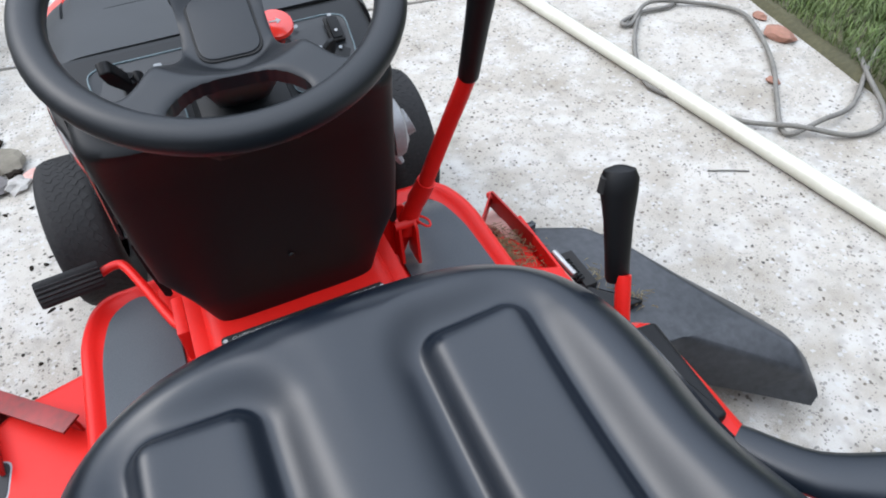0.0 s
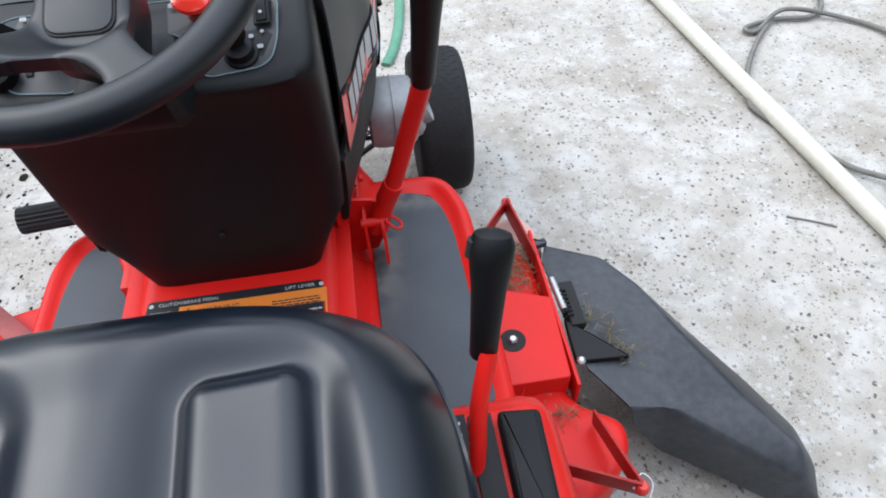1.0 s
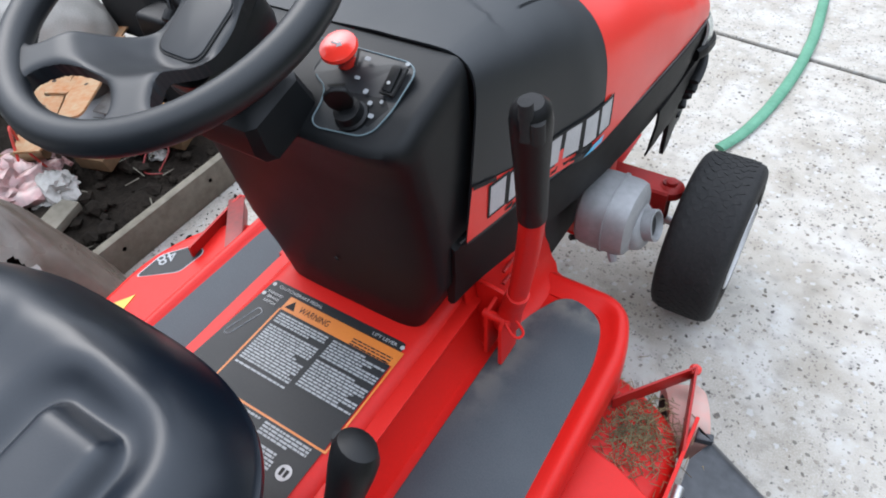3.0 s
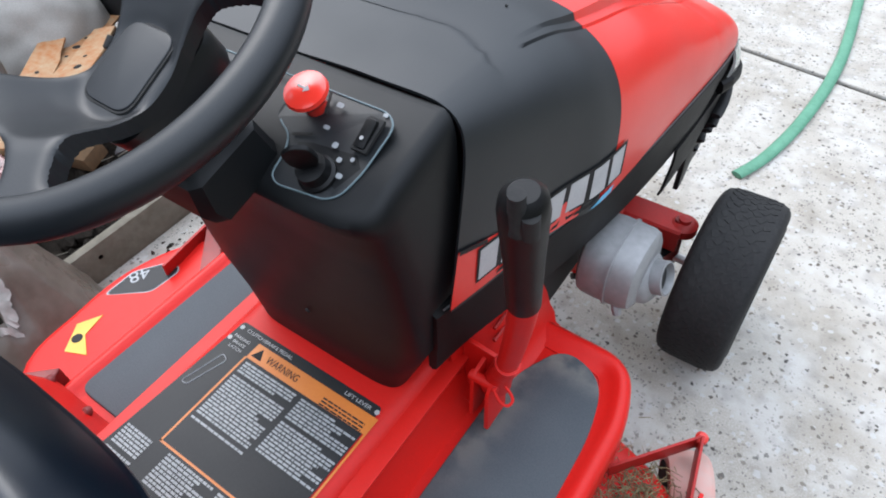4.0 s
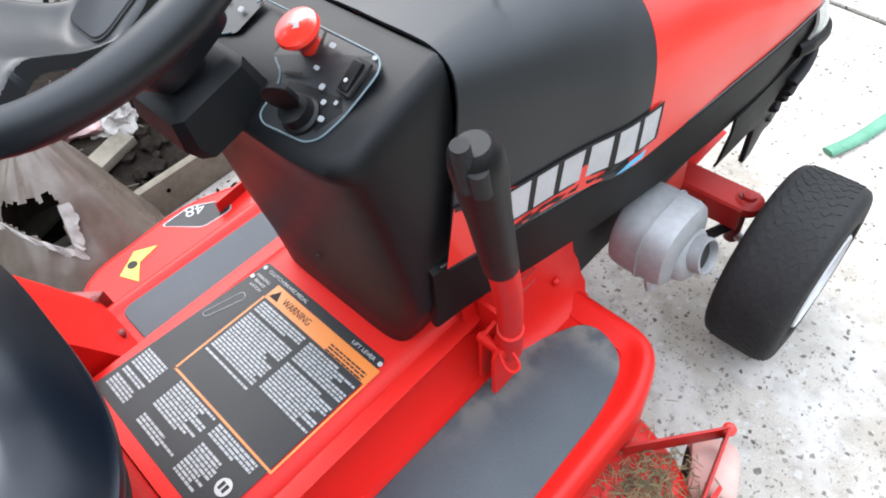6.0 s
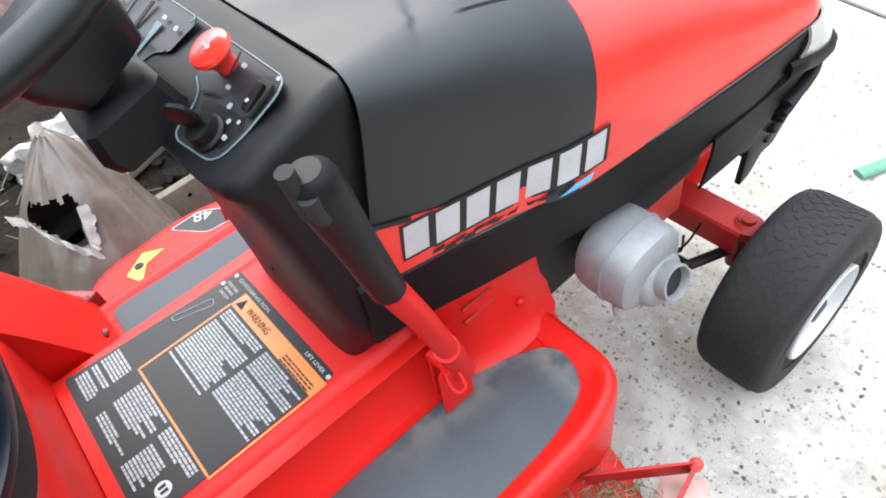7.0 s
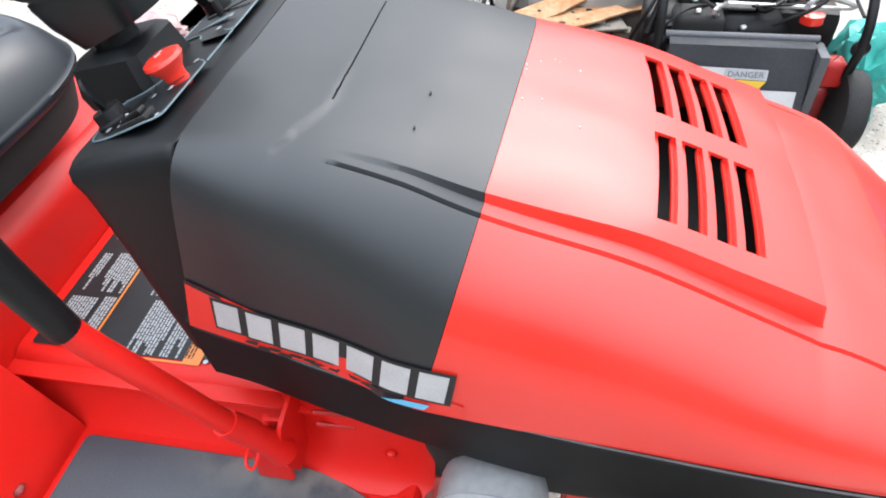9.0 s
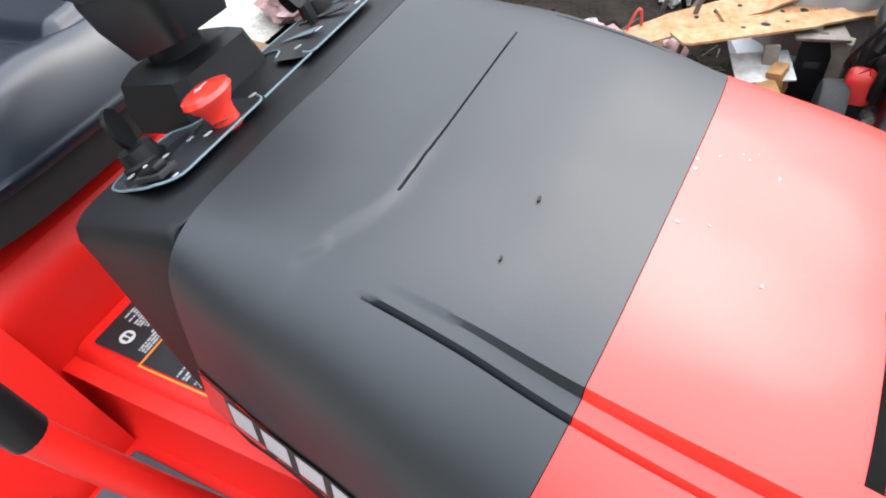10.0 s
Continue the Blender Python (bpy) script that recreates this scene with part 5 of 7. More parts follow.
part("outlet", turned([(0.0255, 0.01), (0.0255, 0.036), (0.0225, 0.037), (0.0205, 0.030), (0.0205, 0.004)], pm, 28, False), ALU, muf, "grey outlet collar")
# dark discs stand for the unlit inside of the outlet
part("outlet_bore", turned([(0.0204, 0.024), (0.0204, 0.026), (0.0, 0.026)], pm, 28), DARK, muf, "dark disc for the shade inside the outlet")
part("bore", turned([(0.0215, 0.010), (0.0, 0.010)], pm, 24), DARK, muf)
part("clamp_bolt", tube([(0.262, 0.346, 0.378), (0.270, 0.338, 0.364), (0.274, 0.334, 0.356)], [0.006, 0.008, 0.006], 8), ALU, muf, "small bright clamp bolt")

# brand shapes on the hood side: plain slanted blocks, no letters
brand = holder("side_graphic", mower)


def side_quad(name, pts, material, off, side=1):
    bm = bmesh.new()
    n = 6
    (a, b, c, d) = pts
    grid = []
    for i in range(n + 1):
        row = []
        for j in range(5):
            u, v = i / n, j / 4
            y = (a[0] * (1 - u) + b[0] * u) * (1 - v) + (d[0] * (1 - u) + c[0] * u) * v
            z = (a[1] * (1 - u) + b[1] * u) * (1 - v) + (d[1] * (1 - u) + c[1] * u) * v
            row.append(bm.verts.new((side * (hood_side(y, z) + off * 0.55), y, z)))
        grid.append(row)
    for r0, r1 in zip(grid, grid[1:]):
        for j in range(4):
            q = (r0[j], r0[j + 1], r1[j + 1], r1[j])
            bm.faces.new(q if side > 0 else q[::-1])
    return part(name, bm, material, brand, "", smooth=False)


side_quad("red_flash", [(0.068, 0.598), (0.352, 0.586), (0.352, 0.604), (0.086, 0.668)], RED_HOOD, 0.0022)
side_quad("red_flash", [(0.068, 0.598), (0.352, 0.586), (0.352, 0.604), (0.086, 0.668)], RED_HOOD, 0.0022, -1)


def belt(y, up):
    return lerp_table(LINE, y) + up


for k in range(7):
    y = 0.106 + 0.0338 * k
    zb, zt = belt(y, 0.0195), belt(y, 0.0575)
    side_quad("block_shadow", [(y - 0.0030, zb - 0.0035), (y + 0.0315, zb - 0.0040), (y + 0.0385, zt + 0.0030), (y + 0.0035, zt + 0.0035)], DARK, 0.0038)
    side_quad("block", [(y, zb), (y + 0.0260, zb - 0.0005), (y + 0.0325, zt - 0.0005), (y + 0.0065, zt)], WHITE, 0.0046)
    side_quad("block", [(y, zb), (y + 0.0260, zb - 0.0005), (y + 0.0325, zt - 0.0005), (y + 0.0065, zt)], WHITE, 0.0046, -1)
side_quad("blue_chip", [(0.275, belt(0.275, 0.004)), (0.316, belt(0.316, 0.004)), (0.322, belt(0.322, 0.013)), (0.297, belt(0.297, 0.012))], BLUE, 0.0060)
rnd = random.Random(14)
for k in range(13):
    y = 0.135 + 0.0115 * k + rnd.uniform(-0.004, 0.004)
    z = belt(y, 0.004 + 0.006 * rnd.random())
    side_quad("fray", [(y, z), (y + 0.008 + 0.008 * rnd.random(), z - 0.001), (y + 0.017, z + 0.003 + 0.003 * rnd.random()), (y + 0.004, z + 0.004)], DARK, 0.0042)
for k in range(6):
    y = 0.086 + 0.006 * k
    side_quad("fray", [(y, 0.664 - 0.0016 * k), (y + 0.006, 0.663 - 0.0016 * k), (y + 0.007, 0.668 - 0.0016 * k), (y + 0.001, 0.6695 - 0.0016 * k)], DARK, 0.0042)

# mowing deck
deck = holder("mower_deck", mower)
deck_out = [(p.x, p.y) for p in spline([(-0.545, -0.20, 0), (-0.585, -0.06, 0), (-0.582, 0.07, 0), (-0.52, 0.19, 0), (-0.40, 0.235, 0), (-0.15, 0.275, 0), (0.15, 0.275, 0), (0.34, 0.25, 0), (0.455, 0.19, 0), (0.468, 0.05, 0), (0.460, -0.10, 0), (0.528, -0.165, 0), (0.50, -0.235, 0), (0.38, -0.30, 0), (0.1, -0.33, 0), (-0.3, -0.32, 0)], 6, True)]
part("shell", plate(deck_out, 0.070, 0.203, 0.02), RED, deck, "red pressed steel deck shell")
part("spindle_cover", plate(rounded([(0.26, -0.100), (0.460, -0.100), (0.468, 0.052), (0.40, 0.078), (0.26, 0.105)], 0.006), 0.19, 0.245, 0.003), RED, deck, "raised red cover plate")
# flat dark disc paints the shaded hole round the nut
part("hole_ring", turned([(0.021, 0), (0.021, 0.0012), (0.0, 0.0012)], Matrix.Translation((0.386, -0.022, 0.2445)), 24), DARK, deck)
part("nut", turned([(0.008, 0), (0.008, 0.004), (0.005, 0.007), (0, 0.007)], Matrix.Translation((0.386, -0.022, 0.2455)), 6), STEEL, deck)
part("hinge_flange", box((0.468, -0.11, 0.17), (0.474, 0.215, 0.234), 0.002), RED, deck)


def bar(a, b, h, t=0.004):
    a, b = Vector(a), Vector(b)
    d = (b - a)
    return box((0, -t / 2, -h / 2), (d.length, t / 2, h / 2), 0.001, frame_mat(a, d, Vector((0, 0, 1)).cross(d)))


tip = Vector((0.442, 0.285, 0.236))
part("hanger_arm", bar((0.352, 0.180, 0.222), tip, 0.03), SHADED_RED, deck)
part("hanger_arm", bar((0.470, 0.155, 0.212), tip, 0.045), SHADED_RED, deck)
part("hanger_bolt", turned([(0.009, 0), (0.009, 0.006), (0.005, 0.010), (0, 0.010)], Matrix.Translation(tip + Vector((0, 0, 0.004))), 12), RED_WORN, deck)
roller_m = Matrix.Translation((0.452, 0.248, 0.150)) @ Euler((0, radians(90), radians(25))).to_matrix().to_4x4()
roller = part("gauge_wheel", turned([(0.012, -0.03), (0.052, -0.03), (0.058, -0.022), (0.058, 0.022), (0.052, 0.03), (0.012, 0.03)], roller_m, 28), FADED, deck, "scuffed faded pink deck roller")
part("wheel_recess", turned([(0.040, -0.032), (0.0, -0.032)], roller_m, 20), DARK, roller)
# the far bracket: two folded plates that meet over a gap; darker reds carry its shade
tip = Vector((-0.530, 0.258, 0.196))
part("hanger_arm", bar((-0.500, 0.085, 0.205), tip, 0.050, 0.006), SHADED_RED, deck)
part("hanger_arm", bar((-0.383, 0.116, 0.225), tip, 0.045, 0.006), SHADED_RED, deck)
part("hanger_fold", bar((-0.383, 0.100, 0.247), tip + Vector((0, -0.012, 0.022)), 0.005, 0.034), RED_DARK, deck)
part("hanger_web", plate([(-0.500, 0.10), (-0.400, 0.125), (-0.525, 0.245)], 0.180, 0.185, 0.001), RED_DARK, deck)
part("hanger_bolt", turned([(0.008, 0), (0.008, 0.006), (0.004, 0.010), (0, 0.010)], Matrix.Translation(tip + Vector((0, 0, 0.012))), 12), RED_WORN, deck)
rt = Vector((0.503, -0.283, 0.248))
part("rear_hanger", bar((0.345, -0.20, 0.232), rt, 0.035), SHADED_RED, deck)
part("rear_hanger", bar((0.478, -0.160, 0.225), rt, 0.035), SHADED_RED, deck)
part("rear_hanger_bolt", turned([(0.010, 0), (0.010, 0.007), (0.006, 0.012), (0, 0.012)], Matrix.Translation(rt + Vector((0, 0, 0.0))), 12), RED_WORN, deck)
part("rear_hairpin", tube(spline([rt + Vector((-0.012, 0.0, 0.004)), rt + Vector((0.005, 0.018, 0.006)), rt + Vector((0.016, 0.004, 0.004)), rt + Vector((0.004, -0.016, 0.004))], 5), 0.0018, 6), STEEL, deck)
part("size_border", plate(rounded([(-0.565, -0.0125), (-0.4935, 0.0415), (-0.4872, 0.107), (-0.518, 0.118), (-0.565, 0.0565)], 0.013), 0.2026, 0.2034, 0), PALE, deck, "pale edge of the deck decal", smooth=False)
part("size_decal", plate(rounded([(-0.562, -0.009), (-0.496, 0.043), (-0.490, 0.105), (-0.517, 0.115), (-0.562, 0.055)], 0.012), 0.203, 0.2042, 0), DECAL, deck, "black arched deck decal with pale figure", smooth=False)
letters("size_figure", "48", 0.040, Matrix.Translation((-0.548, 0.080, 0.2046)) @ Euler((0, 0, radians(-118))).to_matrix().to_4x4(), PALE, deck)
part("danger_decal", plate([(-0.475, -0.110), (-0.515, -0.127), (-0.548, -0.079), (-0.525, -0.041), (-0.515, -0.085)][::-1], 0.203, 0.2042, 0), YELLOW, deck, "yellow arrow-shaped safety decal", smooth=False)
part("danger_mark", plate([(-0.520 + 0.010 * math.cos(a * 0.6283), -0.098 + 0.010 * math.sin(a * 0.6283)) for a in range(10)], 0.2043, 0.2047, 0), DARK, deck, "", smooth=False)

# discharge deflector
chute = holder("deflector", mower)
# moulded plates: the top, the sloping shoulder, the blunt end, the back wall and the skirt
top = [(0.500, 0.205, 0.196), (0.590, 0.152, 0.203), (0.636, 0.085, 0.203), (0.676, -0.030, 0.200), (0.735, -0.160, 0.186), (0.790, -0.232, 0.160),
       (0.798, -0.275, 0.115), (0.592, -0.150, 0.205), (0.548, -0.146, 0.200), (0.497, -0.075, 0.216), (0.486, 0.060, 0.217), (0.482, 0.160, 0.208)]
shoulder = [(0.508, 0.222, 0.172), (0.600, 0.164, 0.186), (0.650, 0.088, 0.176), (0.716, -0.020, 0.160), (0.765, -0.102, 0.150), (0.815, -0.186, 0.132), (0.832, -0.245, 0.105), (0.828, -0.290, 0.072)]
skirt = [(x + 0.003, y + 0.003, 0.140 if k == 0 else max(0.045, 0.14 - 0.03 * k)) for k, (x, y, z) in enumerate(shoulder)]
back = [(0.551, -0.158, 0.170), (0.601, -0.172, 0.090), (0.700, -0.226, 0.060), (0.806, -0.306, 0.050)]
shell = bmesh.new()
tv = [shell.verts.new(v) for v in top]
sv = [shell.verts.new(v) for v in shoulder]
kv = [shell.verts.new(v) for v in skirt]
bv = [shell.verts.new(v) for v in back]
for ring in ((0, 1, 2, 10, 11), (2, 3, 9, 10), (3, 4, 7, 8, 9), (4, 5, 6, 7)):
    shell.faces.new([tv[k] for k in ring])
for k in range(5):
    shell.faces.new((tv[k], sv[k], sv[k + 1], tv[k + 1]))
shell.faces.new((tv[5], sv[5], sv[6]))
shell.faces.new((tv[5], sv[6], sv[7], tv[6]))
for k in range(7):
    shell.faces.new((sv[k], kv[k], kv[k + 1], sv[k + 1]))
shell.faces.new((tv[8], tv[7], bv[1], bv[0]))
shell.faces.new((tv[7], tv[6], bv[2], bv[1]))
shell.faces.new((tv[6], sv[7], bv[3], bv[2]))
bmesh.ops.recalc_face_normals(shell, faces=shell.faces)
bends = [e for e in shell.edges if len(e.link_faces) == 2 and e.calc_face_angle(0) > 0.12]
bmesh.ops.bevel(shell, geom=bends, offset=0.009, segments=3, profile=0.5, affect="EDGES", clamp_overlap=True)
bmesh.ops.triangulate(shell, faces=[q for q in shell.faces if len(q.verts) > 4])
part("deflector_shell", solid(shell, 0.004), GREY_PLASTIC, chute, "scuffed dark grey plastic discharge chute")
part("deflector_hook", plate(rounded([(0.478, 0.192), (0.503, 0.199), (0.500, 0.212), (0.484, 0.206), (0.476, 0.214)], 0.002), 0.200, 0.212, 0.002), GREY_PLASTIC, chute)
part("hinge_tab", plate(rounded([(0.480, -0.065), (0.568, -0.070), (0.483, 0.02)], 0.006), 0.216, 0.226, 0.003), BLACK, chute)
part("hinge_pin", tube([(0.483, 0.10, 0.228), (0.486, 0.03, 0.232)], 0.007, 10), STEEL, chute, "bright hinge pin")
part("hinge_spring", tube([(0.491 + 0.008 * math.cos(k * 0.9), 0.07 - 0.0012 * k, 0.228 + 0.008 * math.sin(k * 0.9)) for k in range(50)], 0.0022, 6), BLACK, chute)
part("hinge_plate", box((0.491, 0.0, 0.214), (0.516, 0.09, 0.2305), 0.003), DARK, chute)
part("hinge_bolt", turned([(0.007, 0), (0.007, 0.004), (0.004, 0.007), (0, 0.007)], Matrix.Translation((0.484, -0.072, 0.236)), 12), STEEL, chute)

# grass clippings lying on the deck and chute
clip = bmesh.new()
rnd = random.Random(11)


def clippings(bm, cx, cy, z, sx, sy, count, length):
    for _ in range(count):
        x, y = rnd.gauss(cx, sx), rnd.gauss(cy, sy)
        a, L = rnd.random() * 6.283, length * (0.4 + rnd.random())
        zz = z + rnd.random() * 0.012
        d = Vector((math.cos(a), math.sin(a), rnd.uniform(-0.25, 0.25)))
        w = Vector((-d.y, d.x, 0)) * 0.0008
        p = Vector((x, y, zz))
        q = p + d * L
        vs = [bm.verts.new(c) for c in (p - w, p + w, q + w * 0.4, q - w * 0.4, p + Vector((0, 0, 0.0012)), q + Vector((0, 0, 0.0012)))]
        for f in ((0, 1, 4), (2, 3, 5), (1, 2, 5, 4), (3, 0, 4, 5), (0, 3, 2, 1)):
            bm.faces.new([vs[j] for j in f])


clippings(clip, 0.402, 0.160, 0.203, 0.030, 0.036, 650, 0.018)
clippings(clip, 0.535, 0.02, 0.219, 0.007, 0.016, 26, 0.017)
clippings(clip, 0.552, -0.02, 0.217, 0.007, 0.016, 30, 0.017)
clippings(clip, 0.566, -0.06, 0.213, 0.008, 0.012, 34, 0.015)
clippings(clip, 0.43, -0.14, 0.203, 0.025, 0.012, 60, 0.016)
thing("grass_clippings", clip, STRAW, "dry brown grass clippings lying on the mower deck", "grass clippings", kind="stuff", smooth=False)

# ---------- ground ----------
bm = bmesh.new()
bmesh.ops.create_circle(bm, cap_ends=True, segments=64, radius=600)
bmesh.ops.translate(bm, vec=(0, 0, -0.05), verts=bm.verts)
GRASSY = surface("dry_lawn_ground", (0.07, 0.085, 0.03), (0.13, 0.11, 0.06), 0.95, grain=40, blotch=1.2, bump=0.5, depth=0.01)
thing("ground", bm, GRASSY, "patchy green and brown lawn around the drive", "ground", kind="structure")


def slab(pts, z=0.0):
    return plate(pts, -0.10, z, 0.006)


pave = empty("pavement", "pale exposed-aggregate concrete drive with worn joints", "pavement", kind="structure")
JY = 1.725


def joint(x):
    return JY - 0.155 * (x - 0.15)


part("slab", slab([(-3.04, -3.38), (1.66, -3.38), (1.745, 0.20), (1.81, 0.42), (1.90, 0.95), (2.02, joint(2.02) - 0.009), (-3.04, joint(-3.04) - 0.009)]), CONCRETE, pave)
part("slab", slab([(-3.04, joint(-3.04) + 0.009), (2.02, joint(2.02) + 0.009), (2.3, 5.2), (-3.04, 5.2)]), CONCRETE, pave)
part("joint_fill", plate([(-3.04, joint(-3.04) - 0.02), (2.02, joint(2.02) - 0.02), (2.02, joint(2.02) + 0.02), (-3.04, joint(-3.04) + 0.02)], -0.05, -0.010), SOIL, pave, "dark dirt in the joint")

# unseen walls and eave, added to block sky light and darken reflections
ADDED_WALL = surface("added_wall_render", (0.2, 0.185, 0.165), (0.13, 0.12, 0.105), 0.9, grain=50, blotch=1.5, bump=0.3, depth=0.004)
ADDED_EAVE = surface("added_eave_dark", (0.04, 0.037, 0.034), (0.06, 0.056, 0.05), 0.8, grain=30, blotch=4, bump=0.2)
thing("wall_west", box((-3.25, -3.5, -0.05), (-3.05, 3.2, 1.05), 0.01), ADDED_WALL, "plain low wall added out of view along the drive", "wall", kind="structure")
thing("wall_south", box((-3.05, -3.6, -0.05), (3.2, -3.4, 2.25), 0.01), ADDED_WALL, "plain tall wall added out of view across the drive", "wall", kind="structure")
# unseen fences too, added to cut the light from the horizon
ADDED_FENCE = surface("added_fence_dark", (0.06, 0.052, 0.042), (0.10, 0.088, 0.07), 0.9, grain=40, blotch=3, bump=0.3, depth=0.004)
thing("wall_east", box((5.6, -3.4, -0.05), (5.7, 6.4, 1.65), 0.01), ADDED_FENCE, "plain dark fence added out of view to close the yard", "fence", kind="structure")
thing("wall_north", box((-3.05, 6.4, -0.05), (5.7, 6.5, 1.65), 0.01), ADDED_FENCE, "plain dark fence added out of view to close the yard", "fence", kind="structure")
thing("trim_eave", box((-2.846, -3.8, 2.254), (3.4, -3.15, 2.40), 0.01), ADDED_EAVE, "dark eave slab added out of view above the wall", "eave", kind="structure")

# lawn edge
edge_bm = bmesh.new()
rnd = random.Random(3)


def lawn_x(y):
    return lerp_table([(-3.4, 1.68), (0.2, 1.755), (0.42, 1.82), (0.95, 1.91), (1.6, 2.02), (5, 2.3)], y)


rows = []
for k in range(60):
    y = -3.4 + 8.6 * k / 59
    row = []
    for j in range(14):
        x = lawn_x(y) - 0.03 + 0.42 * (j / 13) ** 1.4 + 0.02 * noise.noise(Vector((y * 6, j, 0)))
        row.append((x, y, -0.012 + 0.03 * min(1, j / 2) - 0.07 * max(0, (j - 10) / 3) + 0.012 * noise.noise(Vector((x * 7, y * 7, 1)))))
    rows.append(row)
thing("lawn_soil", loft(rows, False, False), surface("lawn_earth", (0.045, 0.042, 0.02), (0.075, 0.07, 0.035), 0.95, grain=60, blotch=8, bump=0.6, depth=0.008), "dark soil along the edge of the lawn", "soil", kind="stuff")
for _ in range(26000):
    y = rnd.gauss(1.2, 1.05)
    u = rnd.random() ** 1.5
    x = lawn_x(y) + 0.02 + 1.5 * u * (0.6 + 0.4 * rnd.random())
    if u < 0.06 and rnd.random() < 0.5:
        continue
    a, L = rnd.random() * 6.283, 0.03 + 0.04 * rnd.random()
    lean = Vector((math.cos(a), math.sin(a), 0)) * L * rnd.uniform(0.2, 0.9)
    w = Vector((-math.sin(a), math.cos(a), 0)) * 0.0022
    p = Vector((x, y, 0.005 - 0.05 * min(1, max(0, (x - lawn_x(y) - 0.28) / 0.15))))
    m = p + lean * 0.4 + Vector((0, 0, L * 0.7))
    q = p + lean + Vector((0, 0, L))
    v = [edge_bm.verts.new(c) for c in (p - w, p + w, m + w * 0.8, m - w * 0.8, q)]
    edge_bm.faces.new((v[0], v[1], v[2], v[3]))
    edge_bm.faces.new((v[3], v[2], v[4]))
thing("lawn_grass", edge_bm, BLADE, "short green lawn grass beside the drive", "grass", kind="stuff", smooth=False)

# ---------- things lying on the drive ----------
pipe = empty("pvc_pipe", "long cream plastic pipe lying on the concrete", "plastic pipe", (1.31, 0.18, 0))
pipe_line = [Vector((1.225 - 0.124 * (y - 1.0), y, 0.0235)) for y in (-1.2, -0.4, 0.4, 1.2, 1.95)]
part("tube", tube(pipe_line, 0.0235, 20), PVC, pipe)

cable = spline([(1.722, 1.30, 0.012), (1.69, 1.21, 0.012), (1.62, 1.16, 0.013), (1.52, 1.17, 0.012), (1.42, 1.15, 0.012), (1.395, 1.125, 0.014), (1.43, 1.12, 0.012), (1.55, 1.19, 0.03), (1.72, 1.135, 0.012), (1.81, 1.01, 0.012), (1.76, 0.86, 0.012), (1.655, 0.686, 0.012), (1.54, 0.55, 0.012), (1.433, 0.405, 0.012), (1.55, 0.39, 0.030), (1.70, 0.42, 0.012), (1.86, 0.52, 0.02), (2.0, 0.60, 0.03)], 8)
thing("cable", tube([p + Vector((-0.015, -0.03, 0)) for p in cable], 0.0072, 10), ROPE, "dirty grey cable looped loosely on the concrete", "cable")
loop = spline([(1.500, 1.17, 0.012), (1.40, 1.06, 0.012), (1.31, 0.93, 0.012), (1.25, 0.80, 0.012), (1.255, 0.73, 0.012), (1.31, 0.62, 0.012), (1.37, 0.50, 0.012), (1.46, 0.40, 0.030), (1.58, 0.32, 0.012), (1.68, 0.31, 0.012), (1.76, 0.36, 0.012), (1.84, 0.50, 0.03), (1.93, 0.62, 0.03)], 8)
thing("cable", tube([p + Vector((-0.015, -0.03, 0)) for p in loop], 0.0072, 10), ROPE, "dirty grey cable looped loosely on the concrete", "cable")
hose_line = spline([(0.271, 1.145, 0.008), (0.310, 1.25, 0.008), (0.345, 1.44, 0.008), (0.362, 1.70, 0.008), (0.345, 2.0, 0.008), (0.26, 2.7, 0.008), (0.1, 3.6, 0.008)], 8)
thing("garden_hose", tube(hose_line, 0.016, 10, squash=(1.0, 0.45)), HOSE, "flattened faded green hose on the concrete", "hose")
thing("twig", tube(spline([(1.13, 0.35, 0.003), (1.18, 0.325, 0.004), (1.225, 0.30, 0.003)], 4), 0.0022, 6), ROPE, "thin dry twig on the concrete", "twig")


def lump(size, seed, detail=2, rough=0.35):
    bm = bmesh.new()
    bmesh.ops.create_icosphere(bm, subdivisions=detail, radius=1)
    for v in bm.verts:
        k = 1 + rough * noise.noise(v.co * 1.7 + Vector((seed * 7.3, 0, 0))) + 0.4 * rough * noise.noise(v.co * 4.5 + Vector((0, seed * 3.1, 0)))
        v.co = Vector((v.co.x * size[0] * k, v.co.y * size[1] * k, v.co.z * size[2] * k))
        v.co.z = max(v.co.z, -size[2] * 0.6)
    return bm


for k, (x, y, sx, sy, sz) in enumerate(((1.80, 0.80, 0.035, 0.06, 0.02), (1.84, 0.93, 0.02, 0.03, 0.012), (1.59, 0.60, 0.018, 0.025, 0.008))):
    thing("brick_fragment", placed(lump((sx, sy, sz), k + 1, 2), Matrix.Translation((x, y, sz * 0.6))), BRICK, "orange-red broken brick piece by the lawn", "brick piece", smooth=False)

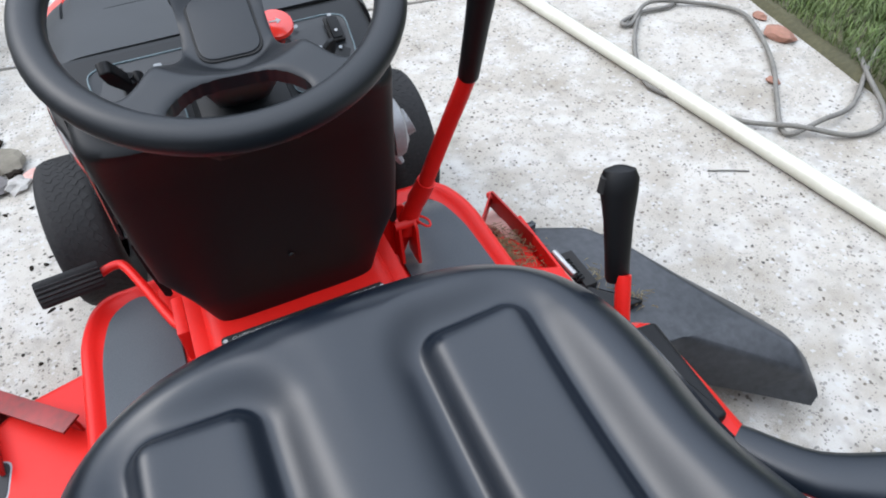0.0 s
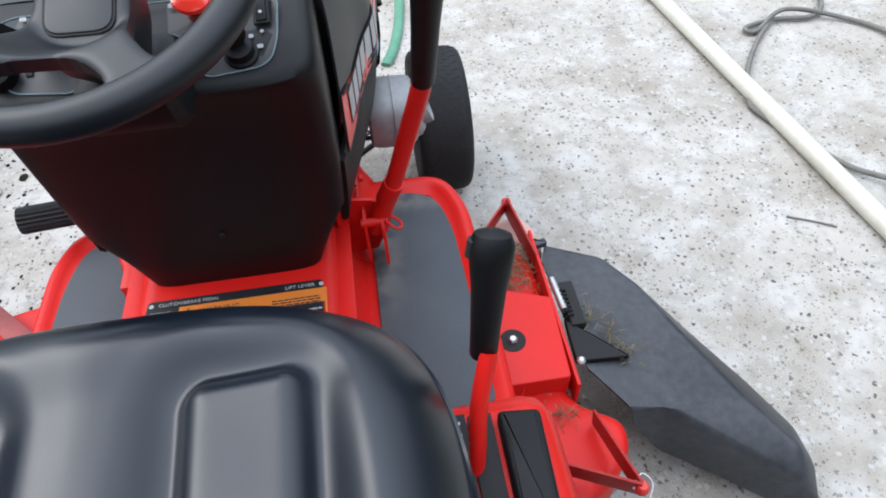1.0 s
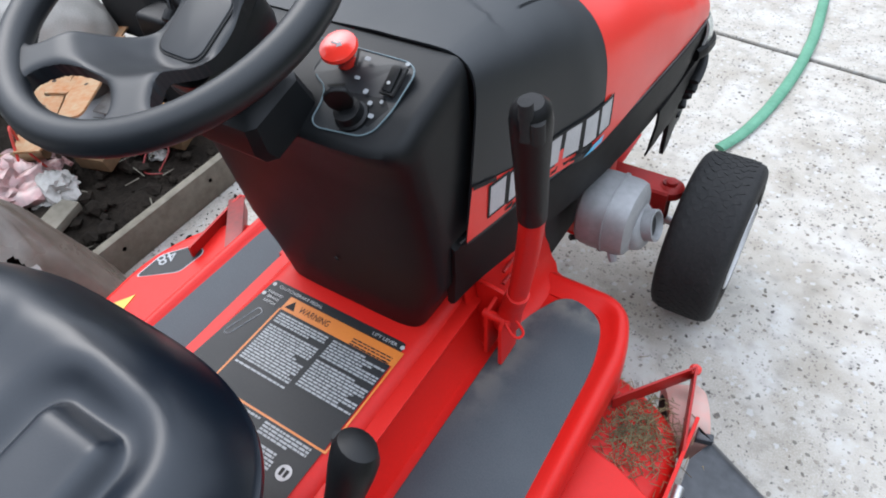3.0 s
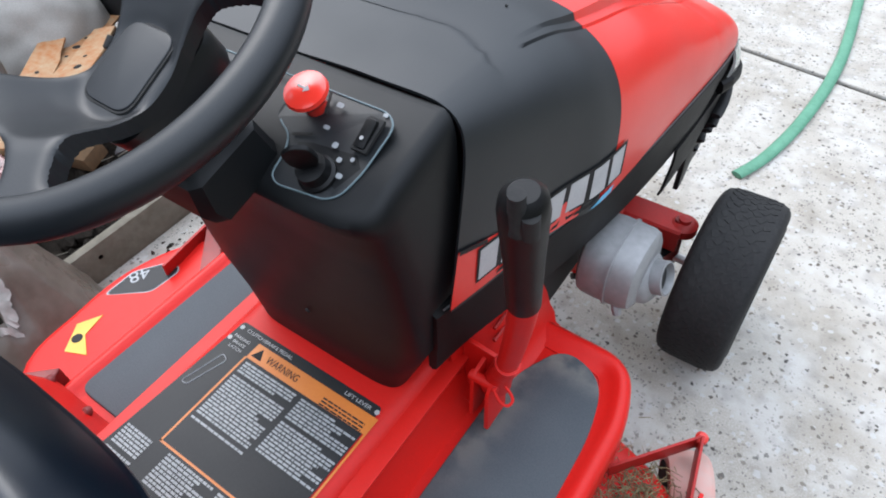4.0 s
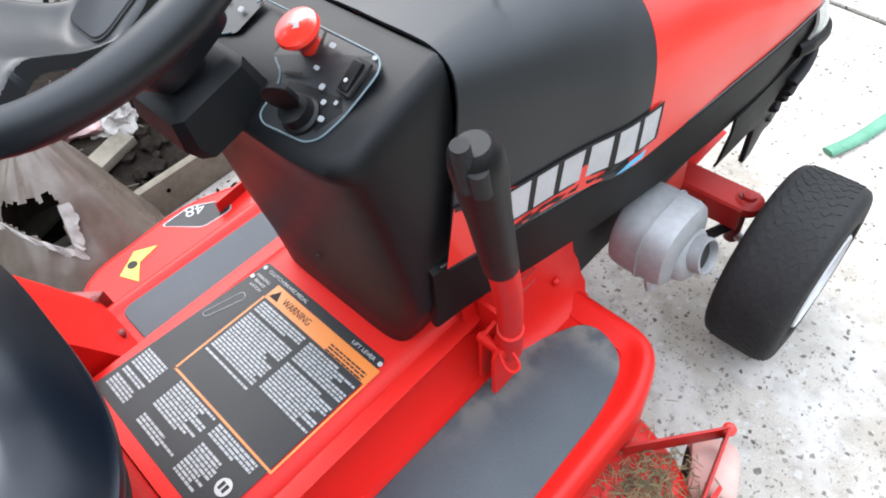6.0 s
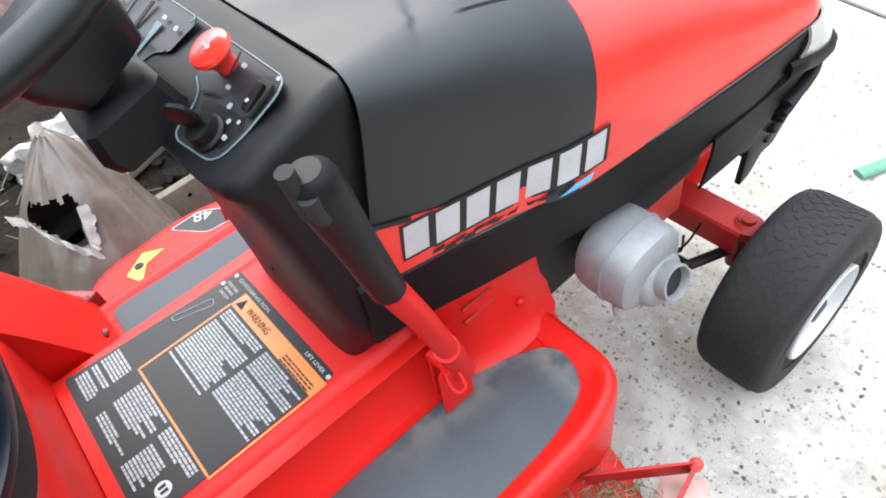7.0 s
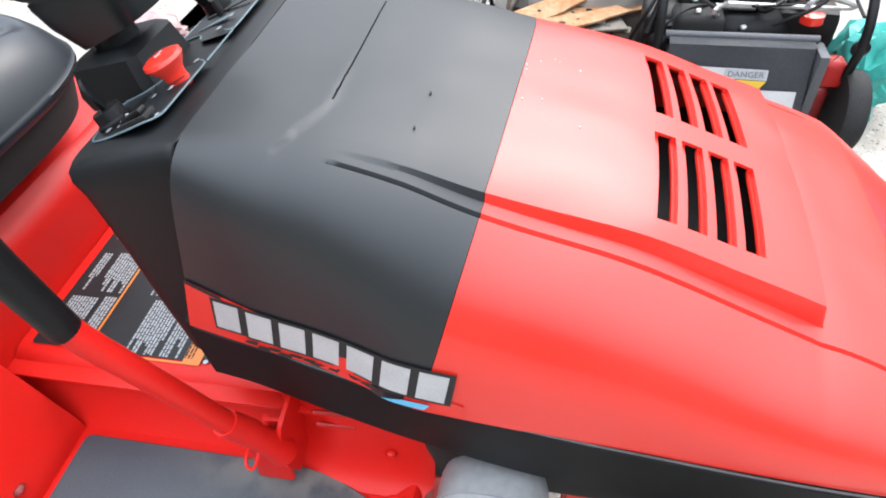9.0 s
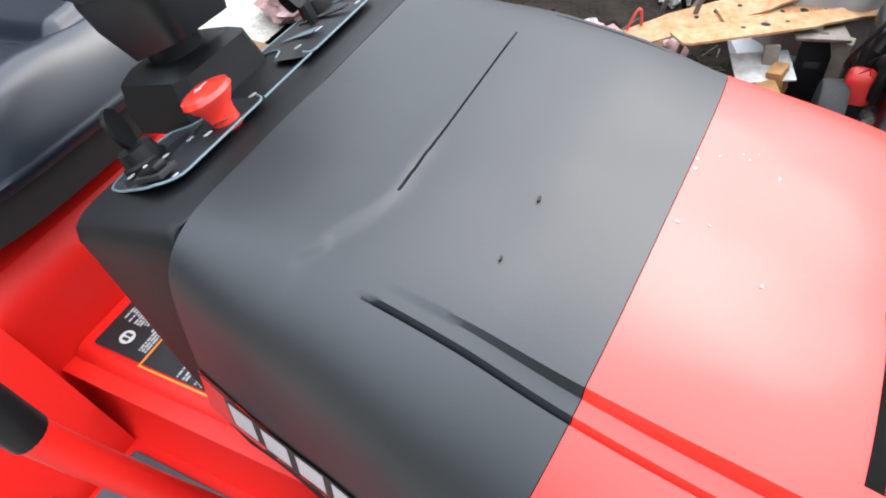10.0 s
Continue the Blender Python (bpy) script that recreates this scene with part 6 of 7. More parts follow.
# ---------- the junk heap beside the drive ----------
before_heap = set(bpy.data.objects)
beam = thing("timber_beam", box((-0.93, -0.95, 0.0), (-0.905, 0.500, 0.095), 0.005), TIMBER, "weathered grey timber edging on the concrete", "timber")
# nail holes are flat discs, their shade only coloured on
for y in (-0.2, 0.12, 0.40):
    part("nail_hole", turned([(0.006, 0), (0.0, 0.0)], Matrix.Translation((-0.9045, y, 0.06)) @ Euler((0, radians(90), 0)).to_matrix().to_4x4(), 8), DARK, beam)
rows = []
for i in range(60):
    row = []
    for j in range(50):
        x, y = -0.925 - 1.3 * i / 59, -1.0 + 1.74 * j / 49
        h = 0.02 + 0.06 * min(1, i / 16) * min(1, max(0, (0.72 - y) / 0.25)) + 0.04 * noise.noise(Vector((x * 5, y * 5, 0))) + 0.025 * noise.noise(Vector((x * 16, y * 16, 2)))
        h *= min(1, max(0.0, (0.74 - y) / 0.06))
        rim = min(x + 2.26, y + 1.04) - 0.10 - 0.16 * noise.noise(Vector((x * 3.1, y * 3.1, 7)))
        h = h * min(1, max(0, rim / 0.14))
        row.append((x, y, max(0.006 if y < 0.70 and rim > 0 else -0.02, h)))
    rows.append(row)
thing("soil_heap", loft(rows, False, False), SOIL, "dark loose soil and rubbish behind the timber", "soil", kind="stuff")


clods = bmesh.new()
rnd = random.Random(44)
for k in range(260):
    x, y = -0.96 - 0.6 * rnd.random() ** 1.3, rnd.uniform(-0.6, 0.50)
    r = 0.006 + 0.022 * rnd.random() ** 2
    merge(clods, lump((r * 1.3, r, r * 0.8), k + 50, 1, 0.5), Matrix.Translation((x, y, 0.035 + 0.05 * min(1, (-x - 0.93) / 0.35))))
thing("soil_clods", clods, SOIL, "crumbly dark clods lying on the soil", "soil", kind="stuff", smooth=False)
straws = bmesh.new()
for k in range(70):
    x, y, a = -0.96 - 0.5 * rnd.random(), rnd.uniform(-0.5, 0.44), rnd.random() * 6.283
    z = 0.055 + 0.05 * min(1, (-x - 0.93) / 0.35)
    d = Vector((math.cos(a), math.sin(a), rnd.uniform(-0.2, 0.5))) * rnd.uniform(0.02, 0.07)
    merge(straws, tube([Vector((x, y, z)), Vector((x, y, z)) + d], [0.002, 0.001], 4))
thing("dry_stalks", straws, TIMBER, "thin dry stalks and splinters on the soil", "stalks", kind="stuff", smooth=False)


def crumpled(name, at, size, seed, material, label, category, rough=0.5, detail=4):
    bm = lump((1, 1, 1), seed, detail, rough)
    for v in bm.verts:
        d = 0.16 * abs(noise.noise(v.co * 2.1 + Vector((seed, 0, 4)))) + 0.10 * abs(noise.noise(v.co * 4.6 + Vector((0, seed, 0))))
        v.co *= 1 - d * 1.4 * min(1.0, rough * 3)
        v.co = Vector((v.co.x * size[0], v.co.y * size[1], max(v.co.z, -0.62) * size[2] + size[2] * 0.6))
    return thing(name, placed(bm, Matrix.Translation(at)), material, label, category)


def bag(at, r, h, seed, lean=(0, 0)):
    """An open, slumped plastic bag with a torn rim."""
    rings = []
    for k in range(22):
        t = k / 21
        ring = []
        for j in range(72):
            a = 2 * math.pi * j / 72
            fold = 0.10 * noise.noise(Vector((math.cos(a) * 2.2 + seed, math.sin(a) * 2.2, t * 2))) + 0.05 * noise.noise(Vector((math.cos(a) * 6, math.sin(a) * 6 + seed, t * 5)))
            rr = r * (0.96 + 0.15 * math.sin(t * 2.6) - 0.42 * t ** 3 + fold)
            rag = 0.03 * noise.noise(Vector((math.cos(a) * 3.5, math.sin(a) * 3.5, seed))) if k == 21 else 0
            ring.append((at[0] + rr * math.cos(a) + lean[0] * t, at[1] + rr * math.sin(a) + lean[1] * t, at[2] + h * t + rag + 0.03 * fold * t))
        rings.append(ring)
    ob = empty("plastic_bag", "slumped dirty translucent plastic bag with torn white rim", "plastic bag", at)
    b = loft(rings, True, False)
    b.faces.new([v for v in list(b.verts)[:72]][::-1])
    part("sack", b, BAG, ob)
    rim = [[Vector(p) + Vector((0, 0, dz)) + (Vector(p) - Vector((at[0] + lean[0], at[1] + lean[1], p[2]))).normalized() * dx for p in rings[-1]] for dz, dx in ((0.004, 0.004), (-0.012, 0.010), (-0.024, 0.014))]
    for ring in rim[2:]:
        for j, p in enumerate(ring):
            p.z += 0.022 * noise.noise(Vector((j * 0.33, seed, 0))) + 0.008 * noise.noise(Vector((j * 1.1, seed, 3)))
    part("torn_rim", loft(rim, True, False), PAPER, ob, "crumpled white torn rim")
    return ob


def tent_bag(base, peak, r, seed):
    """A slumped bag drawn up to a peak, torn open in its flank, with a ragged pale lip round the tear."""
    base, peak = Vector(base), Vector(peak)
    ob = empty("plastic_bag", "peaked dirty translucent plastic bag torn open at its flank", "plastic bag", base)
    rings = []
    for k in range(60):
        t = k / 59
        c = base.lerp(peak, t)
        ring = []
        for j in range(140):
            a = 2 * math.pi * j / 140
            d = Vector((math.cos(a), math.sin(a), 0))
            fold = 0.16 * (0.5 - abs(noise.noise(Vector((d.x * 2.1 + seed, d.y * 2.1, t * 1.3))))) + 0.06 * (0.3 - abs(noise.noise(Vector((d.x * 4.0, d.y * 4.0 + seed, t * 2.5))))) * (1.6 - t) + 0.05 * abs(noise.noise(Vector((d.x * 9, d.y * 9, t * 9 + seed)))) * max(0.0, 0.5 - t)
            ring.append(c + d * (r * (1 - t) ** 0.75 * (0.96 + fold) + 0.012) + Vector((0, 0, 0.012 * noise.noise(Vector((d.x * 3, d.y * 3, t * 5 + seed))) * t)))
        rings.append(ring)
    b = loft(rings, True, True)
    tear = [Vector((-0.215, 0.266)), Vector((-0.088, 0.270)), Vector((-0.122, 0.182))]
    mid = sum(tear, Vector((0, 0))) / 3
    gone = []
    for q in b.faces:
        c = q.calc_center_median()
        if c.x < base.x - 0.03:
            continue
        p = Vector((c.y, c.z)) + 0.007 * Vector((noise.noise(c * 60), noise.noise(c * 60 + Vector((5, 0, 0)))))
        if all((n - m).x * (p - m).y - (n - m).y * (p - m).x < 0 for m, n in zip(tear, tear[1:] + tear[:1])):
            gone.append(q)
    bmesh.ops.delete(b, geom=gone, context="FACES")
    part("sack", b, BAG, ob)
    # the lip turns outward along the two lower edges of the tear
    rows = []
    for k in range(4):
        u = k / 3
        row = []
        for j in range(41):
            v = j / 40
            p = tear[0].lerp(tear[2], min(1, v / 0.6)) if v < 0.6 else tear[2].lerp(tear[1], (v - 0.6) / 0.4 * 0.8)
            away = (p - mid).normalized()
            if v < 0.6:
                away = Vector((0.1, -1.0))
            t = (p.y - base.z) / (peak.z - base.z)
            c = base.lerp(peak, t)
            rr = r * max(0.01, 1 - t) ** 0.75 * 1.02 + 0.018
            x = c.x + math.sqrt(max(0.0004, rr * rr - (p.x - c.y) ** 2))
            ragged = 0.6 + 0.5 * noise.noise(Vector((j * 0.35, seed, 2))) + 0.35 * noise.noise(Vector((j * 1.1, seed, 6)))
            q = p + away * u * 0.034 * max(0.15, ragged)
            row.append((x + 0.016 * u + 0.004 * noise.noise(Vector((j * 0.4, u * 2, seed))), q.x, q.y))
        rows.append(row)
    part("torn_lip", solid(loft(rows, False, False), 0.001), PAPER, ob, "ragged white lip of the tear")
    return ob


tent_bag((-0.86, -0.135, 0.02), (-0.93, -0.06, 0.36), 0.19, 1.0)
bag((-0.99, -0.50, 0.02), 0.16, 0.24, 4.0, (0.0, 0.03))
crumpled("white_sack", (-1.66, 0.52, 0.03), (0.20, 0.20, 0.25), 2.0, SACK, "smooth bulging off-white sack on the heap", "sack", 0.10, 5)
crumpled("white_sack", (-1.30, -0.05, 0.03), (0.10, 0.13, 0.10), 5.0, PAPER, "bulging dirty white sack on the heap", "sack")
crumpled("paper_scrap", (-1.22, 0.16, 0.06), (0.07, 0.06, 0.05), 8.0, PAPER, "crumpled dirty white paper", "paper")
crumpled("paper_scrap", (-1.30, 0.42, 0.05), (0.06, 0.05, 0.03), 12.0, PAPER, "crumpled dirty white paper", "paper")


def small_box(at, size, turn, material, label, category="box"):
    return thing(category.replace(" ", "_"), box((-size[0] / 2, -size[1] / 2, 0), (size[0] / 2, size[1] / 2, size[2]), 0.004, Matrix.Translation(at) @ Euler((radians(turn[0]), radians(turn[1]), radians(turn[2]))).to_matrix().to_4x4()), material, label, category)


CARD = surface("grey_card", (0.13, 0.122, 0.12), (0.08, 0.073, 0.07), 0.85, spec=0.15, grain=60, blotch=14, bump=0.2)
TAN = surface("orange_brown_cardboard", (0.27, 0.13, 0.04), (0.14, 0.07, 0.026), 0.8, grain=50, blotch=12, bump=0.2)
small_box((-1.15, 0.425, 0.095), (0.115, 0.085, 0.012), (14, -22, 32), CARD, "creased grey card lying on the rubbish", "card")
small_box((-1.10, 0.475, 0.075), (0.07, 0.075, 0.05), (6, 8, 20), SKIN_BROWN, "small brown cardboard carton on the rubbish", "carton")
small_box((-1.18, 0.495, 0.120), (0.115, 0.045, 0.03), (12, 16, 28), TAN, "torn orange-brown carton strip on the rubbish", "carton")
small_box((-1.25, 0.50, 0.115), (0.05, 0.035, 0.07), (10, 5, -15), TAN, "torn orange-brown carton strip on the rubbish", "carton")
crumpled("paper_scrap", (-1.13, 0.415, 0.045), (0.030, 0.026, 0.020), 21.0, PAPER, "crumpled dirty white paper", "paper")
small_box((-1.20, 0.30, 0.09), (0.10, 0.07, 0.045), (10, 0, 15), SKIN_BROWN, "small brown cardboard carton on the rubbish", "carton")
crumpled("paper_scrap", (-1.26, 0.73, 0.05), (0.05, 0.06, 0.035), 33.0, PAPER, "crumpled dirty white paper", "paper", 0.4, 5)
small_box((-1.09, 0.765, 0.01), (0.09, 0.10, 0.06), (0, 0, -12), CARD, "creased grey card box on the ground", "card")
small_box((-1.215, 0.735, 0.01), (0.16, 0.085, 0.075), (0, 0, 28), SKIN_BROWN, "open brown carton beside the push mower", "carton")
small_box((-1.52, 0.47, 0.03), (0.26, 0.22, 0.07), (0, 6, 25), WHITE_RIM, "white metal sheet leaning in the heap", "metal sheet")
small_box((-1.265, 0.455, 0.165), (0.10, 0.13, 0.006), (4, 10, 20), PAPER, "flat white card lying on the heap", "card")
small_box((-1.275, 0.640, 0.02), (0.06, 0.08, 0.13), (0, 0, 8), GREY_PLASTIC, "dark grey plastic block in the heap", "plastic block")
small_box((-1.270, 0.485, 0.02), (0.014, 0.034, 0.20), (6, -4, 10), TIMBER, "short upright wooden stake in the heap", "wooden stake")
small_box((-1.36, 0.60, 0.02), (0.035, 0.06, 0.20), (0, 3, -12), TIMBER, "short upright wooden stake in the heap", "wooden stake")
small_box((-1.08, -0.02, 0.07), (0.06, 0.36, 0.025), (0, 4, 20), TIMBER, "thin brown board lying on the soil", "board")
small_box((-1.70, 0.275, 0.04), (0.012, 0.17, 0.24), (-14, -22, 25), SACK, "pale carton panel standing in the heap", "carton")
small_box((-1.66, 0.36, 0.03), (0.010, 0.10, 0.22), (-20, -20, 30), CARD, "creased grey card leaning on the heap", "card")
small_box((-1.98, 0.50, 0.02), (0.30, 0.22, 0.12), (0, 0, 25), SKIN_BROWN, "dark brown wooden crate end in the heap", "crate")
crumpled("paper_scrap", (-1.76, 0.14, 0.06), (0.08, 0.05, 0.06), 31.0, SACK, "crumpled dirty white paper", "paper", 0.5, 5)
crumpled("paper_scrap", (-1.68, 0.17, 0.07), (0.05, 0.05, 0.05), 32.0, PAPER, "crumpled dirty white paper", "paper", 0.6, 5)
for k, (a, b) in enumerate((((-1.80, 0.17, 0.05), (-1.735, 0.155, 0.13)), ((-1.75, 0.30, 0.18), (-1.60, 0.22, 0.05)), ((-1.62, 0.34, 0.24), (-1.66, 0.38, 0.03)))):
    thing("brown_pipe", tube([a, b], 0.012 + 0.006 * (k == 0), 12), IRON, "short brown pipe stub on the heap", "pipe")

# steel bracket with a nut, standing in the heap
brk = empty("metal_bracket", "dark folded steel bracket with a bright nut in the heap", "metal bracket", (-1.315, 0.558, 0.02))
bm_m = Matrix.Translation((-1.315, 0.558, 0.02)) @ Euler((0, radians(-6), radians(12))).to_matrix().to_4x4()
part("plate", plate(rounded([(-0.035, 0.0), (0.035, 0.0), (0.038, 0.19), (0.020, 0.215), (-0.034, 0.21)], 0.010), -0.004, 0.004, 0.0015, bm_m @ Euler((radians(90), 0, radians(90))).to_matrix().to_4x4()), BLACK, brk)
part("flange", box((-0.075, -0.055, 0.205), (0.030, 0.060, 0.213), 0.002, bm_m), IRON, brk)
part("nut", turned([(0.012, 0), (0.012, 0.008), (0.006, 0.009), (0.006, 0.016), (0.0, 0.016)], bm_m @ Matrix.Translation((-0.022, -0.004, 0.213)), 6), STEEL, brk, "bright hexagon nut")
part("slot", box((0.004, -0.016, 0.13), (0.0062, 0.018, 0.145), 0.001, bm_m), DARK, brk)


def old_blade(at, length, turn, tilt):
    pts = [(-length / 2, -0.034), (-length / 2 + 0.02, -0.042), (length / 2 - 0.12, -0.042), (length / 2 - 0.09, -0.034), (length / 2, -0.026), (length / 2, 0.036), (-length / 2 + 0.12, 0.042), (-length / 2 + 0.09, 0.036), (-length / 2, 0.026)]
    m = Matrix.Translation(at) @ Euler((radians(tilt[0]), radians(tilt[1]), radians(turn))).to_matrix().to_4x4()
    ob = thing("mower_blade", plate(pts, 0, 0.006, 0.001, m), RUST, "rusty used mower blade on the heap", "mower blade", "heap of used blades")
    # no holes are cut: dark discs paint the shade in them
    for x in (0.0, 0.055, -0.055):
        part("bolt_hole", turned([(0.011 if x == 0 else 0.006, 0), (0.0, 0.0)], m @ Matrix.Translation((x, 0, 0.0065)), 14), DARK, ob)
    return ob


old_blade((-1.355, 0.325, 0.235), 0.46, 129, (5, -4))
old_blade((-1.305, 0.435, 0.245), 0.44, 127, (-6, 3))
old_blade((-1.44, 0.51, 0.222), 0.42, 120, (3, 5))
thing("bent_rod", tube(spline([(-1.50, 0.16, 0.06), (-1.46, 0.20, 0.24), (-1.43, 0.27, 0.355), (-1.36, 0.29, 0.345), (-1.33, 0.27, 0.20), (-1.32, 0.24, 0.06)], 8), 0.0065, 8), IRON, "bent grey tube loop sticking from the heap", "rod")
thing("bent_rod", tube(spline([(-1.63, 0.23, 0.06), (-1.55, 0.21, 0.20), (-1.50, 0.235, 0.32), (-1.56, 0.27, 0.30)], 8), 0.007, 8), BLACK, "dark straight rod leaning in the heap", "rod")
thing("red_wire", tube(spline([(-1.06, 0.36, 0.06), (-1.075, 0.42, 0.09), (-1.12, 0.40, 0.10), (-1.10, 0.34, 0.06), (-1.05, 0.37, 0.05)], 8), 0.0022, 6), RED_DARK, "loop of thin red wire on the soil", "wire")
thing("red_wire", tube(spline([(-1.23, 0.13, 0.20), (-1.24, 0.16, 0.28), (-1.27, 0.17, 0.20), (-1.30, 0.20, 0.10)], 8), 0.0035, 6), RED_WORN, "loop of thin red wire on the heap", "wire")
crumpled("plastic_wrap", (-1.30, 0.06, 0.05), (0.10, 0.12, 0.07), 15.0, PINK, "crumpled pinkish clear plastic on the heap", "plastic wrap", 0.7)
crumpled("plastic_wrap", (-1.36, 0.19, 0.04), (0.09, 0.08, 0.06), 16.0, PINK, "crumpled pinkish clear plastic on the heap", "plastic wrap", 0.7)
crumpled("plastic_wrap", (-1.40, -0.92, 0.0), (0.14, 0.18, 0.10), 17.0, PINK, "crumpled pinkish clear plastic on the heap", "plastic wrap", 0.5)
crumpled("plastic_wrap", (-2.02, 0.18, 0.0), (0.16, 0.16, 0.22), 18.0, PINK, "crumpled pinkish clear plastic on the heap", "plastic wrap", 0.4)
thing("brown_pipe", tube([(-1.44, 0.14, 0.11), (-1.30, 0.22, 0.14)], 0.018, 14), SKIN_BROWN, "short brown pipe stub on the heap", "pipe")
small_box((-1.06, -0.86, 0.02), (0.10, 0.55, 0.05), (0, 0, -8), SKIN_BROWN, "tan plank lying behind the bags", "plank")

# push mower
push = empty("push_mower", "red and black push lawn mower with grey rear flap", "push mower", (-1.5, 1.05, 0))
part("deck", plate(rounded([(-1.95, 0.88), (-1.40, 0.87), (-1.40, 1.31), (-1.95, 1.30)], [0.2, 0.04, 0.04, 0.2]), 0.08, 0.20, 0.03), RED_DARK, push, "red steel deck")
part("rear_flap", loft([[(x, y, z) for y in (0.86, 0.87, 1.21, 1.22)] for x, z in ((-1.42, 0.33), (-1.40, 0.345), (-1.37, 0.335), (-1.30, 0.12), (-1.32, 0.11), (-1.42, 0.31))], True, True), FLAP, push, "grey plastic rear flap with labels")
part("flap_hinge", tube([(-1.41, 0.85, 0.345), (-1.41, 1.23, 0.345)], 0.012, 10), FLAP, push)
lab_m = frame_mat((-1.3385, 0.902, 0.218), (0, 1, 0), (-0.326, 0, 1.0))
lab = part("label_plate", plate([(0, -0.006), (0.105, -0.010), (0.105, 0.030), (0.215, 0.028), (0.215, 0.058), (0, 0.062)], 0.012, 0.0126, 0, lab_m), WHITE, push, "white and yellow safety label", smooth=False)
part("label_yellow", plate([(0.105, 0.028), (0.165, -0.052), (0.215, 0.026)], 0.0128, 0.0132, 0, lab_m), YELLOW, lab, "", smooth=False)
part("label_band", plate([(0.107, 0.032), (0.212, 0.030), (0.212, 0.056), (0.107, 0.058)], 0.0128, 0.0131, 0, lab_m), PALE, lab, "", smooth=False)
letters("label_word", "DANGER", 0.022, lab_m @ Matrix.Translation((0.115, 0.036, 0.0134)), TRIM_GREY, lab, 0.09)
part("label_mark", plate([(0.162 + 0.020 * math.cos(k * 0.524), -0.004 + 0.017 * math.sin(k * 0.524)) for k in range(12)], 0.0134, 0.0138, 0, lab_m), WHITE, lab, "", smooth=False)
part("label_sign", plate([(0.154, -0.012), (0.170, -0.012), (0.173, 0.002), (0.162, 0.008), (0.152, 0.000)], 0.0140, 0.0144, 0, lab_m), DARK, lab, "", smooth=False)
for k in range(3):
    part("label_line", plate([(0.055, 0.006 + 0.012 * k), (0.095, 0.005 + 0.012 * k), (0.095, 0.009 + 0.012 * k), (0.055, 0.010 + 0.012 * k)], 0.0128, 0.0131, 0, lab_m), TRIM_GREY, lab, "", smooth=False)
part("label_small", plate([(0.205, -0.055), (0.295, -0.055), (0.295, 0.000), (0.205, 0.000)], 0.012, 0.0126, 0, lab_m), WHITE, push, "plain white sticker", smooth=False)
for y, s in ((0.755, -1), (1.355, 1)):
    for x, r in ((-1.40, 0.125), (-1.90, 0.095)):
        w = holder("wheel", push)
        m = Matrix.Translation((x, y, r)) @ Euler((radians(-90 * s), 0, 0)).to_matrix().to_4x4()
        part("tyre", turned([(r * 0.62, -0.025), (r * 0.95, -0.028), (r, -0.02), (r, 0.02), (r * 0.95, 0.028), (r * 0.62, 0.025)], m, 36), RUBBER, w)
        part("hub", turned([(r * 0.64, -0.02), (r * 0.64, 0.018), (r * 0.3, 0.012), (0, 0.014)], m, 28), GREY_PLASTIC, w)
part("engine", turned([(0.15, 0.18), (0.16, 0.24), (0.16, 0.31), (0.13, 0.35), (0.06, 0.37), (0, 0.37)], Matrix.Translation((-1.66, 1.07, 0.0)), 36), BLACK, push, "black engine shroud")
part("air_box", box((-1.60, 0.84, 0.22), (-1.46, 0.97, 0.35), 0.015), BLACK, push)
part("fuel_cap", turned([(0.03, 0), (0.03, 0.025), (0, 0.028)], Matrix.Translation((-1.56, 1.24, 0.33)), 20), KNOB_RED, push)
part("chrome_bar", tube([(-1.555, 0.985, 0.372), (-1.545, 1.085, 0.376)], 0.010, 10), STEEL, push, "bright metal bar")
part("throttle_cable", tube(spline([(-1.55, 0.98, 0.38), (-1.46, 0.90, 0.40), (-1.42, 0.84, 0.36), (-1.44, 0.80, 0.30)], 8), 0.004, 6), BLACK, push)
for y in (0.83, 1.33):
    part("handle_tube", tube(spline([(-1.42, y, 0.22), (-1.40, y, 0.40), (-1.62, y, 0.62), (-1.95, y, 0.80)], 6), 0.0125, 12), BLACK, push, "black handle tube")
    part("handle_knob", turned([(0.02, 0), (0.024, 0.012), (0.012, 0.022), (0, 0.022)], Matrix.Translation((-1.405, y, 0.33)) @ Euler((0, radians(90), 0)).to_matrix().to_4x4(), 16), BLACK, push)
part("handle_bar", tube([(-1.95, 0.83, 0.80), (-1.95, 1.33, 0.80)], 0.0125, 12), BLACK, push)
for y in (0.80, 1.30):
    part("red_guard", plate(rounded([(-1.48, y - 0.03), (-1.41, y - 0.03), (-1.41, y + 0.03), (-1.48, y + 0.03)], 0.02), 0.2, 0.275, 0.02), SHADED_RED, push)

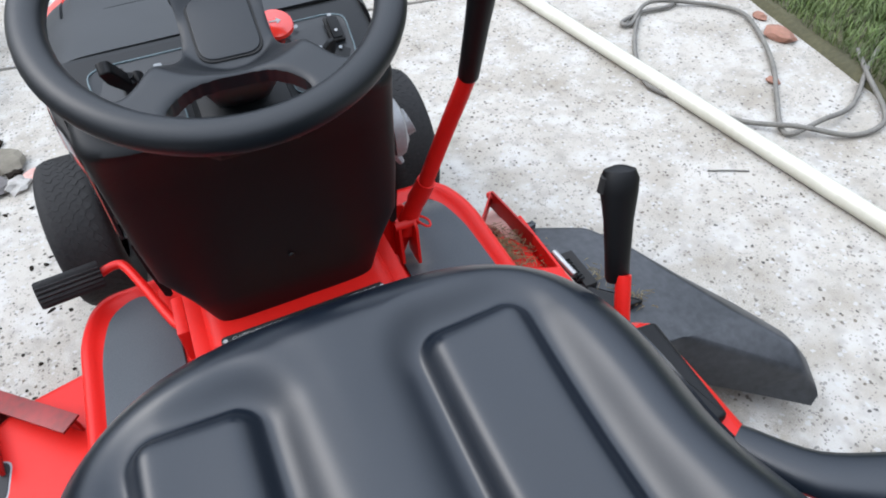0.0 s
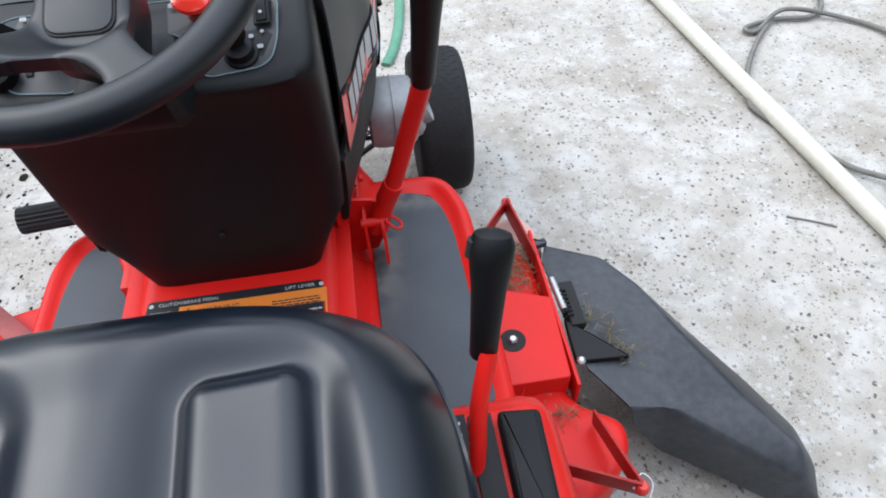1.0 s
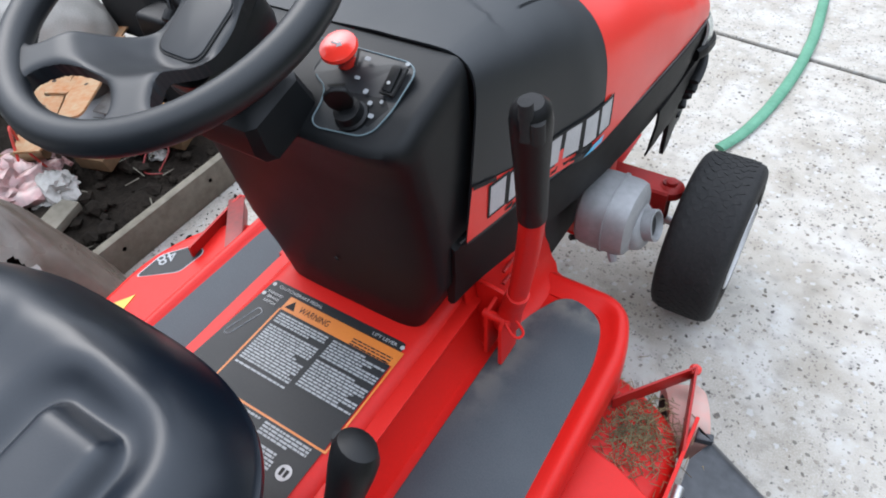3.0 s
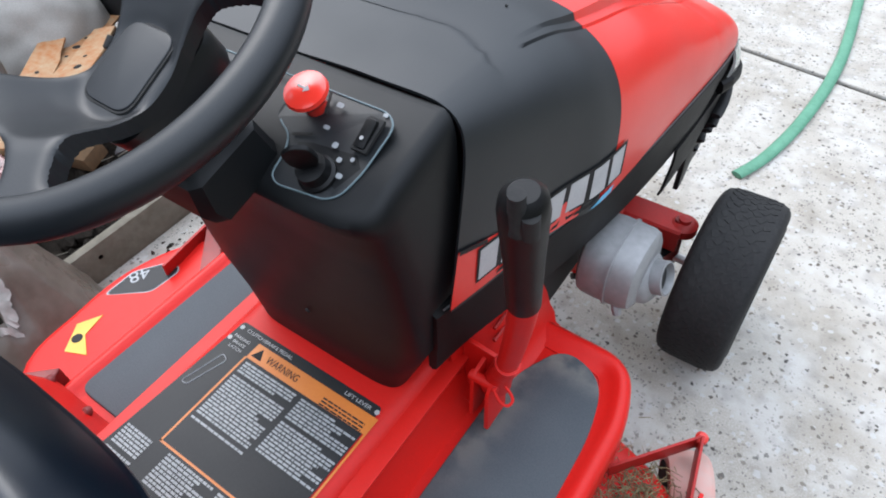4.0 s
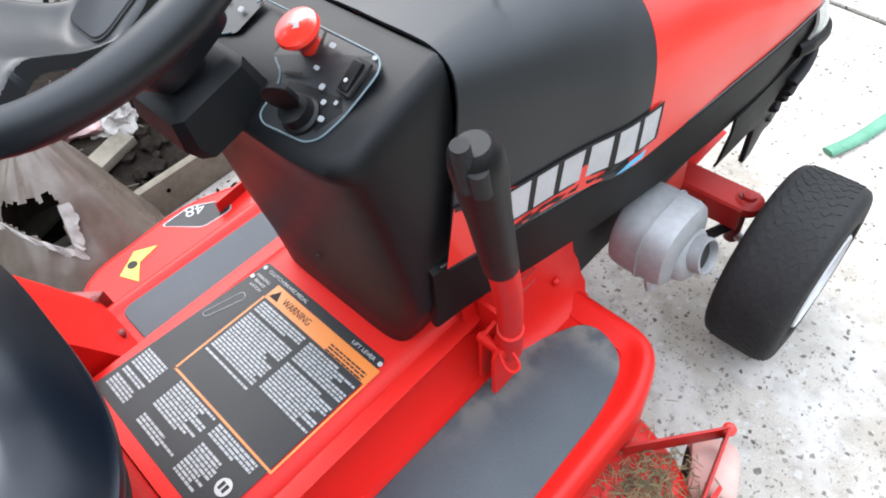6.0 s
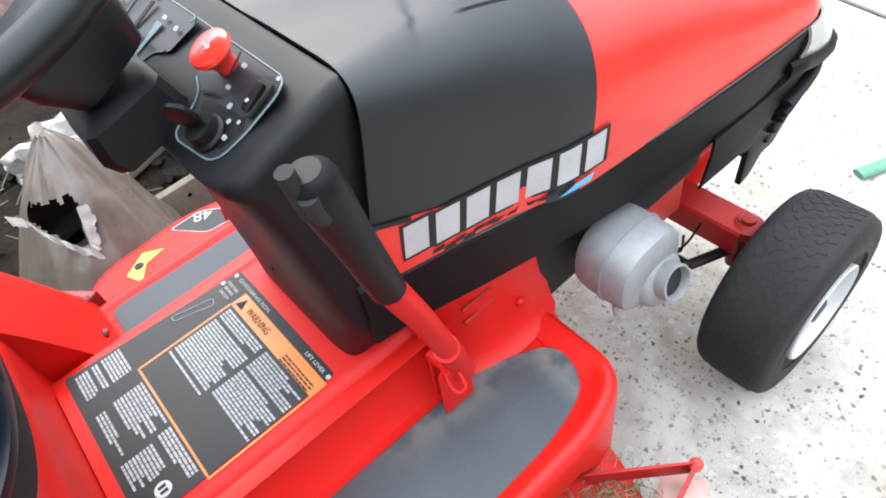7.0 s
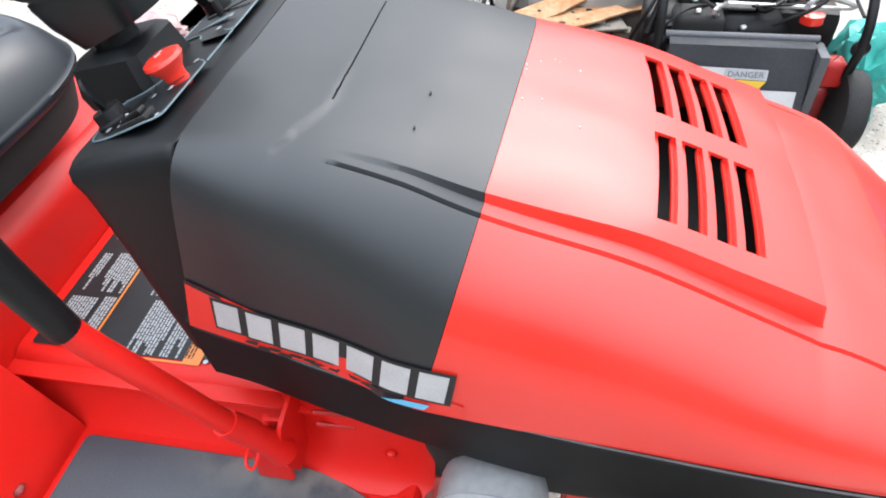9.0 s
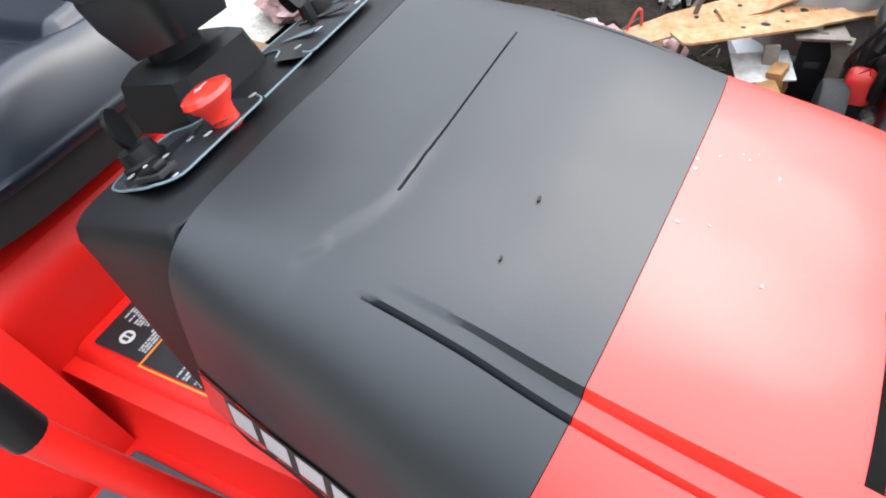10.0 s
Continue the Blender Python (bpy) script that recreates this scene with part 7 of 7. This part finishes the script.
for line in ([(-1.60, 0.90, 0.36), (-1.50, 0.84, 0.46), (-1.42, 0.80, 0.42), (-1.44, 0.76, 0.30), (-1.54, 0.78, 0.22)], [(-1.66, 1.20, 0.38), (-1.54, 1.26, 0.50), (-1.44, 1.22, 0.44), (-1.46, 1.12, 0.36)], [(-1.72, 0.96, 0.40), (-1.60, 0.86, 0.52), (-1.50, 0.92, 0.50), (-1.52, 1.02, 0.42)]):
    part("cable", tube(spline(line, 7), 0.0055, 6), BLACK, push)
rnd = random.Random(77)
for k in range(7):
    x, y, z = -1.62 + 0.16 * rnd.random(), 0.86 + 0.34 * rnd.random(), 0.36 + 0.05 * rnd.random()
    line = [(x + rnd.uniform(-0.09, 0.09) * j, y + rnd.uniform(-0.07, 0.07) * j, z + rnd.uniform(-0.01, 0.05)) for j in range(4)]
    part("lead", tube(spline(line, 6), 0.004 + 0.003 * rnd.random(), 6), BLACK if k % 3 else STEEL, push)
part("recoil_housing", turned([(0.11, 0.38), (0.115, 0.40), (0.11, 0.43), (0.06, 0.445), (0, 0.445)], Matrix.Translation((-1.66, 1.07, 0.0)), 32), DARK, push, "black starter housing")
part("carburettor", box((-1.55, 0.87, 0.30), (-1.44, 1.00, 0.385), 0.02, None, 3), DARK, push, "grimy black carburettor housing")
part("spark_lead", tube(spline([(-1.50, 0.99, 0.35), (-1.46, 0.96, 0.41), (-1.50, 0.90, 0.43), (-1.56, 0.89, 0.38)], 7), 0.005, 6), DARK, push)
part("side_plate", box((-1.43, 1.225, 0.12), (-1.33, 1.25, 0.33), 0.006), FLAP, push, "grey plastic side plate")
for bx, by, bz in ((-1.47, 0.93, 0.388), (-1.50, 1.06, 0.33), (-1.62, 1.16, 0.372), (-1.62, 0.94, 0.36)):
    part("bolt", turned([(0.009, 0), (0.009, 0.006), (0.005, 0.010), (0, 0.010)], Matrix.Translation((bx, by, bz)) @ Euler((0.3, 0.3, 0)).to_matrix().to_4x4(), 8), STEEL, push, "bright bolt head")
part("bail_tube", tube(spline([(-1.40, 0.80, 0.35), (-1.46, 0.84, 0.47), (-1.56, 0.90, 0.56), (-1.70, 0.95, 0.66)], 6), 0.009, 8), BLACK, push)
part("engine_block", box((-1.98, 0.86, 0.19), (-1.66, 1.30, 0.40), 0.03, None, 3), DARK, push, "grimy black engine block")
part("rear_cover", box((-1.66, 0.80, 0.19), (-1.50, 0.90, 0.36), 0.02, None, 3), BLACK, push)
for k in range(6):
    part("cooling_fin", box((-1.97, 0.93 + 0.05 * k, 0.395), (-1.69, 0.945 + 0.05 * k, 0.42), 0.002), BLACK, push)
part("tank", box((-1.78, 1.14, 0.24), (-1.56, 1.32, 0.36), 0.03), BLACK, push, "black fuel tank")
# at its true size and place beside the heap
for ob in push.children_recursive:
    if ob.type == "MESH":
        ob.data.transform(Matrix.Translation((-1.165, 0.875, 0)) @ Matrix.Diagonal((0.8, 0.95, 0.87, 1)) @ Matrix.Translation((1.41, -1.04, 0)))

# black cart beyond
cart = empty("garden_cart", "black plastic garden tray with blue lining on wheels", "garden cart", (-1.3, 2.05, 0))
rim_o = rounded([(-1.75, 1.74), (-1.02, 1.80), (-0.95, 2.35), (-1.7, 2.4)], 0.08, 5)
cx, cy = -1.35, 2.07
rings = [[(cx + (x - cx) * k, cy + (y - cy) * k, z) for x, y in rim_o] for k, z in ((0.80, 0.09), (0.97, 0.24), (1.0, 0.25), (1.0, 0.262), (0.965, 0.262), (0.94, 0.25), (0.78, 0.11))]
part("tray", loft(rings), BLACK, cart, "black plastic tray")
part("lining", plate([(cx + (x - cx) * 0.80, cy + (y - cy) * 0.80) for x, y in rim_o], 0.112, 0.125, 0), surface("blue_plastic", (0.02, 0.06, 0.3), (0.03, 0.09, 0.38), 0.4, bump=0.1), cart, "blue plastic lining")
part("foot", loft([[(x * k + -1.12 * (1 - k), y * k + 1.82 * (1 - k), z) for x, y in ((-1.25, 1.78), (-1.0, 1.80), (-1.0, 1.88), (-1.25, 1.88))] for k, z in ((1.0, 0.12), (0.18, 0.0))]), BLACK, cart)
for y, x in ((1.95, -0.93), (2.3, -0.9)):
    m = Matrix.Translation((x, y, 0.10)) @ Euler((0, radians(90), radians(-10))).to_matrix().to_4x4()
    w = part("wheel", turned([(0.05, -0.03), (0.095, -0.03), (0.10, -0.02), (0.10, 0.02), (0.095, 0.03), (0.05, 0.03)], m, 32), RUBBER, cart)
    part("hub", turned([(0.052, -0.02), (0.052, 0.02), (0.02, 0.014), (0, 0.014)], m, 24), GREY_PLASTIC, w)
crumpled("teal_sack", (-1.375, 1.265, 0.0), (0.11, 0.10, 0.15), 3.0, TEAL, "crumpled teal plastic sack on the concrete", "sack")

# the heap as a whole stands a little nearer to the mower
for ob in set(bpy.data.objects) - before_heap:
    if ob.parent is None:
        ob.location += Vector((0.085, -0.03, 0))

cart.location += Vector((0.08, -0.19, 0))

# rubble by the tyre and a fallen leaf
for k, (x, y, r, mat) in enumerate(((-0.57, 1.13, 0.030, PAPER), (-0.60, 1.25, 0.045, TIMBER), (-0.535, 1.165, 0.022, FADED), (-0.63, 1.14, 0.035, CARD), (-0.66, 1.22, 0.025, PAPER), (-0.58, 1.19, 0.02, SOIL))):
    thing("rubble_piece", placed(lump((r * 1.2, r, r * 0.55), k + 80, 2, 0.7), Matrix.Translation((x, y, r * 0.32))), mat, "dirty broken scrap of rubble on the concrete", "rubble", "scraps by the tyre", smooth=False)
leaf_rows = [[(0.036 + w * v, 1.21 + 0.022 * u, 0.004 + 0.004 * abs(v) + 0.003 * u * u) for v in (-1, -0.5, 0, 0.5, 1)] for u, w in ((-1, 0.001), (-0.5, 0.009), (0, 0.012), (0.5, 0.009), (1, 0.001))]
thing("fallen_leaf", solid(loft(leaf_rows, False, False), 0.0008), SKIN_BROWN, "small curled brown dead leaf on the concrete", "leaf")

# fine dirt scattered between the timber and the mower
dirt = bmesh.new()
rnd = random.Random(63)
for k in range(190):
    x, y = -0.80 + 0.34 * rnd.random() ** 1.4, rnd.uniform(0.05, 1.05)
    if abs(x + 0.52) < 0.10 and y < 0.27:
        continue
    r = 0.0018 + 0.0042 * rnd.random() ** 2.4
    merge(dirt, lump((r * rnd.uniform(0.9, 2.2), r, r * 0.5), k + 400, 1, 0.6), Matrix.Translation((x, y, r * 0.25)) @ Matrix.Rotation(rnd.random() * 3.14, 4, "Z"))
thing("dirt_crumbs", dirt, SOIL, "dark crumbs of dirt scattered on the concrete", "dirt", kind="stuff", smooth=False)

# scraps and crumbs on the concrete
rnd = random.Random(21)
for k in range(26):
    x, y = rnd.gauss(-0.78, 0.18), rnd.gauss(1.15, 0.28)
    s = 0.008 + 0.02 * rnd.random() ** 2
    thing("mud_crumb" if k % 3 else "paper_scrap", placed(lump((s, s * 1.3, s * 0.35), k + 30, 1), Matrix.Translation((x, y, s * 0.2))), SOIL if k % 3 else PAPER, "dark crumb of dried mud on the concrete" if k % 3 else "torn white paper scrap on the concrete", "mud crumb" if k % 3 else "paper", "crumbs beside the drive", smooth=False)

# ---------- to metres ----------
for me in bpy.data.meshes:
    me.transform(Matrix.Scale(UNIT, 4))
for ob in bpy.data.objects:
    if ob.type in {"MESH", "EMPTY"}:
        ob.location *= UNIT
        inv = ob.matrix_parent_inverse.copy()
        inv.translation *= UNIT
        ob.matrix_parent_inverse = inv
